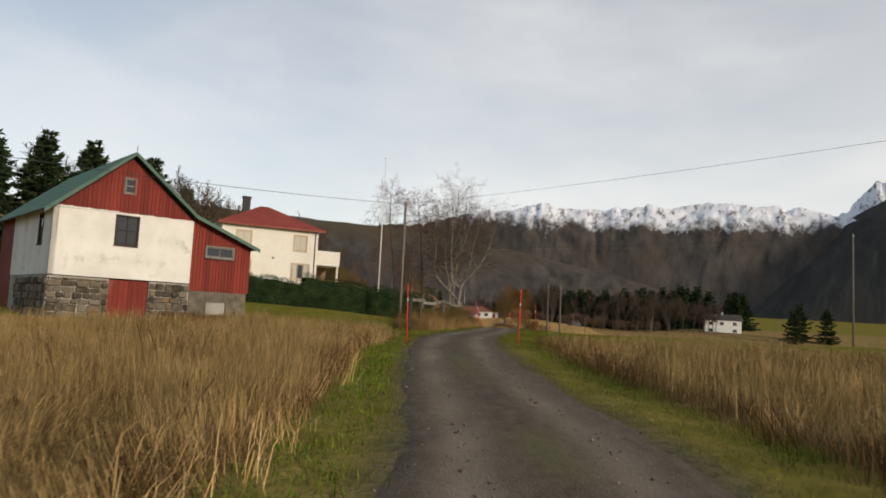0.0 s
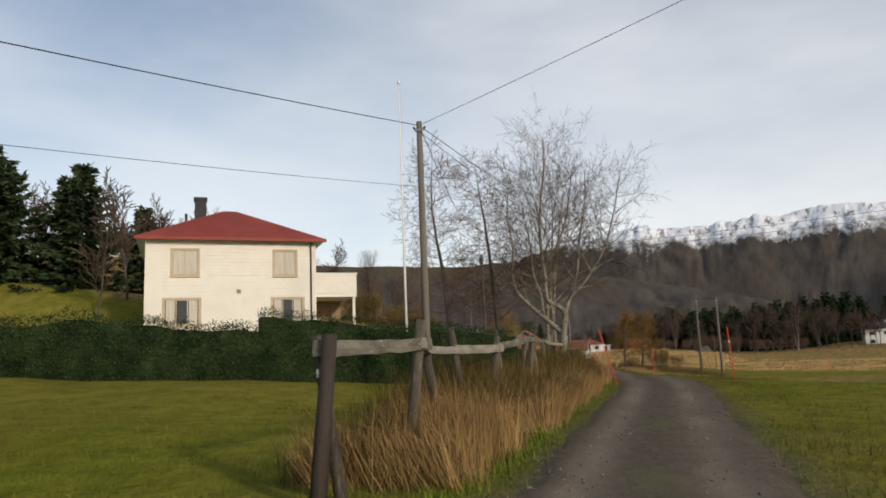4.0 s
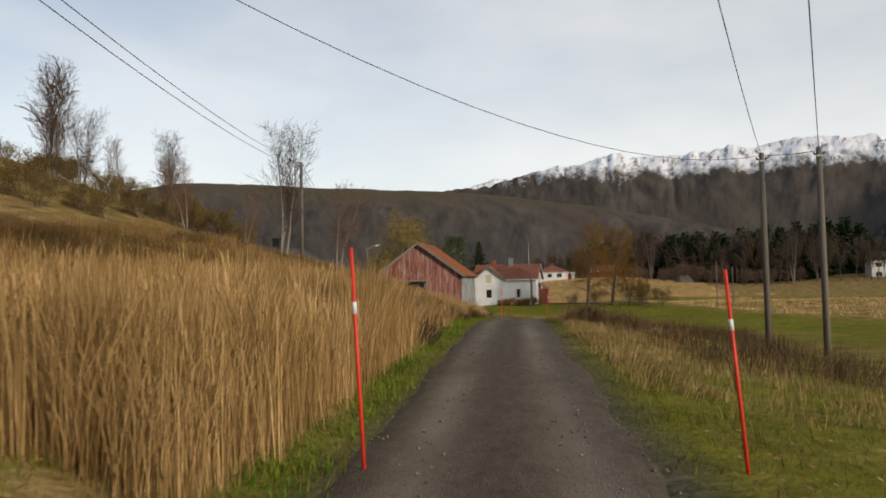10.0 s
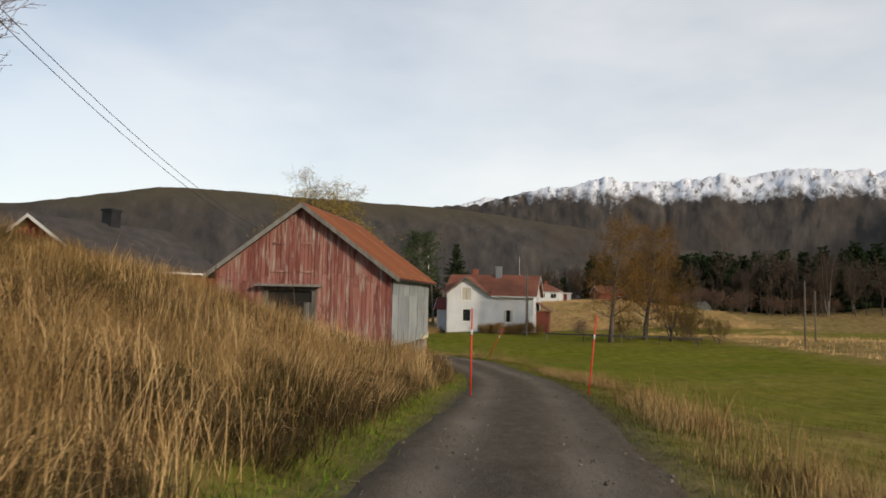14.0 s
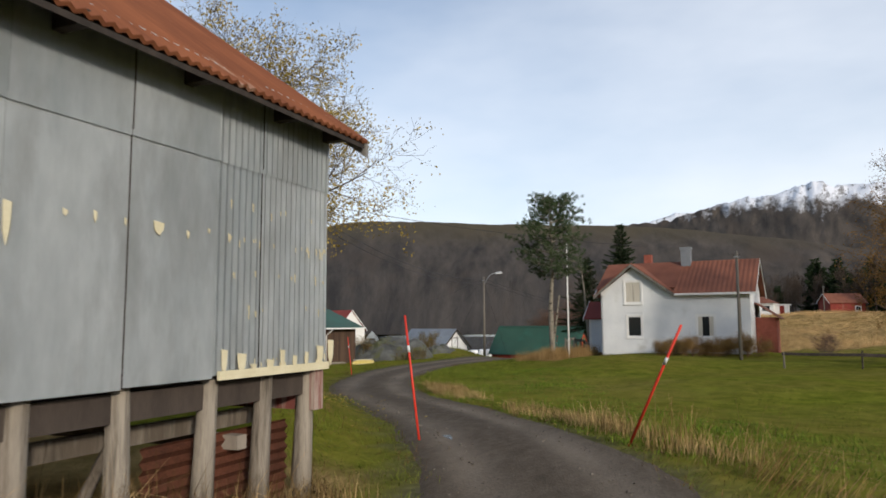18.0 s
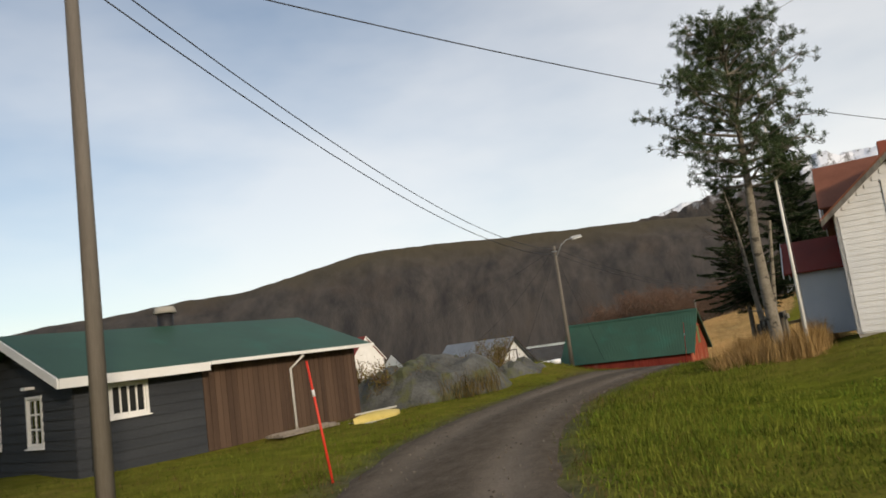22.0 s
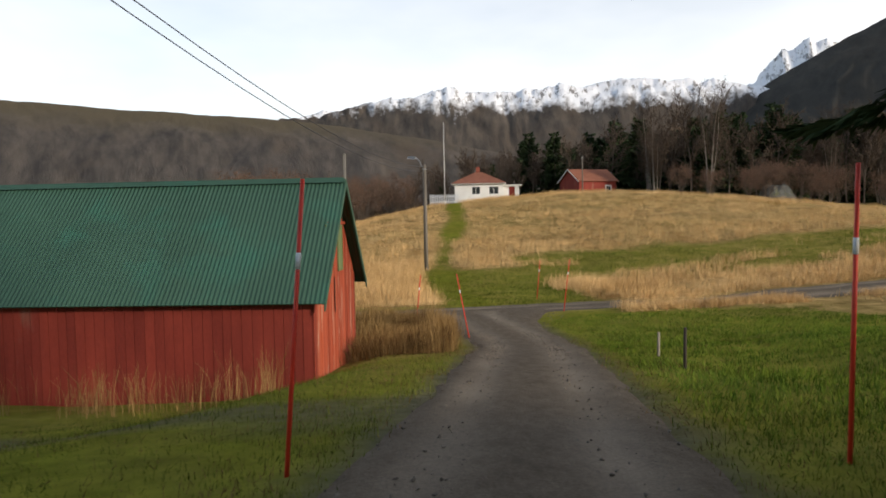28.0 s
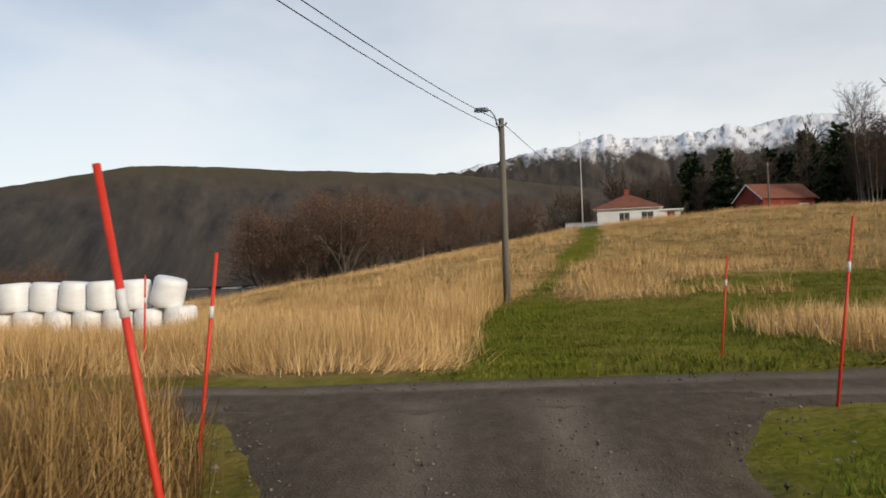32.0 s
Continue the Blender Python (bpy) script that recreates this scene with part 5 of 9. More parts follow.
    for p, q in zip(cols, cols[1:]):
        bm.faces.new((p[0], q[0], q[1], p[1]))
    bmesh.ops.solidify(bm, geom=bm.faces[:], thickness=0.004)
    part("rusty_sheet", bm, M["rust_sheet"], b, "rusty corrugated sheet between the posts")
    for k, (y0, y1, x0) in enumerate(((0.9, 1.5, 5.2), (2.0, 2.9, 4.9), (3.3, 3.75, 5.3), (4.0, 4.35, 5.1))):
        bm = boxes((x0, x0 + 0.03, y0, y1, -0.35, 0.75 + 0.1 * (k % 2)))
        part("loose_board", bm, M["grey_wood"], b, "", Matrix.Translation((0, 0, 0)) @ Matrix.Rotation(radians(4 - 3 * k), 4, "X"))
    part("cross_beam", boxes((1.5, W - 0.2, 6.0, 6.12, 0.55, 0.67)), M["post_wood"], b)
    part("plinth", boxes((0.3, 1.6, 0.3, D - 0.3, -0.6, zb - 0.25)), M["stone"], b, "dry stone footing")
    o, oy = 0.3, 0.3
    k = (zr - ze) / xr
    for s, (xe) in ((1, -o), (-1, W + o)):
        z = ze - k * o
        p = [(xe, -oy, z), (xe, D + oy, z), (xr, D + oy, zr), (xr, -oy, zr)]
        if s < 0:
            p = [p[1], p[0], p[3], p[2]]
        slope(b, "roof", M["rust_roof"], *p, thick=0.03, wave=0.014, pitch=0.105, label="rust-brown corrugated iron roof slope")
        part("roof_boarding", prism(bmesh.new(), [(xe, z - 0.06), (xr, zr - 0.06), (xr, zr - 0.02), (xe, z - 0.02)], -oy + 0.05, D + oy - 0.05), M["dark_wood"], b)
        rake(b, xe, z - 0.14, xr, zr - 0.13, -oy - 0.03, -oy + 0.02, 0.03, 0.17, M["grey_wood"], label="grey weathered bargeboard")
        rake(b, xe, z - 0.14, xr, zr - 0.13, D + oy - 0.02, D + oy + 0.03, 0.03, 0.17, M["grey_wood"])
    for y in (0.6, 1.7, 2.8, 3.9, 5.0, 6.1, 6.9):
        part("rafter_end", boxes((W, W + 0.27, y, y + 0.08, ze - 0.26, ze - 0.15)), M["dark_wood"], b)
    part("ridge_cap", prism(bmesh.new(), [(xr - 0.14, zr - 0.06), (xr, zr + 0.06), (xr + 0.14, zr - 0.06)], -oy, D + oy), M["rust_roof"], b)


old_barn()


# the white house by the pine
def white_house():
    h = thing("house", rotz(-8, (-1.42, 160.0, -0.25)), "white one-and-a-half-storey house with red tiled roof", "house")
    W, D, ze, zr = 8.15, 6.4, 3.6, 5.45
    gx1, gp, gz = 4.0, 1.88, 5.15
    wins = [(1.55, 2.33, 1.05, 2.2), (5.4, 6.3, 1.05, 2.2)]
    upper = (1.45, 2.35, 3.0, 4.2)
    wf = part("wall_front", wall(W, ze, 0.2, wins), M["white_wall"], h, "white painted weatherboard wall")
    part("gable_front", prism(bmesh.new(), [(0, ze), (gx1, ze), (gp, gz - 0.12)], 0.0, 0.18), M["white_wall"], wf)
    kl, kr = (gz - 0.12 - ze) / gp, (gz - 0.12 - ze) / (gx1 - gp)
    clad(wf, M["white_wall"], 0.05, gz - 0.2, 0.17, lambda z: (0.1, W - 0.1) if z < ze else ((z - ze) / kl, gx1 - (z - ze) / kr), [*wins, upper])
    wlm = rotz(-90)
    wl_ = part("wall_left", prism(bmesh.new(), gable_outline(-D, 0, 0, ze, -D / 2, zr - 0.12), 0.0, 0.2), M["white_wall"], h, "", wlm)
    kk = (zr - 0.12 - ze) / (D / 2)
    clad(wl_, M["white_wall"], 0.05, zr - 0.2, 0.17, lambda z: (-D, -0.1) if z < ze else (-D + (z - ze) / kk, -(z - ze) / kk), [(-3.6, -2.85, 3.9, 5.05)], wlm)
    part("wall_right", prism(bmesh.new(), gable_outline(0.2, D, 0, ze, D / 2, zr - 0.12), 0.0, 0.2), M["white_wall"], h, "", Matrix.Translation((W, 0, 0)) @ rotz(90))
    part("wall_back", boxes((0.2, W - 0.2, D - 0.2, D, 0, ze)), M["white_wall"], h)
    part("plinth", boxes((0.02, W - 0.02, 0.02, D - 0.02, -0.4, 0.04)), M["concrete"], h)
    # Shade behind these windows is painted on an added sheet.
    part("room_shade_sheet", boxes((0.3, W - 0.3, 1.0, 1.05, 0.1, ze - 0.1)), M["shade_dark"], h, "dark sheet painted as the shade of the room behind the windows")
    for a, b, c, d in wins:
        window(h, Matrix.Translation((a, -0.003, c)), b - a, d - c, 1, 1, M["white_paint"], trim=0.1, curtain=a > 5)
    window(h, Matrix.Translation((1.45, -0.025, 3.0)), 0.9, 1.2, 1, 1, M["white_paint"], trim=0.1, curtain="full")
    window(h, Matrix.Translation((-0.015, D / 2 + 0.4, 3.9)) @ Matrix.Rotation(radians(-90), 4, "Z"), 0.75, 1.15, 2, 3, M["white_paint"], trim=0.1)
    o = 0.35
    k = (zr - ze) / (D / 2)
    yv = (gz - ze) / k
    zo = ze - k * o
    slope(h, "roof", M["tile_roof"], (W + o, D + o, zo), (-o, D + o, zo), (-o, D / 2, zr), (W + o, D / 2, zr), 0.07, 0.012, 0.24, "red tiled roof slope")
    slope(h, "roof", M["tile_roof"], (gx1 + 0.2, -o, zo), (W + o, -o, zo), (W + o, D / 2, zr), (gx1 + 0.2, D / 2, zr), 0.07, 0.012, 0.24)
    slope(h, "roof", M["tile_roof"], (-o, 0.3, ze + k * 0.3), (gx1 + 0.2, 0.3, ze + k * 0.3), (gx1 + 0.2, D / 2, zr), (-o, D / 2, zr), 0.07, 0.0, 0.24)
    # roof of the front gable
    kl, kr = (gz - ze) / gp, (gz - ze) / (gx1 - gp)
    slope(h, "gable_roof", M["tile_roof"], (-o, D / 2, ze - kl * o + 0.05), (-o, -o, ze - kl * o + 0.05), (gp, -o, gz + 0.05), (gp, D / 2, gz + 0.05), 0.07, 0.012, 0.24)
    slope(h, "gable_roof", M["tile_roof"], (gx1 + 0.25, -o, ze - kr * 0.25 + 0.05), (gx1 + 0.25, D / 2 - 0.2, ze - kr * 0.25 + 0.05), (gp, D / 2 - 0.2, gz + 0.05), (gp, -o, gz + 0.05), 0.07, 0.012, 0.24)
    rake(h, -o, ze - kl * o - 0.1, gp, gz - 0.1, -o - 0.03, -o, 0.03, 0.17, M["grey_wood"])
    rake(h, gx1 + 0.25, ze - kr * 0.25 - 0.1, gp, gz - 0.1, -o - 0.03, -o, 0.03, 0.17, M["grey_wood"])
    part("gutter", boxes((gx1 + 0.3, W + o, -o - 0.1, -o, zo - 0.05, zo + 0.06)), M["white_paint"], h, "white gutter")
    for s, x in ((-1, -o), (1, W + o - 0.03)):
        bm = prism(bmesh.new(), [(-o, zo - 0.12), (D / 2, zr - 0.12), (D / 2, zr + 0.04), (-o, zo + 0.04)], 0, 0.04)
        part("bargeboard", bm, M["white_paint"], h, "", Matrix.Translation((x + 0.04, 0, 0)) @ rotz(90))
        bm = prism(bmesh.new(), [(D + o, zo - 0.12), (D / 2, zr - 0.12), (D / 2, zr + 0.04), (D + o, zo + 0.04)], 0, 0.04)
        part("bargeboard", bm, M["white_paint"], h, "", Matrix.Translation((x + 0.04, 0, 0)) @ rotz(90))
    part("chimney", boxes((4.2, 4.75, 2.6, 3.15, 4.9, 6.3), (4.15, 4.8, 2.55, 3.2, 6.2, 6.33)), M["grey_metal"], h, "grey sheet-clad chimney")
    part("chimney", boxes((1.7, 2.15, 4.0, 4.5, 4.8, 6.1)), M["brick_red"], h, "red brick chimney")
    part("downpipe", tube(bmesh.new(), (W - 0.5, -0.07, 0.0), (W - 0.5, -0.07, ze - 0.1), 0.04, 0.04, 8), M["dark_roof"], h)
    # lobby at the end wall
    p = part("porch", wall(1.45, 2.2, 0.12, [], z0=0.0), M["blue_white"], h, "pale white panelled entrance lobby", Matrix.Translation((-1.45, 2.5, 0)))
    part("porch_wall", boxes((-1.45, -1.33, 2.62, 4.8, 0, 2.2)), M["blue_white"], p)
    part("corner_board", boxes((-1.5, -1.38, 2.46, 2.5, 0.0, 2.15)), M["white_paint"], p)
    slope(p, "porch_roof", M["red_roof"], (-1.8, 2.25, 2.05), (0.0, 2.25, 2.05), (0.0, 3.65, 3.15), (-1.8, 3.65, 3.15), 0.06, 0.0, label="dark red sheet roof")
    slope(p, "porch_roof", M["red_roof"], (0.0, 5.05, 2.05), (-1.8, 5.05, 2.05), (-1.8, 3.65, 3.15), (0.0, 3.65, 3.15), 0.06, 0.0)
    bm = prism(bmesh.new(), [(2.2, 1.95), (3.65, 3.05), (5.1, 1.95), (5.1, 2.12), (3.65, 3.22), (2.2, 2.12)], -0.04, 0.0)
    part("bargeboard", bm, M["white_paint"], p, "", Matrix.Translation((-1.82, 0, 0)) @ rotz(90))
    part("porch_gable", prism(bmesh.new(), [(2.5, 2.2), (4.8, 2.2), (3.65, 3.08)], 0, 0.06), M["blue_white"], p, "", Matrix.Translation((-1.39, 0, 0)) @ rotz(90))
    part("door", boxes((-1.5, -1.45, 3.2, 4.1, 0.1, 2.05)), M["dark_wood"], p, "dark entrance door")
    # red annex at the other end
    a = part("annex", boxes((W + 0.02, W + 1.1, 2.6, 5.2, -0.2, 2.1)), M["brick_red"], h, "small rust-red boarded annex")
    slope(a, "annex_roof", M["tile_roof"], (W + 1.35, 2.3, 2.0), (W + 1.35, 5.5, 2.0), (W + 0.02, 5.5, 2.9), (W + 0.02, 2.3, 2.9), 0.05, 0.0)


white_house()


# the green-roofed red barn
def green_barn():
    b = thing("barn", rotz(-10.8, (-16.01, 186.42, -2.85)), "red boarded barn with a green corrugated roof", "barn")
    W, D, ze, zr = 8.66, 4.73, 1.62, 4.08
    yr = D / 2
    part("wall_front", boxes((0, W, 0.03, 0.15, -1.0, ze)), M["red_paint"], b)
    x = 0.0
    rng = random.Random(2)
    while x < W - 0.03:
        w = min(0.21 * rng.uniform(0.85, 1.15), W - x)
        part("plank", boxes((x + 0.006, x + w - 0.006, -0.002 - rng.uniform(0, 0.012), 0.03, -1.0, ze)), M["red_paint"], b)
        x += w
    part("wall_back", boxes((0, W, D - 0.15, D, -1.0, ze)), M["red_paint"], b)
    part("wall_left", prism(bmesh.new(), gable_outline(-D + 0.16, -0.16, -1.0, ze, -yr, zr - 0.08), 0.0, 0.12), M["red_paint"], b, "", rotz(-90))
    mr = Matrix.Translation((W, 0, 0)) @ rotz(90)
    part("gable_backing", prism(bmesh.new(), gable_outline(0.16, D - 0.16, -1.0, ze, yr, zr - 0.1), 0.04, 0.14), M["dark_wood"], b, "", mr)
    g = thing("gable_end", mr)
    g.parent = b
    board_gable(g, M["red_paint_bright"], 0, D, -1.0, ze, yr, zr - 0.08, 0.035, 0.17, seed=21, joint=2.0, holes=[(1.32, 1.8, 1.9, 2.95), (2.6, 3.08, 1.9, 2.95)])
    for x in (1.32, 2.6):
        sh = part("shutter", boxes((x, x + 0.48, -0.012, 0.02, 1.9, 2.95)), M["green_door"], g, "faded green hay hatch")
        part("hatch_frame", boxes((x - 0.07, x, -0.03, 0.0, 1.85, 3.0), (x + 0.48, x + 0.487, -0.03, 0.0, 1.85, 3.0), (x - 0.07, x + 0.487, -0.03, 0.0, 2.95, 3.02), (x - 0.07, x + 0.487, -0.03, 0.0, 1.85, 1.9)), M["green_door"], sh)
    part("rail", boxes((1.36, D - 1.36, -0.06, -0.015, 3.0, 3.08)), M["red_paint_bright"], g)
    # Strip laid over whole boards, coloured as the shade in a gap.
    part("gap_shade_strip", boxes((2.05, 2.1, -0.02, -0.014, 0.9, 1.75)), M["shade_dark"], g, "dark strip painted as the shade in a gap between boards")
    o, oy, k = 0.28, 0.25, (zr - ze) / yr
    z = ze - k * oy
    slope(b, "roof", M["green_roof"], (-o, -oy, z), (W + o, -oy, z), (W + o, yr, zr), (-o, yr, zr), 0.03, 0.009, 0.10, "green painted corrugated roof slope")
    slope(b, "roof", M["green_roof"], (W + o, D + oy, z), (-o, D + oy, z), (-o, yr, zr), (W + o, yr, zr), 0.03, 0.009, 0.10)
    for x in (-o - 0.03, W + o):
        for y0 in (-oy, D + oy):
            bm = prism(bmesh.new(), [(y0, z - 0.15), (yr, zr - 0.15), (yr, zr + 0.05), (y0, z + 0.05)], 0, 0.03)
            part("bargeboard", bm, M["green_roof"], b, "", Matrix.Translation((x + 0.03, 0, 0)) @ rotz(90))
    part("ridge_cap", prism(bmesh.new(), [(yr - 0.16, zr - 0.05), (yr, zr + 0.08), (yr + 0.16, zr - 0.05)], -W - o, o), M["green_roof"], b, "", rotz(90) @ Matrix.Translation((0, 0, 0)))
    part("finial", boxes((W + o - 0.03, W + o + 0.02, yr - 0.03, yr + 0.03, zr - 0.2, zr + 0.65)), M["grey_wood"], b, "grey wooden ridge finial")


green_barn()


# the red house with the stone steps
def red_house():
    h = thing("house", rotz(74, (-15.55, 125.69, -0.15)), "red roughcast house with dark roof over a concrete basement", "house")
    W, D, ze, zr = 8.9, 8.6, 4.3, 6.8
    part("basement", wall(W, 1.3, 0.25, [(6.45, 7.5, 0.2, 1.0), (1.2, 2.25, 0.2, 1.0)], z0=-0.1), M["concrete"], h, "bare concrete basement wall")
    wins = [(6.65, 7.75, 2.0, 3.0), (3.8, 4.9, 2.0, 3.0), (0.9, 2.0, 2.0, 3.0)]
    part("wall_front", wall(W, ze - 1.2, 0.22, wins, z0=1.2), M["red_house"], h, "red painted roughcast wall", Matrix.Translation((0, -0.03, 0)))
    for a, b, c, d in wins:
        window(h, Matrix.Translation((a, -0.03, c)), b - a, d - c, 2, 1, M["white_paint"], trim=0.08)
    for a in (6.45, 1.2):
        window(h, Matrix.Translation((a, 0.0, 0.2)), 1.05, 0.8, 2, 1, M["white_paint"], trim=0.07)
    part("wall_right", prism(bmesh.new(), gable_outline(0.22, D, 1.2, ze, D / 2, zr - 0.1), 0.0, 0.2), M["red_house"], h, "", Matrix.Translation((W, -0.03, 0)) @ rotz(90))
    for x in (W - 0.25, 0.0):
        part("basement_side", boxes((x, x + 0.25, 0.25, D, -0.1, 1.2)), M["concrete"], h)
    part("wall_left", prism(bmesh.new(), gable_outline(-D, -0.22, 1.2, ze, -D / 2, zr - 0.1), 0.0, 0.2), M["red_house"], h, "", Matrix.Translation((0, 0, 0)) @ rotz(-90))
    part("wall_back", boxes((0.2, W - 0.2, D - 0.2, D, -0.1, ze)), M["red_house"], h)
    # No room is built: a near-black sheet carries the indoor shade.
    part("room_shade_sheet", boxes((0.3, W - 0.3, 1.2, 1.25, 0.0, ze - 0.1)), M["shade_dark"], h, "dark sheet painted as the shade of the rooms behind the windows")
    o, k = 0.4, (zr - ze) / (D / 2)
    z = ze - k * o
    slope(h, "roof", M["dark_roof"], (-o, -o, z), (W + o, -o, z), (W + o, D / 2, zr), (-o, D / 2, zr), 0.07, 0.0, label="dark felt roof slope")
    slope(h, "roof", M["dark_roof"], (W + o, D + o, z), (-o, D + o, z), (-o, D / 2, zr), (W + o, D / 2, zr), 0.07, 0.0)
    part("gutter", boxes((-o, W + o, -o - 0.09, -o, z - 0.04, z + 0.07)), M["white_paint"], h, "white gutter")
    for x in (-o - 0.03, W + o):
        for y0 in (-o, D + o):
            bm = prism(bmesh.new(), [(y0, z - 0.13), (D / 2, zr - 0.13), (D / 2, zr + 0.05), (y0, z + 0.05)], 0, 0.03)
            part("bargeboard", bm, M["white_paint"], h, "", Matrix.Translation((x + 0.03, 0, 0)) @ rotz(90))
    part("chimney", boxes((4.5, 5.2, 3.9, 4.6, 6.0, 7.65), (4.45, 5.25, 3.85, 4.65, 7.55, 7.7)), M["black_paint"], h, "black chimney")
    # entrance lobby with door and steps, set back along the end wall
    at = Matrix.Translation((W, 2.2, 0))
    p = part("porch", boxes((0.02, 1.6, 0.05, 2.4, 1.15, 3.05)), M["red_house"], h, "boarded entrance lobby", at)
    part("door", boxes((0.12, 1.0, -0.01, 0.05, 1.2, 3.0)), M["door_wood"], p, "brown plank door with a diamond light", at)
    part("diamond_light", boxes((-0.12, 0.12, -0.01, 0.0, -0.12, 0.12)), M["glass"], p, "", at @ Matrix.Translation((0.5, -0.015, 2.6)) @ Matrix.Rotation(radians(45), 4, "Y"))
    part("door_frame", boxes((1.0, 1.09, -0.04, 0.05, 1.2, 3.05), (0.03, 0.12, -0.04, 0.05, 1.2, 3.05)), M["white_paint"], p, "", at)
    slope(p, "porch_roof", M["tin_roof"], (W, 1.95, 3.1), (W + 1.85, 1.95, 3.1), (W + 1.85, 4.7, 4.0), (W, 4.7, 4.0), 0.04, 0.0, label="grey sheet roof")
    s = part("steps", boxes((0.02, 1.15, -0.5, 0.03, -0.3, 1.12)), M["stone"], h, "mossy dark stone steps", at)
    rng = random.Random(12)
    for i in range(5):
        y1 = -0.5 - 0.27 * i
        z1 = 0.92 - 0.2 * i
        for k in range(3):
            x0 = 0.38 * k + rng.uniform(-0.03, 0.03)
            bm = boxes((x0, x0 + 0.37, y1 - 0.3, y1, -0.3, z1 + rng.uniform(-0.02, 0.02)), bevel=0.03)
            for v in bm.verts:
                v.co += Vector((rng.uniform(-1, 1), rng.uniform(-1, 1), rng.uniform(-1, 1))) * 0.015
            part("step", bm, M["stone"], s, "", at)
    r = part("handrail", boxes((1.28, 1.34, -0.5, -0.44, 0.8, 1.95)), M["red_paint"], s, "rusty red stair rail", at)
    for z0, z1 in ((1.92, 0.85), (1.5, 0.45)):
        part("rail", tube(bmesh.new(), (1.31, -0.47, z0), (1.4, -1.75, z1), 0.03, 0.03, 6), M["red_paint"], r, "", at)
    part("post", tube(bmesh.new(), (1.4, -1.75, -0.2), (1.4, -1.75, 0.87), 0.03, 0.03, 6), M["red_paint"], r, "", at)


red_house()


# the dark cabin with the green roof
def cabin():
    h = thing("cabin", rotz(75, (-16.8, 146.7, -0.62)), "low dark timber cabin with brown extension and green roof", "cabin")
    W, D, ze, zr = 7.9, 4.5, 2.12, 3.05
    wf = part("wall_front", wall(2.9, ze, 0.15, [(0.75, 1.5, 1.15, 1.75)]), M["cabin_dark"], h, "black-stained weatherboard wall")
    clad(wf, M["cabin_dark"], 0.02, ze - 0.02, 0.2, lambda z: (0.0, 2.9), [(0.75, 1.5, 1.15, 1.75)])
    part("extension_backing", boxes((2.9, W, 0.0, 0.15, 0, ze)), M["cabin_brown"], h, "brown boarded extension wall")
    x = 2.9
    while x < W - 0.03:
        part("plank", boxes((x + 0.005, min(x + 0.155, W) - 0.005, -0.035, -0.003, 0.02, ze - 0.02)), M["cabin_brown"], h)
        x += 0.156
    ml = rotz(-90) @ Matrix.Translation((-D, 0, 0))
    wg = part("wall_gable", wall(D, ze, 0.15, [(0.55, 1.15, 0.75, 1.7), (2.55, 3.15, 0.75, 1.7)]), M["cabin_dark"], h, "", ml)
    part("gable_top", prism(bmesh.new(), [(0, ze), (D, ze), (D / 2, zr - 0.08)], 0.0, 0.14), M["cabin_dark"], wg, "", ml)
    kg = (zr - 0.08 - ze) / (D / 2)
    clad(wg, M["cabin_dark"], 0.02, zr - 0.15, 0.2, lambda z: (0.0, D) if z < ze else ((z - ze) / kg, D - (z - ze) / kg), [(0.55, 1.15, 0.75, 1.7), (2.55, 3.15, 0.75, 1.7)], ml)
    part("wall_far", prism(bmesh.new(), gable_outline(0.15, D, 0, ze, D / 2, zr - 0.08), 0.0, 0.15), M["cabin_brown"], h, "", Matrix.Translation((W, 0, 0)) @ rotz(90))
    part("wall_back", boxes((0.15, W - 0.15, D - 0.15, D, 0, ze)), M["cabin_dark"], h)
    window(h, Matrix.Translation((0.75, -0.003, 1.15)), 0.75, 0.6, 4, 1, M["white_paint"], trim=0.06, rail=0.035)
    for x in (0.55, 2.55):
        window(h, ml @ Matrix.Translation((x, -0.003, 0.75)), 0.6, 0.95, 2, 3, M["white_paint"], trim=0.06, rail=0.035, label="small-paned white window")
    # The cabin's indoor shade is put into the colour of this sheet.
    part("room_shade_sheet", boxes((0.6, W - 0.3, 0.6, 0.65, 0.1, ze)), M["shade_dark"], h, "dark sheet painted as the shade of the room behind the windows")
    o, oy, k = 0.45, 0.4, (zr - ze) / (D / 2)
    z = ze - k * oy
    slope(h, "roof", M["green_roof"], (-o, -oy, z), (W + 0.35, -oy, z), (W + 0.1, D / 2, zr), (-o, D / 2, zr), 0.06, 0.0, label="green sheet roof slope")
    slope(h, "roof", M["green_roof"], (W + 0.35, D + oy, z), (-o, D + oy, z), (-o, D / 2, zr), (W + 0.1, D / 2, zr), 0.06, 0.0)
    for y0, y1 in ((-oy, D / 2), (D + oy, D / 2)):
        bm = prism(bmesh.new(), [(y0, z - 0.14), (y1, zr - 0.14), (y1, zr + 0.05), (y0, z + 0.05)], 0, 0.04)
        part("bargeboard", bm, M["white_paint"], h, "white bargeboard", Matrix.Translation((-o, 0, 0)) @ rotz(90))
    part("fascia", boxes((-o, 2.85, -oy - 0.04, -oy, z - 0.14, z + 0.05)), M["white_paint"], h, "white fascia board")
    part("gutter", boxes((2.85, W + 0.35, -oy - 0.1, -oy, z - 0.02, z + 0.06)), M["white_paint"], h, "white gutter")
    part("downpipe", path_tube(bmesh.new(), [(5.6, -oy - 0.05, z - 0.05), (5.45, -0.1, z - 0.35), (5.45, -0.1, 0.02)], 0.035, 8), M["white_paint"], h, "white downpipe")
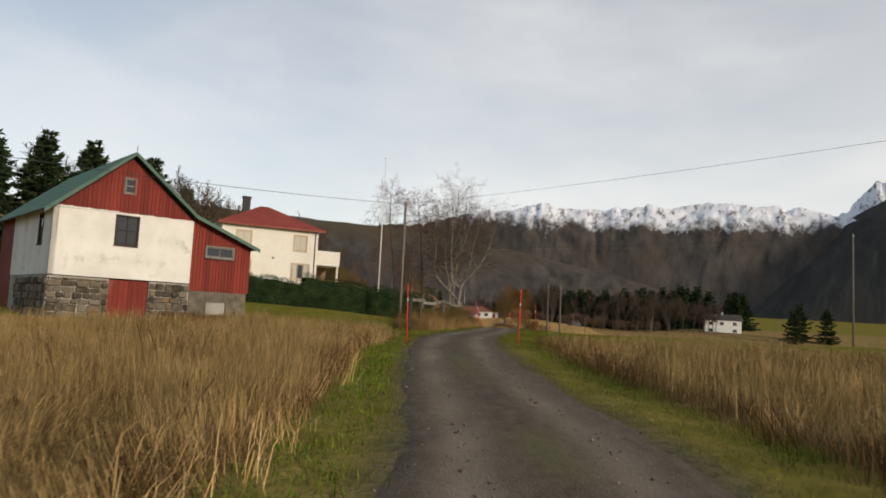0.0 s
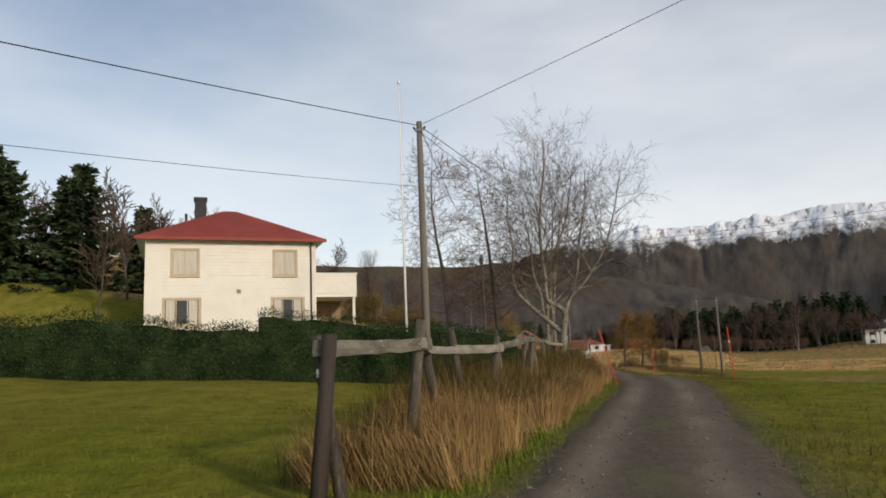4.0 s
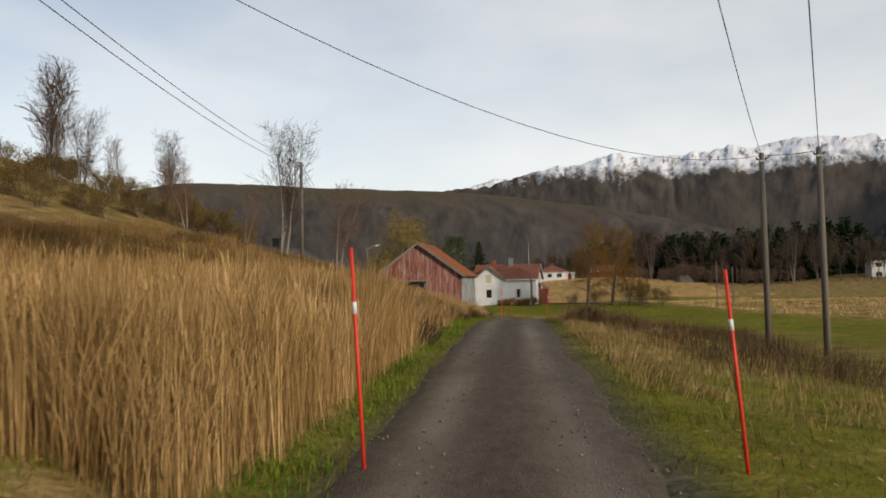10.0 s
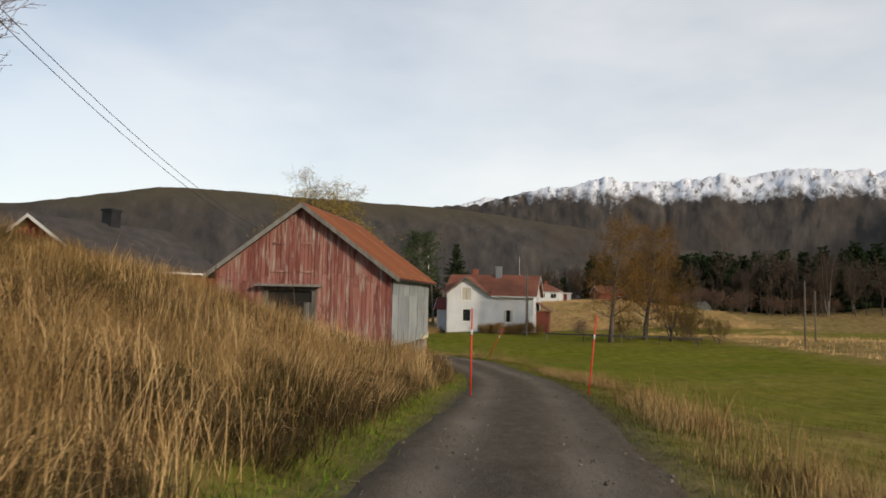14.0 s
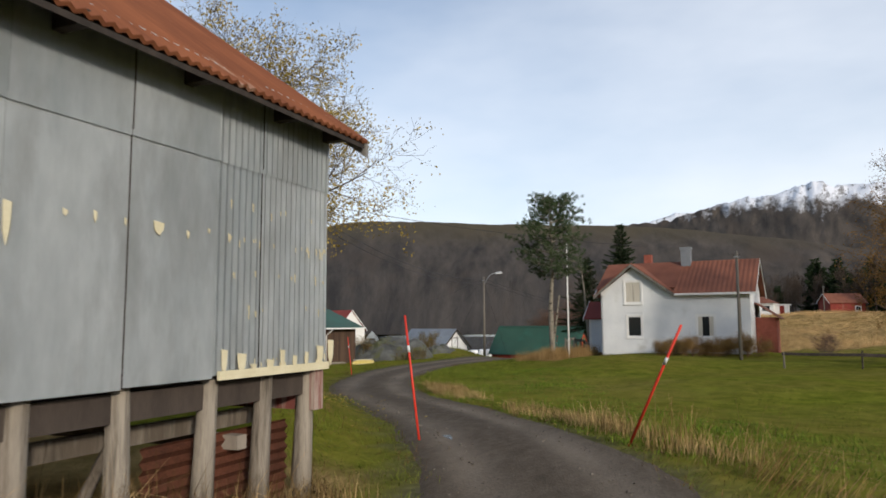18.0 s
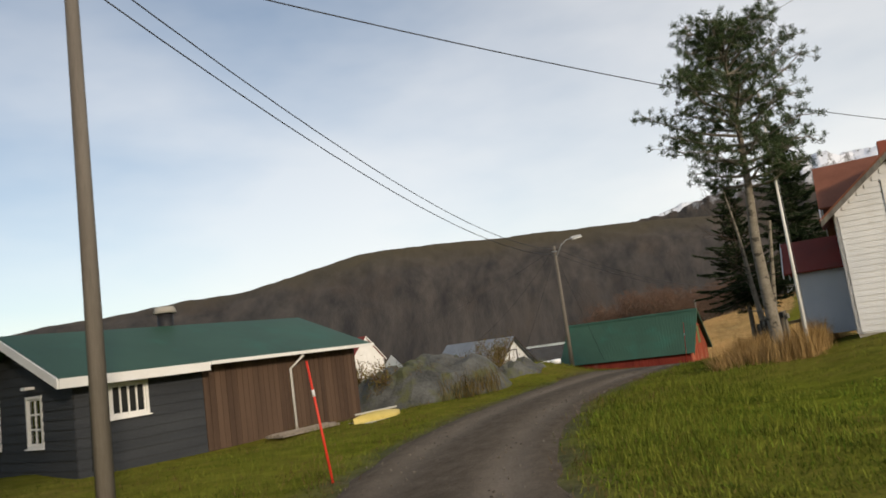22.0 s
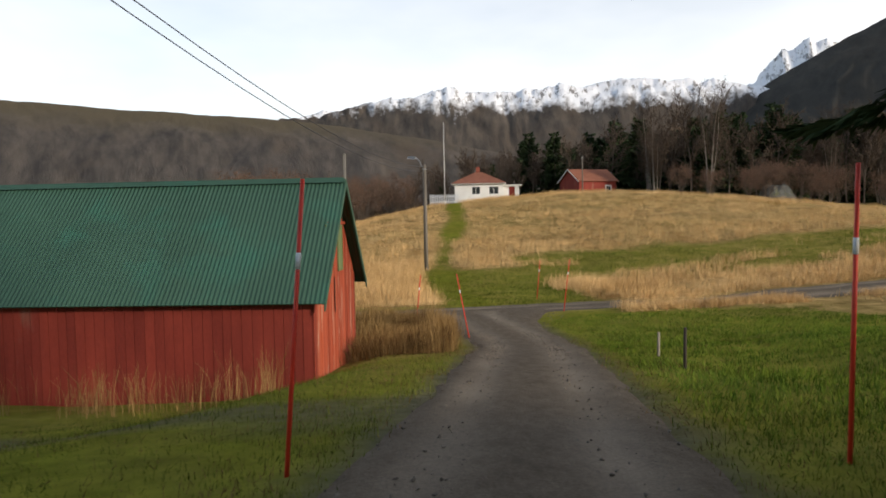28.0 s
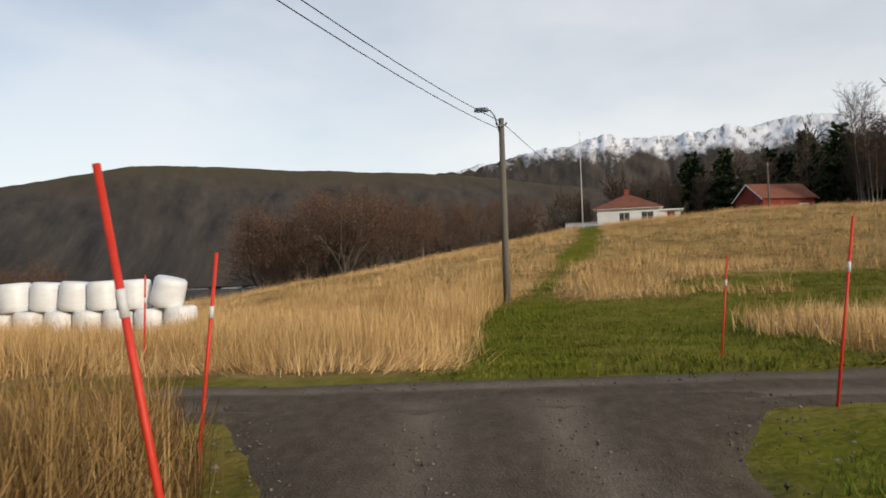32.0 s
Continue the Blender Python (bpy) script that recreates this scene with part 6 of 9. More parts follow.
    ch = part("chimney", tube(bmesh.new(), (3.7, 2.5, 2.7), (3.7, 2.5, 3.45), 0.2, 0.2, 14), M["black_paint"], h, "dark round chimney with a pale hood")
    part("chimney_hood", tube(bmesh.new(), (3.7, 2.5, 3.45), (3.7, 2.5, 3.62), 0.3, 0.24, 14), M["concrete"], ch)
    part("lamp", boxes((-0.22, -0.03, 0.55, 0.75, 1.9, 1.96)), M["white_paint"], h, "", rotz(0) @ Matrix.Translation((0, 1.0, 0)))
    part("plinth", boxes((0.02, W - 0.02, 0.02, D - 0.02, -0.3, 0.01)), M["concrete"], h)


cabin()


def plain_house(name, m, W, D, ze, zr, wall_mat, roof_mat, label, cat, wins=(), rwins=(), trim=None, base=-0.6, left_wins=()):
    """A small gabled building with its ridge along x."""
    h = thing(name, m, label, cat)
    part("wall_front", wall(W, ze, 0.16, list(wins)), wall_mat, h)
    part("wall_back", boxes((0, W, D - 0.16, D, 0, ze)), wall_mat, h)
    for n, mm in (("wall_right", Matrix.Translation((W, 0, 0)) @ rotz(90)), ("wall_left", rotz(-90) @ Matrix.Translation((-D, 0, 0)))):
        part(n, prism(bmesh.new(), gable_outline(0.16, D - 0.16, 0, ze, D / 2, zr - 0.06), 0, 0.16), wall_mat, h, "", mm)
    part("plinth", boxes((0.02, W - 0.02, 0.02, D - 0.02, base, 0.02)), M["concrete"], h)
    for a, b, c, d in wins:
        window(h, Matrix.Translation((a, 0.0, c)), b - a, d - c, 2, 1, trim or M["white_paint"], trim=0.09, sill=False)
    for a, b, c, d in rwins:
        window(h, Matrix.Translation((W + 0.0, 0, 0)) @ rotz(90) @ Matrix.Translation((a, 0.0, c)), b - a, d - c, 1, 1, trim or M["white_paint"], trim=0.07, sill=False)
    for a, b, c, d in left_wins:
        window(h, rotz(-90) @ Matrix.Translation((-D + a, 0.0, c)), b - a, d - c, 2, 1, trim or M["white_paint"], trim=0.07, sill=False)
    o, k = 0.3, (zr - ze) / (D / 2)
    z = ze - k * o
    slope(h, "roof", roof_mat, (-o, -o, z), (W + o, -o, z), (W + o, D / 2, zr), (-o, D / 2, zr), 0.06)
    slope(h, "roof", roof_mat, (W + o, D + o, z), (-o, D + o, z), (-o, D / 2, zr), (W + o, D / 2, zr), 0.06)
    for x in (-o - 0.03, W + o):
        for y0 in (-o, D + o):
            bm = prism(bmesh.new(), [(y0, z - 0.12), (D / 2, zr - 0.12), (D / 2, zr + 0.05), (y0, z + 0.05)], 0, 0.03)
            part("bargeboard", bm, trim or M["white_paint"], h, "", Matrix.Translation((x + 0.03, 0, 0)) @ rotz(90))
    return h


sh = plain_house("shed", rotz(-22, (-23.7, 181.5, -3.0)), 5.4, 3.5, 2.5, 4.05, M["white_wall"], M["tin_roof"], "small white boarded shed with grey roof and dark red bargeboards", "shed",
            rwins=[(1.1, 1.9, 0.2, 1.1), (1.35, 2.1, 2.2, 3.2)], trim=M["dark_wood"])
board_gable(sh, M["white_wall"], 0.02, 3.48, -0.1, 2.5, 1.75, 3.96, -5.4, 0.16, seed=14, holes=[(1.0, 2.0, 0.1, 1.2), (1.25, 2.2, 2.1, 3.3)])
plain_house("boathouse", rotz(-24, (-59.4, 222.6, -2.6)), 9.0, 5.6, 3.4, 6.4, M["white_paint"], M["red_roof"], "white house with red roof near the water", "house",
            rwins=[(2.0, 2.7, 3.4, 4.2), (2.9, 3.6, 3.4, 4.2)], wins=[(1, 2, 1.2, 2.3), (6, 7, 1.2, 2.3)], base=-5)
plain_house("shed", rotz(15.5, (26.1, 269.8, 2.7)), 6.4, 5.2, 2.5, 4.2, M["red_paint"], M["tile_roof"], "dark red shed with orange-red roof and a white hatch", "shed",
            wins=[(4.6, 5.5, 0.8, 1.7)], base=-2)
v = plain_house("villa", rotz(-14, (94.5, 262.0, 1.2)), 12.4, 7.0, 5.4, 7.4, M["white_paint"], M["dark_roof"], "large white two-storey house across the field", "house",
                wins=[(1.2, 2.6, 3.4, 4.6), (5.0, 6.4, 3.4, 4.6), (9.4, 10.8, 3.4, 4.6), (1.2, 2.6, 0.9, 2.1), (9.4, 10.8, 0.9, 2.1)], base=-2)
part("chimney", boxes((5.8, 6.5, 3.2, 3.8, 6.8, 8.2)), M["zinc"], v)


# the white bungalow on the knoll
def bungalow():
    z = ground_at(14, 283)
    h = thing("bungalow", rotz(-10, (9.6, 281.3, max(z, 2.9))), "white bungalow with orange-red hipped roof on a knoll", "house")
    W, D, ze, zr = 7.6, 7.0, 2.5, 4.4
    wins = [(2.7, 4.0, 0.8, 2.0), (5.4, 6.9, 0.8, 2.0)]
    part("wall_front", wall(W, ze, 0.2, wins), M["white_paint"], h)
    for x in (0, W - 0.2):
        part("wall_side", boxes((x, x + 0.2, 0.2, D, 0, ze)), M["white_paint"], h)
    part("wall_back", boxes((0.2, W - 0.2, D - 0.2, D, 0, ze)), M["white_paint"], h)
    part("plinth", boxes((-0.05, W + 0.05, -0.05, D, -1.6, 0.02)), M["white_render"], h, "white rendered plinth")
    for a, b, c, d in wins:
        window(h, Matrix.Translation((a, 0.0, c)), b - a, d - c, 2, 1, M["white_paint"], trim=0.08, sill=False)
    o = 0.5
    ex = [(-o, -o, ze), (W + o, -o, ze), (W + o, D + o, ze), (-o, D + o, ze)]
    rl, rr = (W / 2 - 0.5, D / 2, zr), (W / 2 + 0.5, D / 2, zr)
    for p in ((ex[0], ex[1], rr, rl), (ex[2], ex[3], rl, rr), (ex[1], ex[2], rr, rr), (ex[3], ex[0], rl, rl)):
        slope(h, "roof", M["tile_roof"], *p, thick=0.08)
    part("eaves", boxes((-o, W + o, -o, D + o, ze - 0.06, ze - 0.005)), M["white_paint"], h)
    part("chimney", boxes((3.4, 4.0, 3.6, 4.2, 3.9, 5.3)), M["brick_red"], h, "brick chimney")
    a = part("annex", boxes((W, W + 2.6, 1.5, 5.0, -0.2, 2.1)), M["white_paint"], h, "flat-roofed white annex")
    part("annex_roof", boxes((W - 0.1, W + 3.0, 1.1, 5.2, 2.1, 2.28)), M["white_paint"], a)
    part("annex_door", boxes((W + 1.0, W + 1.9, 1.44, 1.5, 0.0, 1.95)), M["red_paint"], a)
    f = thing("fence", rotz(-14, (5.4, 279.0, max(z, 2.9) - 0.7)), "pale blue picket fence beside the bungalow", "fence")
    for i in range(16):
        part("picket", boxes((i * 0.28, i * 0.28 + 0.12, 0, 0.03, 0, 1.5)), M["blue_white"], f)
    for z in (0.3, 1.1):
        part("rail", boxes((0, 4.4, 0.03, 0.07, z, z + 0.1)), M["blue_white"], f)


bungalow()

# small houses along the far shore
rng = random.Random(77)
for i in range(11):
    t = -120 + 62 * i + rng.uniform(-14, 14)
    s = -392 - rng.uniform(0, 40)
    x, y = -95 + 0.885 * s + 0.466 * t, 188 - 0.466 * s + 0.885 * t
    plain_house("farmhouse", rotz(rng.uniform(-70, -20), (x, y, ground_at(x, y) - 0.2)), 10, 7, 4.2, 7.2, M["white_paint"] if i % 3 else M["red_paint"], M["dark_roof"] if i % 2 else M["tile_roof"],
                "distant farmhouse on the far shore", "house", wins=[(1.5, 2.6, 1.5, 2.8), (6.5, 7.6, 1.5, 2.8)], base=-4)

# ---- poles, cables, markers ----
def at_ground(x, y, dz=0.0):
    return (x, y, ground_at(x, y) + dz)


def utility_pole(x, y, top, label="weathered wooden utility pole", lamp=None, r=0.115, cap=True):
    z = ground_at(x, y) - 0.05
    p = thing("utility_pole", Matrix.Translation((x, y, z)), label, "utility pole", "poles along the lane")
    h = top - z
    part("shaft", tube(bmesh.new(), (0, 0, -0.4), (0, 0, h), r, r * 0.72, 12), M["pole_wood"], p)
    for s in (-1, 1):
        part("insulator", tube(bmesh.new(), (s * r * 0.9, 0, h - 0.25), (s * (r + 0.06), 0, h - 0.16), 0.025, 0.035, 8), M["dark_roof"], p)
    if cap:
        part("bracket", boxes((-0.13, 0.13, -r - 0.02, -r + 0.03, h - 0.32, h - 0.26)), M["grey_metal"], p)
    if lamp:
        a, ln, up = lamp
        c, s = math.cos(radians(a)), math.sin(radians(a))
        arm = part("lamp_arm", path_tube(bmesh.new(), [(c * 0.08, s * 0.08, h - 0.55), (c * ln * 0.4, s * ln * 0.4, h - 0.2 + up * 0.6), (c * ln * 0.7, s * ln * 0.7, h - 0.1 + up * 0.9), (c * ln, s * ln, h - 0.1 + up)], 0.026, 8), M["grey_metal"], p)
        bm = boxes((-0.1, 0.52, -0.12, 0.12, -0.05, 0.09))
        for v in bm.verts:
            if v.co.z > 0:
                v.co.x *= 0.9
                v.co.y *= 0.65
        bmesh.ops.bevel(bm, geom=bm.edges[:], offset=0.025, segments=2, affect="EDGES")
        lm = Matrix.Translation((c * ln, s * ln, h - 0.1 + up)) @ rotz(a) @ Matrix.Rotation(radians(-8), 4, "Y")
        head = part("lamp_head", bm, M["grey_metal"], p, "grey street lamp head", lm)
        part("lamp_lens", boxes((0.0, 0.5, -0.09, 0.09, -0.075, -0.045)), M["lamp_glass"], head, "", lm)
    return p


utility_pole(-2.61, 46.04, 9.86)
utility_pole(13.24, 90.4, 7.23)
utility_pole(14.64, 89.2, 7.15, "dark wooden utility pole with a white sign")
utility_pole(-8.06, 106.6, 10.41, "pale wooden utility pole on the grassy bank")
utility_pole(-3.24, 70.65, 9.3)
utility_pole(-12.12, 143.0, 7.1, "wooden lamp pole beside the cabin", (25, 1.0, 0.25))
utility_pole(-12.5, 172.5, 5.35, "wooden lamp pole beside the green-roofed barn", (30, 1.05, 0.4))
utility_pole(-1.98, 214.75, 3.62, "wooden lamp pole at the foot of the knoll", (140, 0.75, 0.55), r=0.14)
utility_pole(-9.97, 256.3, 4.6)
utility_pole(5.97, 155.6, 5.15, "leaning grey pole in front of the white house", r=0.09)
utility_pole(24.0, 262.0, 8.0, r=0.1)
utility_pole(26.25, 18.3, 10.9)
utility_pole(-21.1, 10.6, 6.4)
utility_pole(45.0, 78.0, 13.9)
utility_pole(27.0, 150.0, 4.8, "thin pole in the field", r=0.07, cap=False)
utility_pole(31.0, 158.0, 4.2, "thin pole in the field", r=0.07, cap=False)


def cable(p, q, sag=0.6, r=0.019):
    r *= 0.62
    bm = bmesh.new()
    p, q = Vector(p), Vector(q)
    n = 18
    pts = [p.lerp(q, i / n) - Vector((0, 0, 4 * sag * (i / n) * (1 - i / n))) for i in range(n + 1)]
    path_tube(bm, pts, r, 5)
    single("power_cable", bm, M["cable"], "thin dark overhead cable between poles", "cable", "overhead cables")


P1, PX, PC = (-2.61, 46.04, 9.75), (-3.24, 70.65, 9.2), (-8.06, 106.6, 10.3)
PA, PB, PL1, PL2, PL3 = (13.24, 90.4, 7.15), (14.64, 89.2, 7.05), (-12.12, 143.0, 6.95), (-12.5, 172.5, 5.2), (-1.98, 214.75, 3.5)
cable(P1, (26.25, 18.3, 10.8), 0.35, 0.012)
cable(P1, (-21.1, 10.6, 6.2), 0.4, 0.02)
cable((-2.61, 46.04, 7.9), (-21.1, 10.6, 5.0), 0.5, 0.01)
cable(P1, PX, 0.3, 0.018)
cable(P1, PB, 0.9, 0.018)
cable((-2.55, 46.0, 9.5), PA, 1.1, 0.014)
cable(PX, PA, 1.7, 0.013)
cable(PX, (45, 78, 13.8), 0.5, 0.016)
cable((-3.2, 70.6, 8.9), (45, 78, 13.1), 0.5, 0.014)
cable(PX, PC, 0.6)
cable((-3.3, 70.6, 8.9), (-8.1, 106.6, 10.0), 0.6)
cable(PA, PB, 0.05)
cable(PC, PL1, 0.9)
cable((-8.1, 106.6, 10.0), (-12.2, 143, 6.65), 0.9)
cable(PL1, PL2, 1.0)
cable((-12.05, 143, 6.55), (-12.45, 172.5, 4.9), 1.0)
cable(PL2, PL3, 1.2)
cable((-12.45, 172.4, 4.9), (-2.0, 214.7, 3.2), 1.2)
cable(PL3, (13.0, 282.0, 5.6), 0.8)
cable(PL1, (1.0, 162.6, 6.3), 0.3)
cable(PL1, (-15.5, 135.0, 4.2), 0.3, 0.01)
cable(PL2, (-21.0, 182.0, 0.9), 0.4, 0.01)
cable(PL2, (-38.0, 205.0, 3.0), 0.6, 0.01)
for q in (((-12.12, 143.0, 6.6), (-15.2, 145.6, -0.3)), ((-12.5, 172.5, 4.9), (-15.0, 170.2, -1.4)), ((-12.5, 172.5, 4.9), (-11.0, 175.0, -1.9))):
    cable(*q, sag=0.0, r=0.012)


def marker(x, y, lean_x, lean_y, h, n):
    z = ground_at(x, y)
    m = thing("snow_marker", Matrix.Translation((x, y, z)), "thin red roadside snow marker with a white band", "road marker", "snow markers along the lane")
    d = Vector((lean_x, lean_y, h))
    part("shaft", tube(bmesh.new(), -d * 0.1, d, 0.019, 0.016, 8), M["stick_red"], m)
    part("band", tube(bmesh.new(), d * 0.70, d * 0.755, 0.0205, 0.02, 8), M["reflector"], m, "white reflective band")


for row in ((-0.75, 22.2, -0.06, 0, 1.9), (3.05, 24.2, 0.05, 0, 1.95), (3.1, 53.1, -0.52, 0, 2.0), (7.3, 53.6, -0.12, 0, 2.0), (3.6, 71.2, -0.09, 0, 1.97), (6.9, 71.4, -0.13, 0, 1.75),
            (3.7, 108.2, 0, 0.05, 1.9), (6.4, 110.0, 0.18, 0, 1.9), (0.73, 126.2, -0.22, 0, 1.75), (3.5, 126.8, 0.75, -0.9, 1.6), (-9.9, 144.6, -0.2, 0, 1.6),
            (-7.2, 174.8, 0.18, 0, 2.25), (-3.08, 174.1, 0.05, 0, 2.2), (-3.12, 191.2, -0.36, 0, 2.0), (-4.5, 194.3, 0.2, 0, 1.8), (1.55, 196.6, 0.25, 0, 2.0), (1.75, 201.5, 0.2, 0.1, 1.8),
            (-8.6, 201.2, 0.05, 0, 1.7), (-13.5, 201.0, 0.0, 0, 1.6), (24.0, 92.0, 0.05, 0, 1.8), (30.0, 118.0, 0.02, 0, 1.8)):
    marker(*row, 0)


def flagpole(x, y, top, box_z=None):
    z = ground_at(x, y)
    p = thing("flagpole", Matrix.Translation((x, y, z)), "tall white painted wooden flagpole", "flagpole", "white flagpoles")
    part("mast", tube(bmesh.new(), (0, 0, -0.2), (0, 0, top - z), 0.06, 0.022, 10), M["white_paint"], p)
    bm = bmesh.new()
    bmesh.ops.create_uvsphere(bm, u_segments=10, v_segments=6, radius=0.07, matrix=Matrix.Translation((0, 0, top - z)))
    part("ball", bm, M["white_paint"], p)
    if box_z:
        part("foot", boxes((-0.1, 0.1, -0.09, 0.09, 0.1, box_z), bevel=0.02), M["white_paint"], p, "white tabernacle foot")
    part("halyard", tube(bmesh.new(), (0.09, 0, 0.9), (0.05, 0, top - z - 0.1), 0.005, 0.005, 4), M["grey_metal"], p)


flagpole(-4.97, 54.85, 14.72, 0.9)
flagpole(-2.95, 157.6, 6.7)
flagpole(6.72, 271.4, 13.6, 0.9)


# ---- fences ----
def post_fence(name, pts, gap, post_h, rail_z, label, seed, rail_mat, tilt=0.06, r=0.075, rails=1):
    rng = random.Random(seed)
    f = thing(name, Matrix.Identity(4), label, "fence")
    pts = [Vector(p) for p in pts]
    prev = None
    for a, b in zip(pts, pts[1:]):
        n = max(1, int((b - a).length / gap))
        for i in range(n + (b is pts[-1])):
            q = a.lerp(b, i / n)
            z = ground_at(q.x, q.y)
            h = post_h * rng.uniform(0.92, 1.1)
            lx, ly = rng.uniform(-tilt, tilt), rng.uniform(-tilt, tilt)
            bm = tube(bmesh.new(), (q.x, q.y, z - 0.2), (q.x + lx * h, q.y + ly * h, z + h), r * rng.uniform(0.9, 1.25), r * rng.uniform(0.7, 0.95), 8)
            for v in bm.verts:
                v.co += Vector((rng.uniform(-1, 1), rng.uniform(-1, 1), 0)) * 0.008
            part("post", bm, M["old_post"], f)
            tops = [Vector((q.x + lx * rz + 0.07, q.y + ly * rz, z + rz + rng.uniform(-0.07, 0.07))) for rz in ([rail_z] if rails == 1 else [rail_z, rail_z * 0.5])]
            if prev:
                for t0, t1 in zip(prev, tops):
                    d = (t1 - t0).normalized()
                    sq = Vector((d.y, -d.x, 0)).normalized()
                    e0, e1 = t0 - d * 0.16, t1 + d * 0.16
                    tall, deep = rng.uniform(0.06, 0.085), rng.uniform(0.022, 0.032)
                    bm = bmesh.new()
                    rows = []
                    for k in range(10):
                        c = e0.lerp(e1, k / 9) + Vector((0, 0, rng.uniform(-0.005, 0.005) - 0.012 * math.sin(math.pi * k / 9)))
                        up, dn = tall * rng.uniform(0.92, 1.06), tall * rng.uniform(0.9, 1.08)
                        rows.append([bm.verts.new(c + sq * u + Vector((0, 0, w))) for u, w in ((-deep, -dn), (deep, -dn * 0.9), (deep * 1.25, 0.0), (deep * 0.7, up), (-deep * 0.8, up * 0.95), (-deep * 1.2, 0.0))])
                    for ra, rb in zip(rows, rows[1:]):
                        for k in range(6):
                            bm.faces.new((ra[k], ra[(k + 1) % 6], rb[(k + 1) % 6], rb[k]))
                    bm.faces.new(rows[0][::-1])
                    bm.faces.new(rows[-1])
                    part("rail", bm, rail_mat, f)
            prev = tops
    return f


post_fence("fence", [(-1.15, 32.9, 0), (-0.1, 45.0, 0), (1.0, 56.0, 0), (1.58, 62.9, 0)], 1.75, 1.66, 1.46, "old grey wooden rail fence, posts leaning", 4, M["old_rail"], 0.2, 0.075)
cp = thing("gate_post", Matrix.Translation(at_ground(-1.3, 32.6)), "thick mossy grey corner post of the fence", "post")
part("trunk", tube(bmesh.new(), (-0.06, 0, -0.3), (0.1, 0.05, 1.6), 0.085, 0.07, 10), M["dark_wood"], cp)
part("staple", tube(bmesh.new(), (0.02, -0.1, 1.2), (0.02, -0.1, 1.28), 0.012, 0.012, 6), M["grey_metal"], cp)
post_fence("fence", [(-3.3, 158.6, 0), (-3.5, 161.2, 0), (-3.65, 171.6, 0)], 0.85, 1.28, 1.2, "weathered paling fence with a top rail round the garden", 9, M["old_rail"], 0.08, 0.05)
post_fence("fence", [(-3.6, 172.1, 0), (4.5, 172.6, 0)], 1.5, 1.45, 1.36, "grey rail fence at the end of the garden", 10, M["old_rail"], 0.08, 0.055)
post_fence("fence", [(7.5, 151.0, 0), (19.0, 149.5, 0)], 2.4, 0.7, 0.55, "low rail fence below the larches", 11, M["dark_wood"], 0.06, 0.04)
st = thing("tree_stump", Matrix.Translation(at_ground(-3.7, 172.1)), "broad dark weathered tree stump at the fence end", "stump")
rng = random.Random(31)
bm = bmesh.new()
rings = []
for z, r, lx in ((-0.25, 0.46, 0.0), (0.05, 0.38, 0.0), (0.35, 0.31, 0.03), (0.7, 0.26, 0.07), (1.0, 0.22, 0.11), (1.22, 0.17, 0.15)):
    rings.append([bm.verts.new((lx + r * math.cos(a) * rng.uniform(0.86, 1.12), 0.8 * r * math.sin(a) * rng.uniform(0.86, 1.12), z + (rng.uniform(-0.12, 0.12) if z > 1.1 else 0))) for a in [2 * math.pi * k / 16 for k in range(16)]])
for a, b in zip(rings, rings[1:]):
    for k in range(16):
        bm.faces.new((a[k], a[(k + 1) % 16], b[(k + 1) % 16], b[k])).smooth = True
bm.faces.new(rings[-1])
part("wood", bm, M["bark_maple"], st)
for x, y, h, mt in ((-1.3, 180.4, 0.7, "dark_wood"), (-0.6, 183.0, 0.5, "post_wood")):
    p = thing("stake", Matrix.Translation(at_ground(x, y)), "short wooden stake in the grass verge", "stake")
    part("shaft", tube(bmesh.new(), (0, 0, -0.2), (0.02, 0.02, h), 0.03, 0.025, 7), M[mt], p)

# the green box post and the crate behind it
gb = thing("post_box_stand", rotz(12, at_ground(1.45, 65.15)), "dark green painted wooden box post with a red ball on top", "post")
gz = ground_at(1.45, 65.15)
hh = 3.58 - gz
part("box", boxes((-0.21, 0.21, -0.21, 0.21, -0.1, hh), bevel=0.012), M["green_paint"], gb)
for x in (-0.07, 0.07):
    part("batten", boxes((x - 0.06, x + 0.06, -0.225, -0.21, 0.0, hh - 0.02)), M["green_paint"], gb)
part("lid", boxes((-0.23, 0.23, -0.23, 0.23, hh, hh + 0.03)), M["green_paint"], gb)
bm = bmesh.new()
bmesh.ops.create_uvsphere(bm, u_segments=12, v_segments=8, radius=0.1, matrix=Matrix.Translation((0, 0, hh + 0.08)))
part("ball", bm, M["orange_ball"], gb, "rust-red ball")
cr = thing("wooden_crate", rotz(8, at_ground(1.75, 67.3, 0.0)) @ Matrix.Diagonal((0.7, 0.7, 0.8, 1)), "dark weathered board crate with a pale lid", "crate")
for k in range(5):
    z0 = 0.12 + 0.22 * k
    part("board", boxes((-0.75, 0.75, -0.55, -0.52, z0, z0 + 0.2)), M["dark_wood"], cr)
    part("board", boxes((0.72, 0.75, -0.52, 0.52, z0, z0 + 0.2)), M["dark_wood"], cr)
    part("board", boxes((-0.75, -0.72, -0.52, 0.52, z0, z0 + 0.2)), M["dark_wood"], cr)
    part("board", boxes((-0.75, 0.75, 0.52, 0.55, z0, z0 + 0.2)), M["dark_wood"], cr)
for x, y in ((-0.78, -0.58), (0.78, -0.58), (0.78, 0.58), (-0.78, 0.58)):
    part("corner_post", boxes((x - 0.04, x + 0.04, y - 0.04, y + 0.04, -0.2, 1.3)), M["dark_wood"], cr)

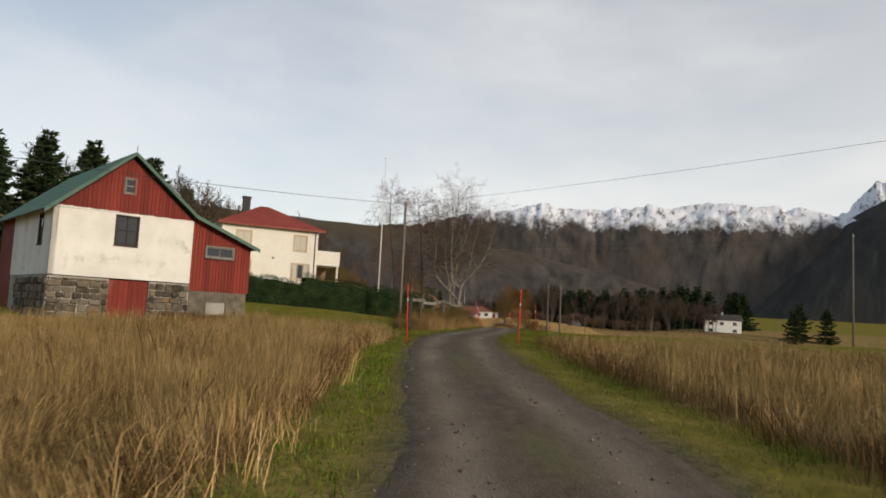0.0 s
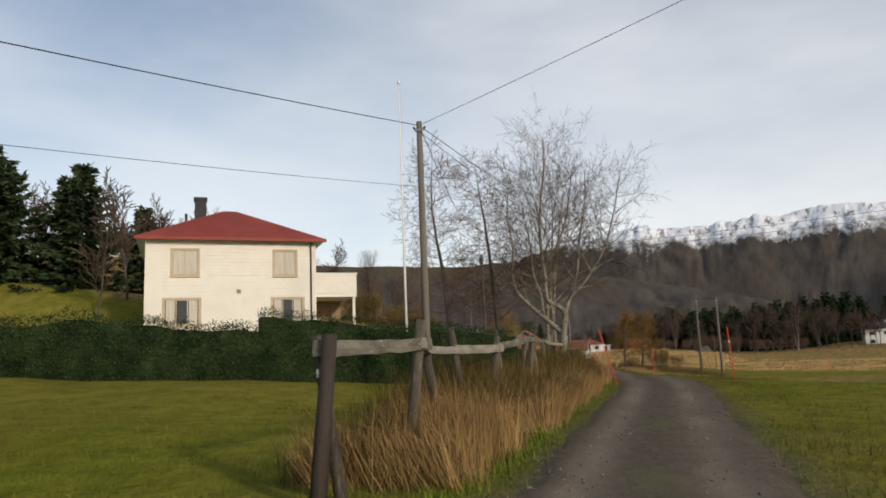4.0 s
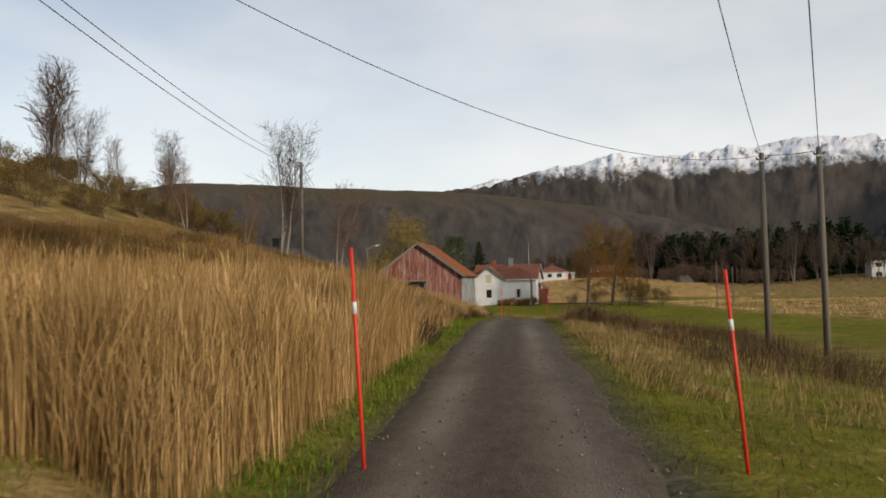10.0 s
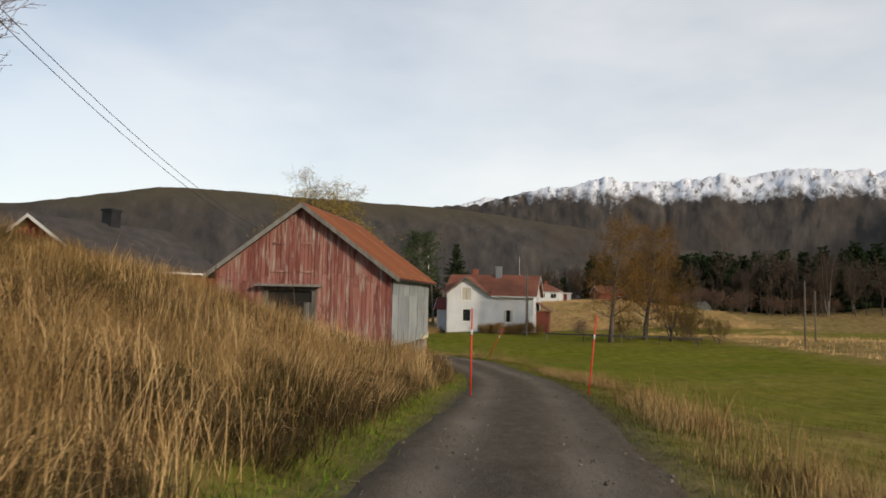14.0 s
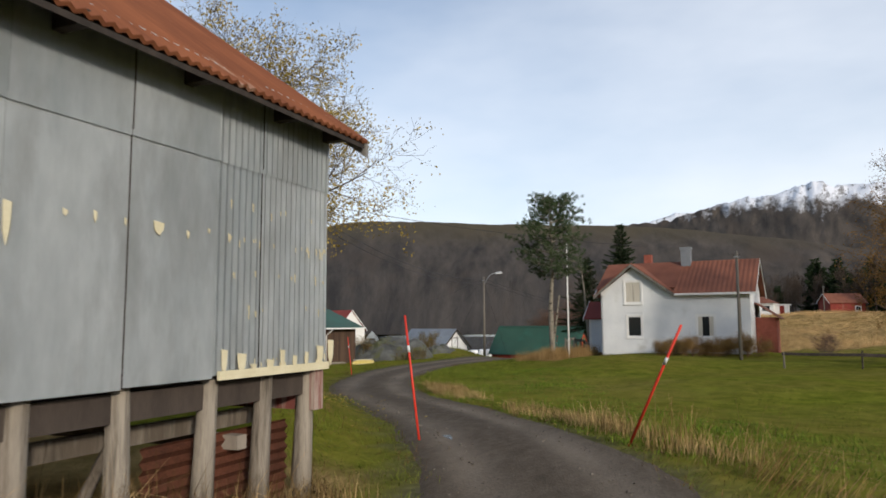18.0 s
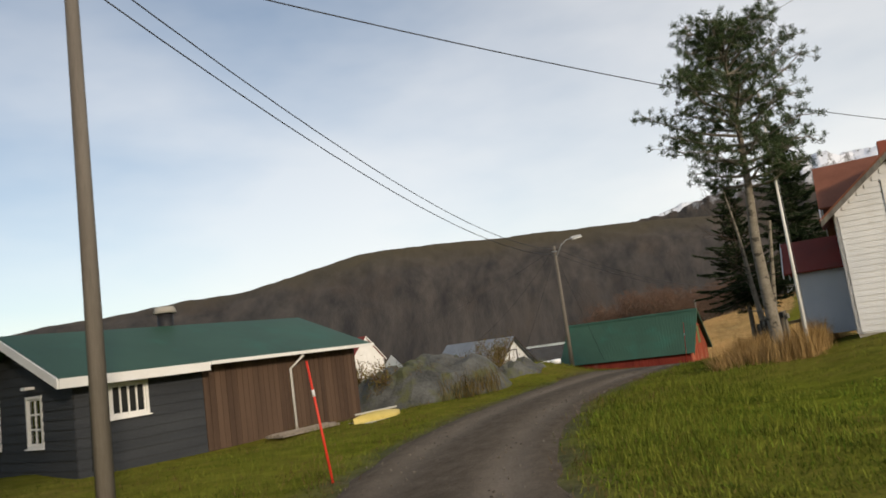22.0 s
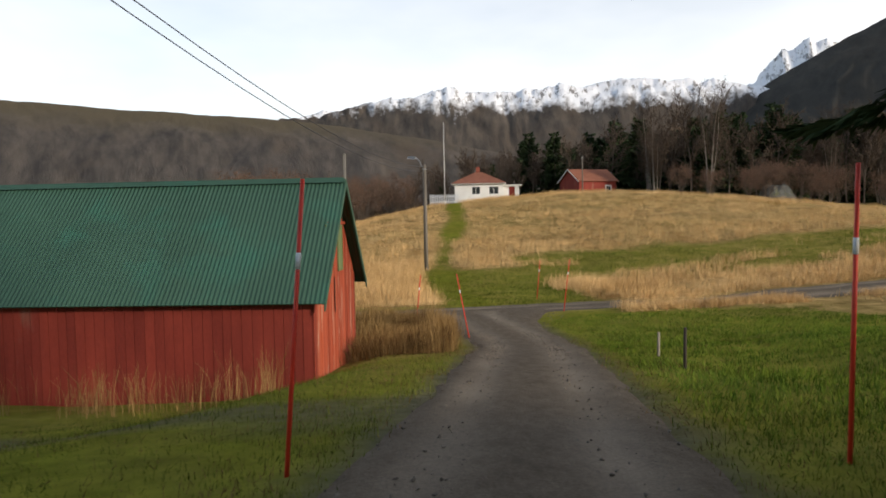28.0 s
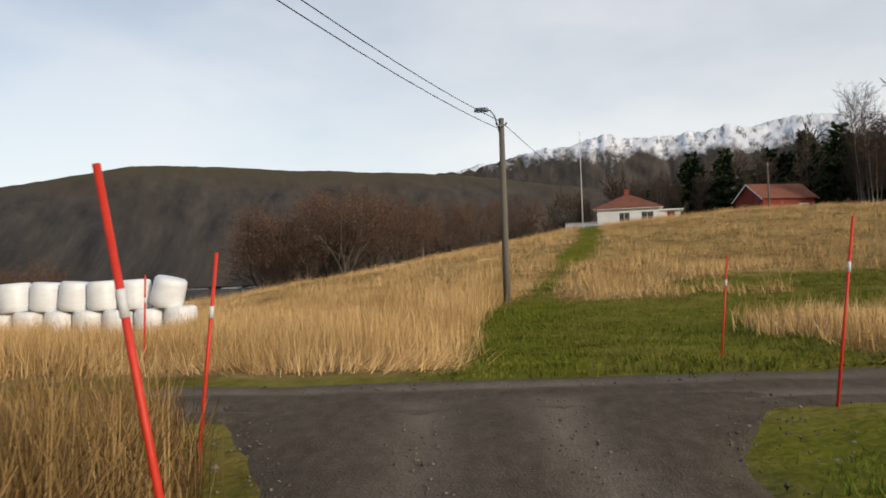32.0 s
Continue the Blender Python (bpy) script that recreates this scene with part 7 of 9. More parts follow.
part("lid", boxes((-0.82, 0.82, -0.62, 0.62, 1.3, 1.36)), M["grey_wood"], cr, "pale grey board lid")

# wrapped silage bales
def bale_mesh(seed):
    rng = random.Random(seed)
    bm = bmesh.new()
    prof = [(0.0, 0.0), (0.5, 0.0), (0.585, 0.06), (0.61, 0.25), (0.6, 0.55), (0.61, 0.85), (0.58, 1.05), (0.5, 1.12), (0.0, 1.14)]
    n = 20
    rings = [[bm.verts.new((r * math.cos(2 * math.pi * i / n) * rng.uniform(0.985, 1.015), r * math.sin(2 * math.pi * i / n) * rng.uniform(0.985, 1.015), z)) for i in range(n)] for r, z in prof[1:-1]]
    for a, b in zip(rings, rings[1:]):
        for i in range(n):
            f = bm.faces.new((a[i], a[(i + 1) % n], b[(i + 1) % n], b[i]))
            f.smooth = True
    bm.faces.new(rings[0][::-1])
    bm.faces.new(rings[-1])
    return link_mesh("silage_bale", bm, M["bale"])


bale_meshes = [bale_mesh(i) for i in range(4)]
rng = random.Random(3)
for lvl, n in ((0, 13), (1, 12)):
    for i in range(n):
        x = -14.2 - 1.22 * i - 0.6 * lvl
        y = 214.6 + 0.03 * i + rng.uniform(-0.08, 0.08)
        z = ground_at(-14.2 - 1.22 * min(i, 12), 214.6) + lvl * 1.1
        ob = tagged(new("silage_bale", bale_meshes[i % 4]), "white plastic-wrapped round silage bale, stacked", "hay bale", "stack of silage bales")
        tilt = rng.uniform(-6, 6) if lvl else rng.uniform(-2, 2)
        if lvl and i == 0:
            tilt = 14
        ob.matrix_basis = Matrix.Translation((x, y, z - 0.05)) @ Matrix.Rotation(radians(tilt), 4, "Y") @ Matrix.Rotation(rng.uniform(0, 6), 4, "Z")

# upturned yellow boat under a cover
bt = thing("rowing_boat", rotz(70, at_ground(-13.5, 152.9, -0.03)) @ Matrix.Scale(0.6, 4), "upturned yellow rowing boat with a grey keel board", "boat")
bm = bmesh.new()
rows = []
for i in range(13):
    u = -1 + 2 * i / 12
    w = 0.55 * (1 - abs(u) ** 2.6) + 0.03
    h = 0.42 * (1 - 0.35 * u * u)
    rows.append([bm.verts.new((u * 1.35, w * math.cos(a), max(0.02, h * math.sin(a)))) for a in [math.pi * k / 8 for k in range(9)]])
for a, b in zip(rows, rows[1:]):
    for k in range(8):
        f = bm.faces.new((a[k], b[k], b[k + 1], a[k + 1]))
        f.smooth = True
bmesh.ops.recalc_face_normals(bm, faces=bm.faces)
part("hull", bm, M["yellow_boat"], bt)
part("keel", boxes((-1.2, 1.2, -0.03, 0.03, 0.38, 0.45)), M["canvas"], bt)
part("gunwale", boxes((-1.2, 1.2, -0.6, -0.54, 0.0, 0.07), (-1.2, 1.2, 0.54, 0.6, 0.0, 0.07)), M["canvas"], bt)
pl = thing("lumber_pile", rotz(75, at_ground(-14.6, 151.2)), "low pile of boards beside the cabin wall", "lumber")
for i in range(5):
    part("board", boxes((-0.9, 0.9, -0.3 + 0.13 * i, -0.19 + 0.13 * i, 0.02, 0.07 + 0.03 * (i % 2))), M["post_wood"], pl)
ty = thing("tyre", rotz(45, at_ground(-13.2, 132.9, -0.05)) @ Matrix.Scale(0.68, 4), "old black car tyre leaning at the house wall", "tyre")
bm = bmesh.new()
n = 20
ring = [[bm.verts.new(((0.26 + 0.08 * math.cos(b)) * math.cos(a), 0.075 * math.sin(b), 0.33 + (0.26 + 0.08 * math.cos(b)) * math.sin(a))) for b in [2 * math.pi * k / 8 for k in range(8)]] for a in [2 * math.pi * k / n for k in range(n)]]
for i in range(n):
    for k in range(8):
        bm.faces.new((ring[i][k], ring[(i + 1) % n][k], ring[(i + 1) % n][(k + 1) % 8], ring[i][(k + 1) % 8])).smooth = True
part("rubber", bm, M["black_paint"], ty)


# ---- rock outcrop ----
def outcrop(x, y, rx, ry, h, seed, name="rock_outcrop", label="grey lichen-covered rock outcrop with turf on top"):
    n, k = 46, 18
    A, R = np.meshgrid(np.linspace(0, 2 * np.pi, n, endpoint=False), np.linspace(0, 1, k))
    X, Y = x + rx * R * np.cos(A), y + ry * R * np.sin(A)
    prof = np.clip(1 - R ** 3.2, 0, 1)
    Z = ground(X, Y) - 0.15 + h * prof * (0.72 + 0.5 * fbm(X * 0.9, Y * 0.9, 4, seed)) + 0.65 * (np.abs(fbm(X * 1.1, Y * 1.1, 5, seed + 3) - 0.5) * 2.2 - 0.35) * prof
    X = X + 0.35 * (fbm(Z * 1.7 + A * 2, Y, 3, seed + 5) - 0.5) * (R > 0.3)
    v = np.stack([X, Y, Z], -1).reshape(-1, 3)
    ix = np.arange(n * k).reshape(k, n)
    q = np.stack([ix[:-1, :], ix[1:, :], np.roll(ix, -1, 1)[1:, :], np.roll(ix, -1, 1)[:-1, :]], -1).reshape(-1, 4)
    return tagged(new(name, raw_mesh(name, v, q, M["rock"], smooth=False)), label, "rock")


outcrop(-14.5, 158.2, 3.1, 2.5, 1.5, 6)
outcrop(-12.2, 160.6, 1.5, 1.3, 0.45, 8)
ob = outcrop(7.9, 93.6, 1.5, 1.1, 0.75, 12, "brush_mound", "low mound of dead brush and moss beside the lane")
ob.data.materials[0] = M["weed_olive"]
outcrop(45.5, 252.0, 2.6, 1.6, 2.2, 14, "boulder", "large grey boulder among bushes")


# ---- woody plants ----
def tubes_mesh(name, segs, material, sides):
    s = np.array(segs, float)
    p0, p1, r0, r1 = s[:, 0:3], s[:, 3:6], s[:, 6], s[:, 7]
    d = p1 - p0
    d /= np.linalg.norm(d, axis=1, keepdims=True) + 1e-9
    ref = np.where(np.abs(d[:, 2:3]) > 0.9, np.array([[1.0, 0, 0]]), np.array([[0, 0, 1.0]]))
    u = np.cross(d, ref)
    u /= np.linalg.norm(u, axis=1, keepdims=True) + 1e-9
    w = np.cross(d, u)
    a = 2 * np.pi * np.arange(sides) / sides
    ring = np.cos(a)[None, :, None] * u[:, None, :] + np.sin(a)[None, :, None] * w[:, None, :]
    v = np.concatenate([p0[:, None] + ring * r0[:, None, None], p1[:, None] + ring * r1[:, None, None]], 1)
    base = np.arange(len(s))[:, None] * 2 * sides
    k = np.arange(sides)
    q = np.stack([base + k, base + (k + 1) % sides, base + sides + (k + 1) % sides, base + sides + k], -1).reshape(-1, 4)
    return raw_mesh(name, v.reshape(-1, 3), q, material, smooth=True)


def grow(rng, segs, tips, p, d, length, r, level, spec):
    """Adds one limb and its side limbs. spec: levels, children per level, angle, shrink, upward pull, wobble."""
    n = 7 if level == 0 else 5 if level == 1 else 3 if level == 2 else 2
    step_len = length / n
    pts = [Vector(p)]
    d = Vector(d).normalized()
    dirs = []
    for i in range(n):
        d = (d + Vector((rng.gauss(0, 1), rng.gauss(0, 1), rng.gauss(0, 1))) * spec["wobble"] + Vector((0, 0, spec["pull"][min(level, len(spec["pull"]) - 1)]))).normalized()
        pts.append(pts[-1] + d * step_len)
        dirs.append(d)
        tp = spec.get("taper", 0.75) if level == 0 else 0.75
        ra, rb = r * (1 - tp * i / n), r * (1 - tp * (i + 1) / n)
        segs.append((*pts[-2], *pts[-1], max(ra, spec["least"]), max(rb, spec["least"]), level))
    if level >= spec["levels"]:
        tips.append((pts[-1], d))
        return
    kids = spec["kids"][level]
    for c in range(kids):
        t = spec["start"][min(level, len(spec["start"]) - 1)] + (1 - spec["start"][min(level, len(spec["start"]) - 1)]) * (c + rng.uniform(0.1, 0.9)) / kids
        i = min(n - 1, int(t * n))
        q = pts[i].lerp(pts[i + 1], t * n - i)
        axis = dirs[i]
        side = axis.orthogonal().normalized()
        side = (Matrix.Rotation(c * 2.4 + rng.uniform(-0.5, 0.5), 3, axis) @ side)
        ang = radians(spec["angle"][min(level, len(spec["angle"]) - 1)] + rng.uniform(-12, 12))
        nd = axis * math.cos(ang) + side * math.sin(ang)
        ln = length * spec["shrink"][min(level, len(spec["shrink"]) - 1)] * rng.uniform(0.75, 1.15) * (1.15 - 0.55 * t if level == 0 else 1.0)
        grow(rng, segs, tips, q, nd, ln, r * (1 - 0.75 * t) * (spec["limb"] if level == 0 and "limb" in spec else 0.62), level + 1, spec)
    tips.append((pts[-1], d))


def leaf_cloud(points, rng, per, size, spread_, flat=0.0):
    """Small leaf quads scattered round points."""
    pts = np.array([tuple(p) for p in points])
    n = len(pts) * per
    rs = np.random.RandomState(rng.randint(0, 10 ** 6))
    c = np.repeat(pts, per, 0) + rs.normal(0, spread_, (n, 3))
    a = rs.normal(0, 1, (n, 3))
    a /= np.linalg.norm(a, axis=1, keepdims=True)
    b = np.cross(a, rs.normal(0, 1, (n, 3)))
    b /= np.linalg.norm(b, axis=1, keepdims=True)
    s = size * rs.uniform(0.6, 1.4, (n, 1))
    v = np.stack([c - a * s, c + b * s * 0.5, c + a * s, c - b * s * 0.5], 1).reshape(-1, 3)
    return v, np.arange(4 * n).reshape(-1, 4)


def chain_mesh(name, chain, material, sides=10):
    """One closed tube through the segments of a stem, each starting where the last one ends."""
    pts = [Vector(chain[0][0:3])] + [Vector(c[3:6]) for c in chain]
    rad = [chain[0][6] * 1.25, *[c[7] for c in chain]]
    rad[1] = max(rad[1], chain[0][6] * 0.92)
    bm = bmesh.new()
    rings = []
    for i, p in enumerate(pts):
        d = (pts[min(i + 1, len(pts) - 1)] - pts[max(i - 1, 0)]).normalized()
        u = d.cross(Vector((0, 1, 0)) if abs(d.y) < 0.9 else Vector((1, 0, 0))).normalized()
        w = d.cross(u)
        rings.append([bm.verts.new(p + (u * math.cos(a) + w * math.sin(a)) * rad[i]) for a in [2 * math.pi * k / sides for k in range(sides)]])
    for a, b in zip(rings, rings[1:]):
        for k in range(sides):
            bm.faces.new((a[k], a[(k + 1) % sides], b[(k + 1) % sides], b[k])).smooth = True
    bm.faces.new(rings[0][::-1])
    bm.faces.new(rings[-1])
    return link_mesh(name, bm, material)


def tree_parts(t, segs, tips, radius, bark, twig, rng, leaves=None, bare_top=1e6):
    """The stems, limbs, twigs and leaves of a tree as parts of t."""
    least = min(0.022, radius * 0.6)
    chains = []
    for sg in segs:
        if sg[8] == 0:
            if chains and chains[-1][-1][3:6] == sg[0:3]:
                chains[-1].append(sg)
            else:
                chains.append([sg])
    for c in chains:
        new("trunk", chain_mesh("trunk", c, bark)).parent = t
    for name, mt, sides, rows in (("branchwood", bark, 7, [g for g in segs if g[8] and g[6] >= least]), ("crown", twig, 3, [g for g in segs if g[8] and g[6] < least])):
        if rows:
            tagged(new(name, tubes_mesh(name, rows, mt, sides)), kind="stuff").parent = t
    if leaves:
        mt, per, size, sp, keep = leaves
        pts = [p for p, d in tips if rng.random() < keep * (1.0 if p[2] < bare_top else 0.3)]
        v, f = leaf_cloud(pts, rng, per, size, sp)
        tagged(new("foliage", raw_mesh("foliage", v, f, mt)), kind="stuff").parent = t
    return t


def bare_tree(name, m, height, radius, spec, bark, twig, seed, label, group="", stems=((0, 0),), leaves=None):
    rng = random.Random(seed)
    t = thing(name, m, label, "tree", group)
    segs, tips = [], []
    for lx, ly in stems:
        grow(rng, segs, tips, (lx * 0.3, ly * 0.3, -0.2), (lx, ly, 1.0), height, radius, 0, spec)
    return tree_parts(t, segs, tips, radius, bark, twig, rng, leaves, spec.get("bare_top", 1e6))


def bend(points, r0, r1, level, segs, per=4):
    """A limb along a smooth curve through the points, thinning from r0 to r1. Returns its points and directions."""
    p = [Vector(q) for q in points]
    out = []
    for i in range(len(p) - 1):
        a, b, c, d = p[max(i - 1, 0)], p[i], p[i + 1], p[min(i + 2, len(p) - 1)]
        for k in range(per):
            t = k / per
            out.append(0.5 * ((2 * b) + (c - a) * t + (2 * a - 5 * b + 4 * c - d) * t * t + (3 * b - a - 3 * c + d) * t ** 3))
    out.append(p[-1])
    n = len(out) - 1
    for i in range(n):
        segs.append((*out[i], *out[i + 1], r0 + (r1 - r0) * i / n, r0 + (r1 - r0) * (i + 1) / n, level))
    return out


def crooked_ash(m, seed):
    """The old ash at the fence: a short bole that forks low, one limb swung out and up, the main stem kinked."""
    rng = random.Random(seed)
    t = thing("ash_tree", m, "crooked bare ash tree with pale bark by the fence", "tree")
    segs, tips = [], []
    stems = [bend([(0, 0, -0.3), (0.02, 0, 1.5), (0.12, 0, 2.7), (0.22, 0, 3.35), (-0.08, 0.06, 3.72), (-0.55, 0.1, 4.05), (-0.60, 0.05, 5.1), (-0.72, 0.05, 7.0), (-0.6, 0, 8.6), (-0.35, 0, 10.2), (-0.3, 0.1, 11.8)], 0.18, 0.02, 0, segs),
             bend([(0.06, 0.02, 2.45), (-0.5, 0.1, 3.0), (-1.25, 0.12, 3.7), (-1.95, 0.1, 4.5), (-2.1, 0.0, 5.4), (-2.0, -0.1, 6.6), (-2.2, 0.1, 8.0), (-2.1, 0.2, 9.4)], 0.125, 0.018, 1, segs),
             bend([(-0.75, 0.1, 3.25), (-0.85, 0.0, 4.3), (-1.15, 0.0, 5.4), (-1.2, 0.1, 6.8), (-1.5, 0.2, 8.3)], 0.075, 0.015, 1, segs),
             bend([(0.16, 0, 3.2), (0.45, 0.2, 4.0), (0.9, 0.6, 5.2), (1.1, 0.8, 6.8), (1.5, 0.9, 8.6), (1.6, 1.0, 10.3)], 0.11, 0.015, 1, segs),
             bend([(0.5, 0.1, 4.1), (1.3, -0.1, 4.9), (2.2, -0.3, 6.3), (2.8, -0.2, 8.2), (3.1, 0.0, 9.6)], 0.07, 0.012, 1, segs),
             bend([(-0.6, 0.05, 5.6), (0.1, -0.4, 6.6), (0.6, -0.7, 8.0), (0.9, -0.8, 9.8)], 0.07, 0.012, 1, segs)]
    for k, st in enumerate(stems):
        n = len(st) - 1
        for c in range(24 if k == 0 else 17):
            f = (0.42 if k == 0 else 0.32) + (0.98 - (0.42 if k == 0 else 0.32)) * (c + rng.random()) / (24 if k == 0 else 17)
            i = min(n - 1, int(f * n))
            axis = (st[i + 1] - st[i]).normalized()
            side = Matrix.Rotation(c * 2.4 + rng.uniform(-0.5, 0.5), 3, axis) @ axis.orthogonal().normalized()
            ang = radians(52 + rng.uniform(-14, 14))
            grow(rng, segs, tips, st[i], axis * math.cos(ang) + side * math.sin(ang), rng.uniform(1.3, 2.5) * (1.25 - 0.5 * f), 0.034 * (1.3 - f), 2, dict(ASH, kids=[0, 0, 6, 5], pull=[0, 0, 0.07, 0.03], wobble=0.13))
    return tree_parts(t, segs, tips, 0.23, M["bark_ash"], M["twig"], rng)


ASH = dict(levels=4, kids=[10, 6, 5, 5], angle=[40, 42, 42, 40], shrink=[0.55, 0.52, 0.5, 0.5], pull=[0.06, 0.10, 0.06, 0.02], wobble=0.11, start=[0.30, 0.2, 0.15], least=0.0045)
BIRCH = dict(levels=3, taper=0.9, limb=0.4, kids=[20, 7, 4], angle=[30, 32, 34], shrink=[0.26, 0.5, 0.5], pull=[0.03, 0.08, 0.02], wobble=0.07, start=[0.25, 0.15, 0.1], least=0.005)
LARCH = dict(limb=0.2, taper=0.94, levels=3, kids=[56, 9, 4], angle=[80, 50, 45], shrink=[0.21, 0.42, 0.5], pull=[0.02, 0.05, 0.0], wobble=0.05, start=[0.2, 0.2, 0.1], least=0.008)
BUSH = dict(levels=3, kids=[7, 5, 4], angle=[30, 34, 36], shrink=[0.55, 0.55, 0.5], pull=[0.03, 0.08, 0.03], wobble=0.13, start=[0.15, 0.15, 0.1], least=0.006)

# trees of the first farm
crooked_ash(Matrix.Translation(at_ground(1.3, 59.6, -0.5)), 11)
bare_tree("larch_tree", Matrix.Translation(at_ground(-4.2, 62.9)), 11.4, 0.15, LARCH, M["bark_dark"], M["twig_red"], 12, "slim bare larch beside the hedge", "bare larches")
bare_tree("larch_tree", Matrix.Translation(at_ground(-1.7, 61.8)), 11.0, 0.16, LARCH, M["bark_dark"], M["twig_red"], 13, "slim bare larch beside the hedge", "bare larches")
bare_tree("ash_tree", Matrix.Translation(at_ground(0.75, 62.9)), 9.6, 0.11, dict(ASH, taper=0.9, start=[0.4, 0.2, 0.15]), M["bark_maple"], M["twig_red"], 14, "slim dark bare tree behind the rail fence", "", ((0.03, 0.05),))
bare_tree("ash_tree", rotz(0, at_ground(0.62, 65.9)), 9.4, 0.13, dict(ASH, limb=0.36, taper=0.9, kids=[15, 7, 5, 4], shrink=[0.40, 0.52, 0.5, 0.5], start=[0.3, 0.2, 0.15], wobble=0.03, pull=[0.03, 0.05, 0.03, 0.0], angle=[58, 45, 42, 40]), M["bark_ash"], M["twig"], 15, "forked bare ash tree with lichened bark", "", ((0.02, 0.0), (0.10, 0.03)))
# tree with its last yellow leaves by the red house
bare_tree("maple_tree", Matrix.Translation(at_ground(-5.6, 130.7)), 8.0, 0.185, dict(ASH, limb=0.42, taper=0.9, bare_top=4.8, least=0.0035, kids=[26, 11, 7, 4], angle=[52, 45, 42, 40], shrink=[0.46, 0.45, 0.45, 0.5], pull=[0.10, 0.03, 0.02, 0.0], start=[0.29, 0.15, 0.1], wobble=0.13), M["bark_maple"], M["twig"], 27,
          "broad tree with its last yellow autumn leaves", "", ((0.02, 0.0),), (M["leaf_yellow"], 9, 0.038, 0.13, 0.92))
bare_tree("spirea_bush", Matrix.Translation(at_ground(-7.3, 134.9)), 1.25, 0.02, dict(BUSH, kids=[7, 4, 3], least=0.004), M["twig_red"], M["leaf_rust"], 28, "rust-orange spirea bush on the lawn", "",
          ((0.1, 0), (-0.5, 0.1), (0.2, 0.5), (0.1, -0.5), (0.55, 0.1), (-0.3, -0.4), (0.8, 0.4), (-0.8, 0.2), (0.0, 0.9), (0.4, -0.8)), (M["leaf_rust"], 12, 0.019, 0.09, 0.95))
# larches by the white house
for k, (x, y, h, seed) in enumerate(((12.5, 150.5, 9.6, 31), (15.7, 153.6, 9.2, 32))):
    bare_tree("larch_tree", Matrix.Translation(at_ground(x, y)), h, 0.2, dict(LARCH, limb=0.3, angle=[70, 48, 42], kids=[50, 8, 4], shrink=[0.25, 0.42, 0.5]), M["bark_dark"], M["twig_gold"], seed, "larch with thin golden-brown autumn needles", "golden larches",
              ((0, 0),), (M["twig_gold"], 9, 0.038, 0.15, 0.9))
bare_tree("willow_bush", Matrix.Translation(at_ground(17.6, 152.6)), 4.6, 0.05, BUSH, M["bark_dark"], M["twig_gold"], 33, "tall bare bush with brown twigs", "", ((0.1, 0), (-0.2, 0.1), (0.25, 0.2), (0.0, -0.25), (-0.3, -0.1)))
bare_tree("dead_birch", Matrix.Translation(at_ground(-3.4, 168.9)), 7.6, 0.15, dict(BIRCH, limb=0.24, taper=0.88, kids=[17, 5, 3], angle=[62, 42, 38], shrink=[0.27, 0.5, 0.5], start=[0.2, 0.2, 0.1], wobble=0.035), M["bark_ash"], M["twig"], 34, "thin grey dead birch in front of the spruces", "", ((-0.02, 0.0),))
# birches: two models, then copies
birch_a = bare_tree("birch_tree", Matrix.Translation(at_ground(-5.9, 96.7)), 6.0, 0.06, BIRCH, M["bark_birch"], M["twig"], 41, "slender bare birches from one root on the grassy slope", "bare birches", ((0, 0), (0.14, 0.05), (-0.12, 0.1)))
birch_b = bare_tree("birch_tree", Matrix.Translation(at_ground(-4.75, 102.0)), 4.6, 0.055, BIRCH, M["bark_birch"], M["twig_red"], 42, "slender bare birch on the grassy slope", "bare birches", ((0, 0), (0.2, 0.1)))
alder = bare_tree("alder_bush", Matrix.Translation(at_ground(-14.8, 245.0)), 5.6, 0.07, dict(BUSH, kids=[7, 5, 3], least=0.012), M["bark_dark"], M["twig"], 43, "dense rounded bare alder thicket", "alder thickets", ((0.2, 0), (-0.25, 0.1), (0.1, 0.35), (0.0, -0.3), (-0.4, -0.2), (0.45, 0.15)), (M["twig_red"], 12, 0.055, 0.24, 0.95))
birch_c = bare_tree("birch_tree", Matrix.Translation(at_ground(-26.0, 300.0)), 5.2, 0.06, dict(BIRCH, kids=[15, 6, 3], shrink=[0.36, 0.5, 0.5], least=0.02), M["bark_dark"], M["twig"], 44, "bare birch with a dense brown crown", "birch wood")
bush_o = bare_tree("willow_bush", Matrix.Translation(at_ground(-13.5, 78.0)), 2.6, 0.04, dict(BUSH, kids=[6, 4, 3], least=0.01), M["bark_dark"], M["twig_red"], 45, "rounded bush with ochre autumn leaves on the slope", "autumn bushes",
                   ((0.3, 0), (-0.4, 0.1), (0.15, 0.5), (0.0, -0.45), (0.5, -0.3)), (M["leaf_ochre"], 6, 0.06, 0.17, 0.9))
rng = random.Random(8)


def plant(proto, x, y, s, dz=-0.05):
    return copy_thing(proto, Matrix.Translation(at_ground(x, y, dz)) @ Matrix.Rotation(rng.uniform(0, 6.28), 4, "Z") @ Matrix.Scale(s, 4))


for i in range(9):
    plant(birch_a if i % 2 else birch_b, -14 + rng.uniform(-4, 5), 99 + rng.uniform(-6, 10), rng.uniform(0.6, 1.0))
for i in range(26):
    plant(birch_c if i % 3 else birch_b, rng.uniform(-62, -22), rng.uniform(84, 112), rng.uniform(0.7, 1.1))
for i in range(46):
    plant(bush_o, rng.uniform(-27, -11.5), rng.uniform(86, 112), rng.uniform(0.3, 0.62))
for i in range(12):
    plant(bush_o, rng.uniform(-24, -15), rng.uniform(68, 86), rng.uniform(0.35, 0.8))
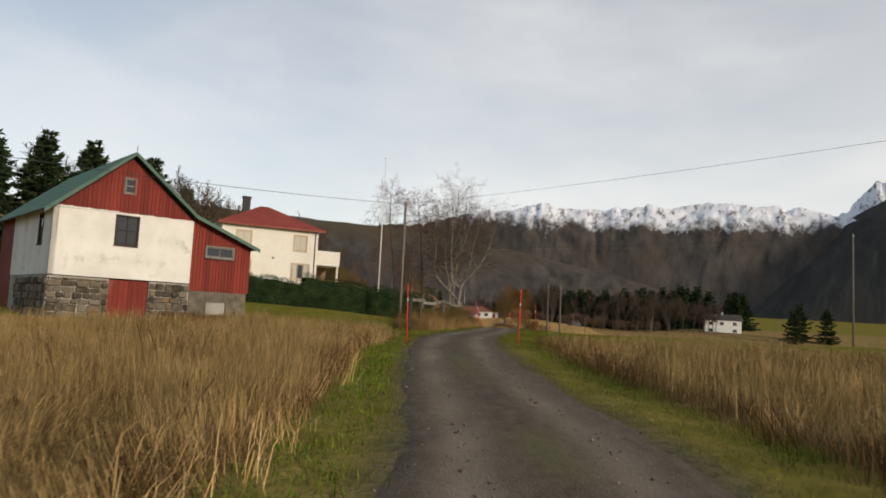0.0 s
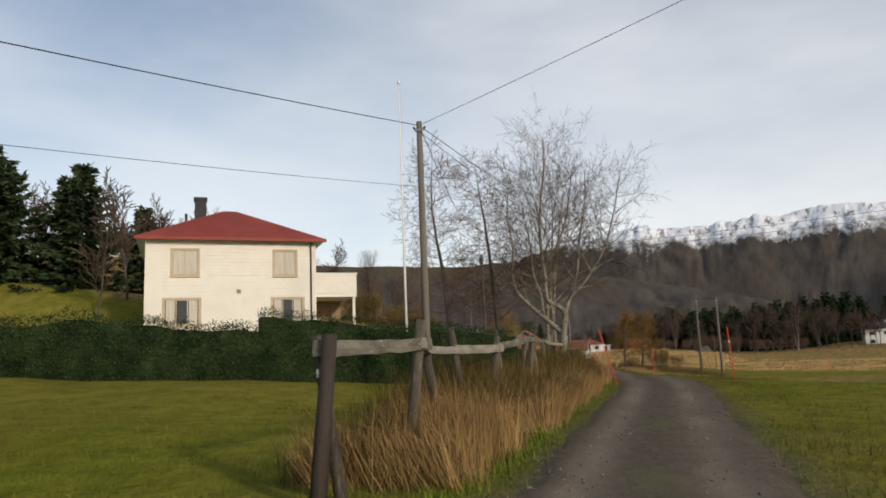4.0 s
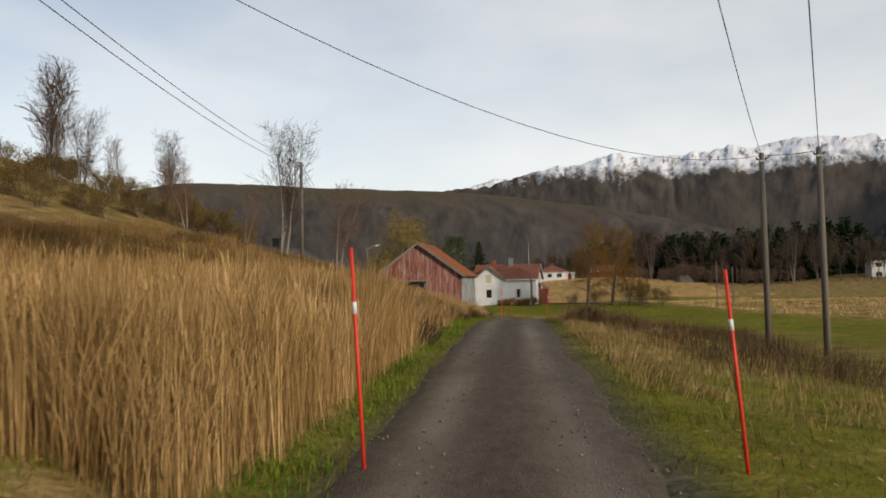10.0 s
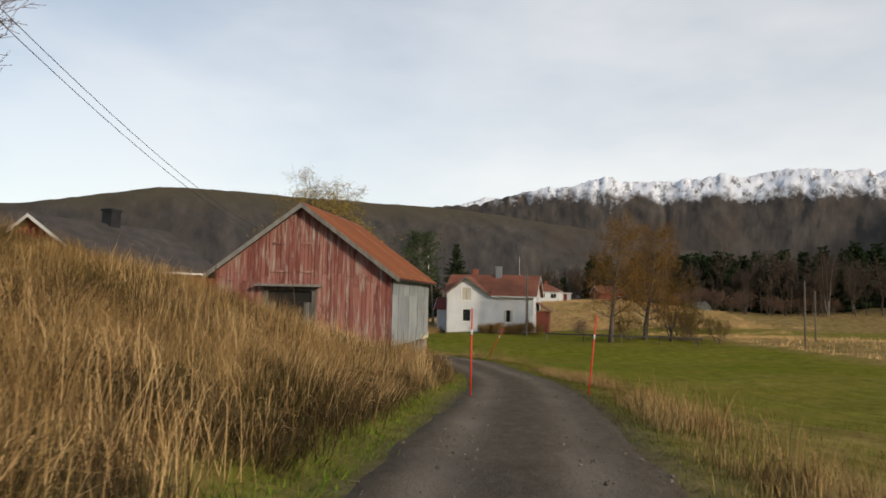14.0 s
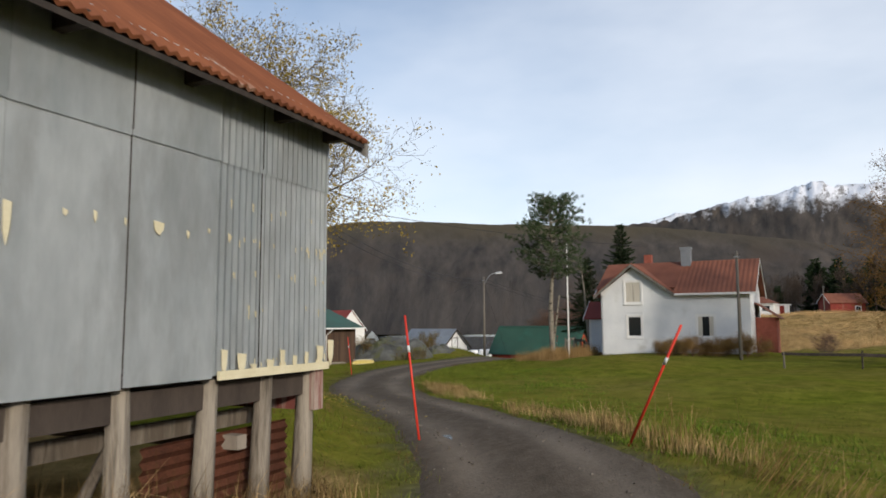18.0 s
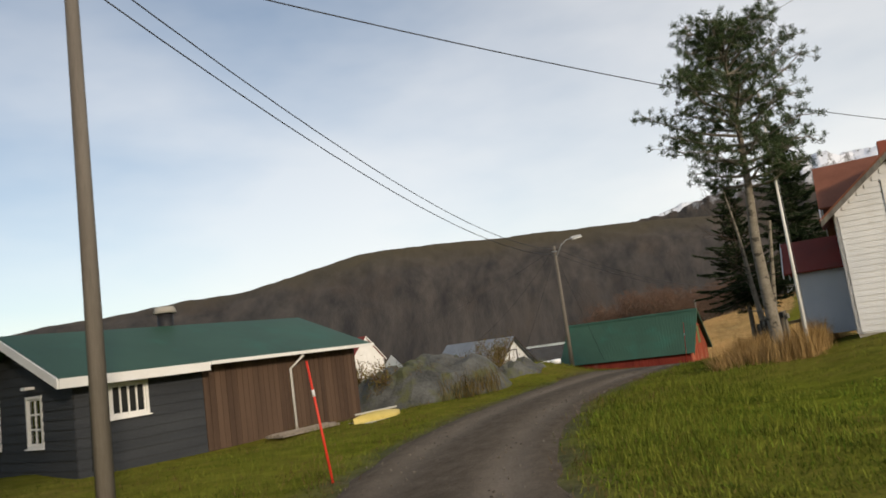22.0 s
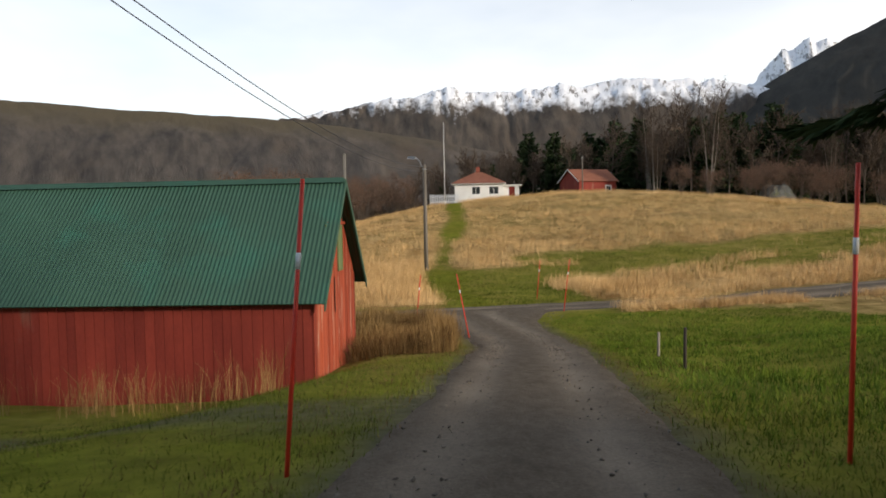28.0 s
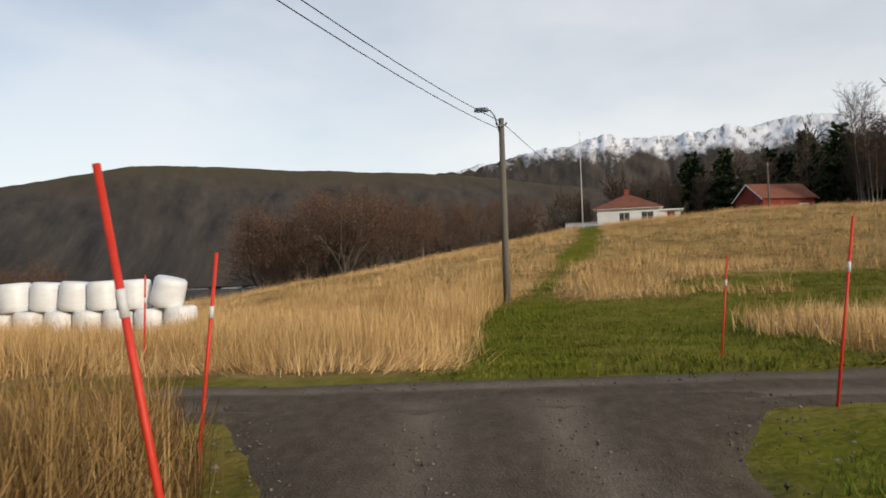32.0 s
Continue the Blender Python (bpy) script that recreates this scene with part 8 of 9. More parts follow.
for i in range(22):
    plant(bush_o, rng.uniform(-50, -24), rng.uniform(74, 108), rng.uniform(0.6, 1.2))
for i in range(14):
    plant(birch_c, rng.uniform(-44, -24), rng.uniform(60, 80), rng.uniform(1.0, 1.5))
# wood behind the bungalow and along the fields
for i in range(120):
    plant(birch_c if i % 4 else birch_a, rng.uniform(-40, 36), rng.uniform(294, 330), rng.uniform(1.2, 1.9))
for i in range(110):
    plant(birch_c if i % 4 else birch_a, rng.uniform(36, 96), rng.uniform(254, 296), rng.uniform(1.4, 2.3))
for x, y, s in ((-19, 247, 0.9), (-10.5, 250, 0.75), (-8, 262, 0.8), (-15, 262, 1.0), (-47, 252, 1.1), (-52, 257, 1.0), (-16, 252, 1.15), (-19, 256, 1.25), (-22.5, 249, 1.1), (-12, 256, 1.0), (-25, 255, 1.0), (-5, 266, 0.9), (-1, 272, 0.9), (43, 250, 0.6), (48, 251.5, 0.7), (52, 253, 0.5), (12.5, 176, 0.3),
                (-17, 249, 0.8), (-13, 247.5, 0.7), (-22, 252, 0.8), (40, 249, 0.5), (55, 254, 0.7), (60, 252, 0.6), (36, 250, 0.45), (64, 255, 0.55), (68, 256, 0.6), (72, 258, 0.5), (33, 252, 0.5), (76, 260, 0.55), (46, 254, 0.7)):
    plant(alder, x, y, s)
for x, y, s in ((-14.9, 157.0, 0.45), (-13.0, 160.6, 0.5), (-16.5, 158.5, 0.6), (19.5, 152.2, 0.9), (18.8, 154.4, 1.0), (21.5, 153, 0.7), (14.2, 151.8, 0.7)):
    plant(bush_o, x, y, s)


# ---- conifers ----
def spruce(name, m, height, spread_, seed, label, group, mt, droop=0.25, per=18, whorls=26, bare=0.06, leaf=(0.14, 0.32), wid=0.05, ragged=0.22):
    rng = random.Random(seed)
    t = thing(name, m, label, "tree", group)
    bark = M["bark_ash"] if wid < 0.02 else M["bark_dark"]
    segs = [(0, 0, -0.3, 0, 0, height * 0.5, 0.016 * height, 0.009 * height), (0, 0, height * 0.5, 0, 0, height * 0.98, 0.009 * height, 0.008)]
    cs, ds, ls = [], [], []
    for i in range(whorls):
        u = bare + (1 - bare) * (i + rng.uniform(-0.4, 0.4)) / whorls
        z = height * u
        ln = spread_ * (1 - u) ** 0.8 * rng.uniform(1 - ragged, 1 + ragged) + 0.12
        a0 = rng.uniform(0, 6.28)
        k = rng.randint(4, 6) + (2 if wid < 0.02 else 0)
        for j in range(k):
            a = a0 + 6.283 * j / k + rng.uniform(-0.4, 0.4)
            L = ln * rng.uniform(1 - 1.6 * ragged, 1 + 0.6 * ragged)
            dz = droop * rng.uniform(0.4, 1.4)
            prev = Vector((0, 0, z))
            for s in range(1, 5):
                f = s / 4
                q = Vector((math.cos(a) * L * f, math.sin(a) * L * f, z + rng.uniform(-0.05, 0.05) - dz * L * f + 0.30 * L * f * f * (1.2 if u > 0.5 else 0.7)))
                segs.append((*prev, *q, 0.018 * (1.2 - f), 0.018 * (1.0 - f) + 0.003))
                d = (q - prev).normalized()
                side = Vector((-d.y, d.x, 0)).normalized()
                for _ in range(int(per * (0.5 + f) * L / 1.6) + 2):
                    p = prev.lerp(q, rng.random())
                    off = rng.uniform(-1, 1) * 0.30 * L * (1.15 - f)
                    p = p + side * off + Vector((0, 0, -abs(off) * rng.uniform(0.1, 0.5)))
                    dd = (d * rng.uniform(0.4, 1.0) + side * math.copysign(rng.uniform(0.1, 0.8), off) + Vector((0, 0, rng.uniform(-0.6, 0.15)))).normalized()
                    cs.append(p)
                    ds.append(dd)
                    ls.append(rng.uniform(*leaf))
                prev = q
    ob = new("trunk", tubes_mesh("trunk", segs, bark, 8))
    ob.parent = t
    c, d, l_ = np.array([tuple(x) for x in cs]), np.array([tuple(x) for x in ds]), np.array(ls)[:, None]
    up = np.cross(d, np.random.RandomState(seed).normal(0, 1, d.shape))
    up /= np.linalg.norm(up, axis=1, keepdims=True)
    v = np.stack([c - up * wid * 0.4, c + d * l_ * 0.5 + up * wid, c + d * l_, c + d * l_ * 0.5 - up * wid], 1).reshape(-1, 3)
    ob = tagged(new("crown", raw_mesh("crown", v, np.arange(len(v)).reshape(-1, 4), mt)), kind="stuff")
    ob.parent = t
    return t


sp_a = spruce("spruce_tree", Matrix.Translation(at_ground(-1.45, 171.6)), 10.4, 2.7, 51, "dense dark green spruce beside the lane", "dark spruces", M["needle_spruce"], bare=0.30, per=120, whorls=50, leaf=(0.07, 0.16), wid=0.013, ragged=0.42, droop=0.42)
sp_b = spruce("spruce_tree", Matrix.Translation(at_ground(-3.9, 170.9)), 7.8, 2.1, 52, "dark spruce with a thin crown beside the lane", "dark spruces", M["needle_spruce"], bare=0.32, per=115, whorls=40, leaf=(0.07, 0.16), wid=0.013, ragged=0.45, droop=0.42)
sp_c = spruce("spruce_tree", Matrix.Translation(at_ground(-29, 68)), 8.5, 2.6, 53, "tall spruce behind the barn", "tall spruces", M["needle_spruce"], per=15, whorls=26, bare=0.02, leaf=(0.3, 0.6), wid=0.085, ragged=0.3)
sp_d = spruce("spruce_tree", Matrix.Translation(at_ground(62, 300)), 9.0, 3.0, 54, "broad dark spruce at the edge of the wood", "tall spruces", M["needle_spruce"], per=15, whorls=24, bare=0.02, leaf=(0.3, 0.65), wid=0.095, ragged=0.4)
for x, y, s in ((-31.5, 70, 1.0), (-34, 66, 1.0), (-27, 72, 0.85), (-37, 63, 1.05), (-40, 61, 1.0), (-43, 58, 1.1), (-38.5, 66, 1.05), (-35.5, 69, 1.0), (-42, 63.5, 1.1)):
    plant(sp_d if x < -33 else sp_c, x, y, s)
for i in range(60):
    plant(sp_c if i % 2 else sp_d, rng.uniform(44, 130), rng.uniform(276, 320), rng.uniform(1.2, 2.0))
for i in range(18):
    plant(sp_c if i % 2 else sp_d, rng.uniform(28, 62), rng.uniform(298, 335), rng.uniform(0.9, 1.6))
for i in range(14):
    plant(sp_d if i % 3 else sp_c, rng.uniform(56, 86), rng.uniform(266, 290), rng.uniform(1.1, 1.7))
for i in range(30):
    plant(sp_c if i % 3 else sp_d, rng.uniform(44, 72), rng.uniform(262, 290), rng.uniform(1.1, 1.6))
for x, y, s in ((112, 232, 1.2), (118, 240, 1.4), (125, 236, 1.3), (10, 306, 0.8), (15, 303, 0.7), (20, 304, 0.9)):
    plant(sp_d, x, y, s)


def pine():
    rng = random.Random(61)
    t = thing("pine_tree", Matrix.Translation(at_ground(-3.68, 156.8)), "Scots pine with clumped blue-green needles", "tree")
    H = 8.9
    segs, clumps = [], []
    trunk = [Vector((0.0, 0, -0.3)), Vector((-0.06, 0, 1.5)), Vector((-0.1, 0.05, 3.0)), Vector((0.0, 0.1, 4.6)), Vector((0.05, 0.1, 6.2)), Vector((0.02, 0.05, H - 0.2))]
    rr = [0.17, 0.15, 0.13, 0.10, 0.06, 0.02]
    for a, b, r0, r1 in zip(trunk, trunk[1:], rr, rr[1:]):
        segs.append((*a, *b, r0, r1))
    segs.append((-0.1, 0.05, 0.0, 0.35, 0.3, 3.6, 0.07, 0.04))
    for i in range(50):
        u = i / 49
        z = 4.55 + (H - 4.75) * u
        a = i * 2.4 + rng.uniform(-0.4, 0.4)
        L = 2.35 * (0.62 + 0.38 * min(1, u * 3)) * (1 - 0.62 * u ** 2.5) * rng.uniform(0.6, 1.1)
        p = Vector((0, 0.08, z))
        d = Vector((math.cos(a), math.sin(a), 0.05 + 0.6 * u))
        for s in range(4):
            q = p + d.normalized() * L / 4
            segs.append((*p, *q, 0.045 * (1 - s / 5), 0.045 * (1 - (s + 1) / 5)))
            if s >= 1:
                for _ in range(11):
                    o = Vector((rng.gauss(0, 0.27), rng.gauss(0, 0.27), rng.gauss(0.05, 0.11)))
                    clumps.append(q + o)
                    segs.append((*q, *(q + o), 0.008, 0.004))
            p = q
            d += Vector((rng.gauss(0, 0.2), rng.gauss(0, 0.2), 0.12))
    ob = new("trunk", tubes_mesh("trunk", segs, M["bark_ash"], 8))
    ob.parent = t
    rs = np.random.RandomState(62)
    c = np.repeat(np.array([tuple(x) for x in clumps]), 40, 0)
    d = rs.normal(0, 1, c.shape) + np.array([0, 0, 0.45])
    d /= np.linalg.norm(d, axis=1, keepdims=True)
    up = np.cross(d, rs.normal(0, 1, d.shape))
    up /= np.linalg.norm(up, axis=1, keepdims=True)
    c = c + rs.normal(0, 0.035, c.shape)
    l_ = rs.uniform(0.06, 0.12, (len(c), 1))
    v = np.stack([c - up * 0.007, c + up * 0.007, c + d * l_ + up * 0.004, c + d * l_ - up * 0.004], 1).reshape(-1, 3)
    ob = tagged(new("crown", raw_mesh("crown", v, np.arange(len(v)).reshape(-1, 4), M["needle_pine"])), kind="stuff")
    ob.parent = t


pine()


# ---- hedge and shrubs ----
def hedge(p, q, width, height, seed):
    rs = np.random.RandomState(seed)
    p, q = np.array(p, float), np.array(q, float)
    ln = np.linalg.norm(q - p)
    d = (q - p) / ln
    nrm = np.array([-d[1], d[0]])
    h = thing("hedge", Matrix.Identity(4), "clipped dark green evergreen hedge along the garden", "hedge")
    n = int(ln * 2)
    core = bmesh.new()
    prev = None
    for i in range(n + 1):
        c = p + (q - p) * i / n
        z = ground_at(*c)
        lump = 0.82 + 0.34 * float(fbm(np.array([i * 0.31]), np.array([seed * 1.0]), 3, seed + 3)[0])
        w, t = width * 0.40 * lump, height * lump
        ring = [core.verts.new((c[0] + nrm[0] * s * w, c[1] + nrm[1] * s * w, z + k * t - 0.05)) for s, k in ((-1, 0), (-1.05, 0.5), (-0.8, 0.93), (0.8, 0.93), (1.05, 0.5), (1, 0))]
        if prev:
            for k in range(5):
                core.faces.new((prev[k], ring[k], ring[k + 1], prev[k + 1]))
        prev = ring
    part("core", core, M["hedge_leaf"], h)
    m = int(ln * 3200)
    s = rs.uniform(0, ln, m)
    a = rs.uniform(0, np.pi, m)
    sx = np.sign(np.cos(a)) * np.abs(np.cos(a)) ** 0.4
    sz = np.abs(np.sin(a)) ** 0.4
    lump = (0.82 + 0.34 * fbm(s * 0.62, 0 * s + seed * 1.0, 3, seed + 3)) * (0.86 + 0.3 * fbm(s * 1.4, a * 2.2, 3, seed))
    cx = p[0] + d[0] * s + nrm[0] * sx * width * 0.5 * lump
    cy = p[1] + d[1] * s + nrm[1] * sx * width * 0.5 * lump
    cz = ground(cx, cy) + height * np.where(rs.rand(m) < 0.65, rs.rand(m) * sz, sz) * lump
    c = np.stack([cx, cy, cz], -1) + rs.normal(0, 0.06, (m, 3))
    u = rs.normal(0, 1, (m, 3)) + np.array([0, -0.3, 0.6])
    u /= np.linalg.norm(u, axis=1, keepdims=True)
    w = np.cross(u, rs.normal(0, 1, (m, 3)))
    w /= np.linalg.norm(w, axis=1, keepdims=True)
    l_ = rs.uniform(0.022, 0.045, (m, 1))
    v = np.stack([c - u * l_, c + w * l_ * 0.45, c + u * l_, c - w * l_ * 0.45], 1).reshape(-1, 3)
    ob = tagged(new("foliage", raw_mesh("foliage", v, np.arange(4 * m).reshape(-1, 4), M["hedge_leaf"])), kind="stuff")
    ob.parent = h


hedge((-10.5, 53.0), (-0.9, 57.6), 1.7, 2.1, 72)
hedge((-24.0, 42.5), (-2.2, 50.0), 1.5, 1.7, 71)


# ---- grass ----
def tufts(name, x, y, h, mt, label, blades=7, width=0.009, lean=0.35, spread_=0.10, seed=1, plume=0.0, zoff=-0.03, fine=False, lodge=1.0):
    """Bent blades round the points x, y (arrays); h: height for each. Swathes of them lie over in one direction."""
    rs = np.random.RandomState(seed)
    n = len(x) * blades
    lay = step(0.42, 0.74, fbm(x * 0.4, y * 0.4, 3, seed + 90)) * lodge * min(lean * 2.2, 1.0)
    turn = 4 * np.pi * fbm(x * 0.16, y * 0.16, 2, seed + 70)
    h = h * (0.62 + 0.76 * fbm(x * 1.2, y * 1.2, 2, seed + 50))
    flow = np.repeat(np.stack([np.cos(turn) * lay, np.sin(turn) * lay], -1) + rs.normal(0, 0.14, (len(x), 2)), blades, 0)
    bx = np.repeat(x, blades) + rs.normal(0, spread_, n)
    by = np.repeat(y, blades) + rs.normal(0, spread_, n)
    bz = ground(bx, by) + zoff
    hh = np.repeat(h, blades) * rs.uniform(0.5, 1.2, n)
    a = rs.uniform(0, 2 * np.pi, n)
    tilt = np.abs(rs.normal(0, lean, n))
    dx, dy = np.cos(a) * tilt + flow[:, 0], np.sin(a) * tilt + flow[:, 1]
    over = np.clip(np.hypot(dx, dy), 0.02, 3.0)
    cap = np.minimum(1.0, 1.15 / over)
    dx, dy, over = dx * cap, dy * cap, over * cap
    b = rs.uniform(0, 2 * np.pi, n)
    k = rs.uniform(0.7, 1.3, n)
    w0 = np.stack([np.cos(b) * width * k, np.sin(b) * width * k, 0 * b], -1)
    base = np.stack([bx, by, bz], -1)
    mid = base + np.stack([dx * hh * 0.32, dy * hh * 0.32, hh * (0.62 - 0.12 * over)], -1)
    tip = base + np.stack([dx * hh * 0.95, dy * hh * 0.95, hh * (1.0 - 0.62 * np.clip(over, 0, 1) ** 1.5)], -1)
    o = np.arange(n)[:, None]
    if fine:
        v = np.stack([base - w0, base + w0, tip], 1).reshape(-1, 3)
        q = o * 3 + np.array([[0, 1, 2]])
    elif plume:
        wm, wt = w0 * (0.8 + plume * 0.3), w0 * (0.15 + plume)
        v = np.stack([base - w0, base + w0, mid + wm, mid - wm, tip + wt, tip - wt], 1).reshape(-1, 3)
        q = np.concatenate([o * 6 + np.array([[0, 1, 2, 3]]), o * 6 + np.array([[3, 2, 4, 5]])], 1).reshape(-1, 4)
    else:
        v = np.stack([base - w0, base + w0, mid - w0 * 0.75, mid + w0 * 0.75, tip], 1).reshape(-1, 3)
        q = np.concatenate([o * 5 + np.array([[0, 1, 2]]), o * 5 + np.array([[2, 1, 3]]), o * 5 + np.array([[2, 3, 4]])], 1).reshape(-1, 3)
    ob = new(name, raw_mesh(name, v, q, mt))
    return tagged(ob, label, "grass", kind="stuff")


rs = np.random.RandomState(99)


def strip_points(side, d0, d1, y0, y1, n, power=1.5):
    y = rs.uniform(y0, y1, n)
    d = d0 + (d1 - d0) * rs.rand(n) ** power
    x = road_x(y) + side * d
    k = clear(x, y)
    return x[k], y[k]


def inside(x, y, ox, oy, ang, w, d, pad=0.15):
    c, s = math.cos(radians(ang)), math.sin(radians(ang))
    u, v = (x - ox) * c + (y - oy) * s, -(x - ox) * s + (y - oy) * c
    return (u > -pad) & (u < w + pad) & (v > -pad) & (v < d + pad)


def clear(x, y):
    bad = inside(x, y, -14.8, 25.97, 42.5, 8.25, 9) | inside(x, y, -18.75, 58.55, 28.8, 11, 6.2) | inside(x, y, -5.75, 116.35, -3.2, 6.2, 7.0, 0.05)
    bad |= inside(x, y, -1.65, 160, -8, 9, 6.4) | inside(x, y, -16.01, 186.42, -10.8, 8.66, 4.73) | inside(x, y, -15.55, 125.69, 74, 10.6, 8.6) | inside(x, y, -16.8, 146.7, 75, 7.9, 4.5)
    return ~bad & (lane(x, y) < 0.3)


def height(x, y, lo, hi, seed=3):
    return lo + (hi - lo) * fbm(x * 0.35, y * 0.35, 3, seed)


def grass(name, mt, pts, lo, hi, label, **kw):
    x, y = np.concatenate([p[0] for p in pts]), np.concatenate([p[1] for p in pts])
    return tufts(name, x, y, height(x, y, lo, hi), mt, label, **kw)


SP = strip_points


def patchy(pts, cut, seed=71):
    k = fbm(pts[0] * 0.45, pts[1] * 0.45, 3, seed) > cut
    return pts[0][k], pts[1][k]


# first farm: rough straw, lower towards the barn
grass("dry_grass", M["grass_pale"], [SP(-1, 2.9, 13, -3, 21, 6500, 1.2), SP(-1, 2.4, 8, 20, 26.5, 1500, 1.0), SP(1, 3.4, 17, -3, 26, 5600, 1.1)], 0.45, 0.95, "rough pale dry grass beside the lane", blades=14, seed=1, width=0.003, lean=0.5, lodge=1.5)
grass("dry_grass", M["grass_brown"], [SP(-1, 2.6, 12, -3, 22, 3600, 1.2), SP(1, 2.8, 15, -3, 26, 3000, 1.2), SP(-1, 2.3, 14, 82, 117, 5600, 1.25), SP(-1, 2.2, 5.0, 108, 123, 1500, 1.0), SP(-1, 6.5, 16, 66, 86, 4500, 1.0)], 0.35, 0.85,
      "tall brown withered grass", blades=13, seed=2, lean=0.5, width=0.003, lodge=1.3)
grass("dry_grass", M["grass_gold"], [SP(-1, 1.9, 3.6, 33.5, 61, 3000, 1.0)], 0.5, 1.15, "tawny withered grass along the rail fence", blades=12, seed=41, lean=0.5, width=0.0032)
grass("dry_grass", M["weed_olive"], [SP(-1, 2.8, 4.8, 38, 62.5, 1700, 1.0)], 0.8, 1.55, "tall olive-brown weeds grown through the rail fence", blades=12, seed=43, lean=0.3, width=0.0042)
# Shade by the rail fence is put into this grass colour.
grass("dry_grass", M["grass_dark"], [SP(-1, 2.1, 3.9, 33.5, 60, 2300, 1.0), SP(-1, 2.9, 4.2, 57, 62.5, 900, 1.0), SP(-1, 4.2, 10, 50, 70, 3300, 1.0)], 0.5, 1.2, "withered grass tangled along the rail fence, shade and dark gaps put into its colour", blades=12, seed=34, lean=0.5, width=0.0032)
grass("dry_grass", M["grass_gold"], [SP(-1, 2.3, 3.6, 36, 57, 260, 1.0)], 0.4, 0.8, "golden withered grass along the rail fence", blades=8, seed=24, lean=0.35, plume=0.5, width=0.0045)
grass("reed_bed", M["straw_light"], [SP(-1, 2.2, 7.5, 69.5, 82, 1700, 1.0)], 0.95, 1.5, "pale stems among the reed grass on the bank", blades=14, seed=39, lean=0.12, plume=0.5, width=0.0028, lodge=0.35)
grass("reed_bed", M["grass_gold"], [SP(-1, 2.2, 7.5, 69.5, 82, 6300, 1.0)], 0.95, 1.5, "dense golden reed grass on the bank", blades=14, seed=3, lean=0.12, plume=0.5, width=0.0028, lodge=0.35)
grass("dry_grass", M["grass_gold"], [patchy(SP(-1, 2.8, 15, 80, 117, 11000, 1.3), 0.47, 74), SP(1, 2.2, 3.2, 94, 128, 220, 1.0)], 0.4, 0.95, "golden grass scattered over the bank", blades=11, seed=23, lean=0.45, plume=0.4, width=0.0027, lodge=1.3)
grass("dry_grass", M["grass_pale"], [patchy(SP(1, 1.9, 3.2, 92, 140, 2000, 1.0), 0.45), SP(1, 2.8, 6.5, 74, 98, 700, 1.0), SP(1, 2.0, 3.2, 76, 94, 500, 1.0), SP(-1, 2.0, 4.4, 108, 123, 1600, 1.0)], 0.2, 0.55, "pale dry grass along the verge", blades=9, seed=4, width=0.0045, lean=0.5)
grass("dry_grass", M["weed_olive"], [patchy(SP(-1, 2.3, 14, 80, 121, 12000, 1.1), 0.47)], 0.3, 0.8, "olive weeds in patches over the bank", blades=10, seed=47, lean=0.6, width=0.005)
grass("dry_grass", M["grass_dark"], [patchy(SP(-1, 2.0, 10, 79, 121, 9000, 1.2), 0.53, 77)], 0.3, 0.85, "dark tangle of dead herbs under the bank grass", blades=11, seed=44, lean=0.7, width=0.005)
grass("dry_grass", M["straw_light"], [SP(-1, 2.1, 9, 82, 117, 1500, 1.2), SP(-1, 2.3, 6, 95, 122, 900, 1.0)], 0.5, 1.1, "bleached stems fallen across the bank", blades=7, seed=45, lean=0.6, width=0.0026)
grass("dry_grass", M["straw_light"], [SP(-1, 2.4, 12, -3, 24, 1400, 1.2), SP(1, 3.2, 13, -3, 24, 900, 1.2)], 0.4, 0.9, "bleached stems fallen among the rough grass", blades=6, seed=46, lean=0.9, width=0.0034)
grass("brown_reeds", M["grass_brown"], [SP(-1, 2.0, 4.6, 187.0, 195.0, 650, 1.0)], 0.35, 1.15, "rust-brown reeds beside the barn", blades=9, seed=5, lean=0.25, plume=0.4, width=0.0032, spread_=0.16)
grass("golden_reeds", M["grass_gold"], [SP(-1, 2.0, 5.5, 187.5, 196.0, 2400, 1.0), SP(-1, 5.0, 12, 183.4, 184.6, 60, 1.0)], 0.4, 1.2, "golden reeds at the corner of the barn", blades=10, seed=25, lean=0.25, plume=0.4, width=0.0035)
x, y = SP(1, 4.0, 9.5, 80, 99, 420, 1.0)
tufts("brown_thicket", x, y, height(x, y, 0.5, 1.05), M["stalk"], "low brown thicket of dead weeds beside the field", blades=16, width=0.0045, lean=0.6, seed=26, spread_=0.22)

grass("verge_weeds", M["grass_green"], [SP(1, 1.8, 5.0, 140, 176, 3000, 1.0)], 0.10, 0.30, "rank dark green weeds on the verge before the garden", blades=9, width=0.005, lean=0.8, seed=48, spread_=0.14)
grass("dry_grass", M["grass_gold"], [SP(1, 3.6, 6.0, 155, 173, 2600, 1.0)], 0.45, 1.05, "straw-coloured tall grass along the garden fence", blades=11, seed=35, lean=0.25, width=0.004)
n = 7000
x, y = rs.uniform(-32, -2.5, n), 201.2 + 16 * rs.rand(n)
k = (dryness(x, y) > 0.5) & (y > 200.6 + 0.085 * (x + 2))
x, y = x[k], y[k]
tufts("dry_grass", x, y, height(x, y, 0.55, 1.15), M["straw_light"], "tall golden grass at the foot of the knoll", blades=9, seed=36, width=0.0042, spread_=0.2, lean=0.35)
n = 42000
x, y = rs.uniform(-34, 50, n), 200.5 + 68 * rs.rand(n) ** 1.7
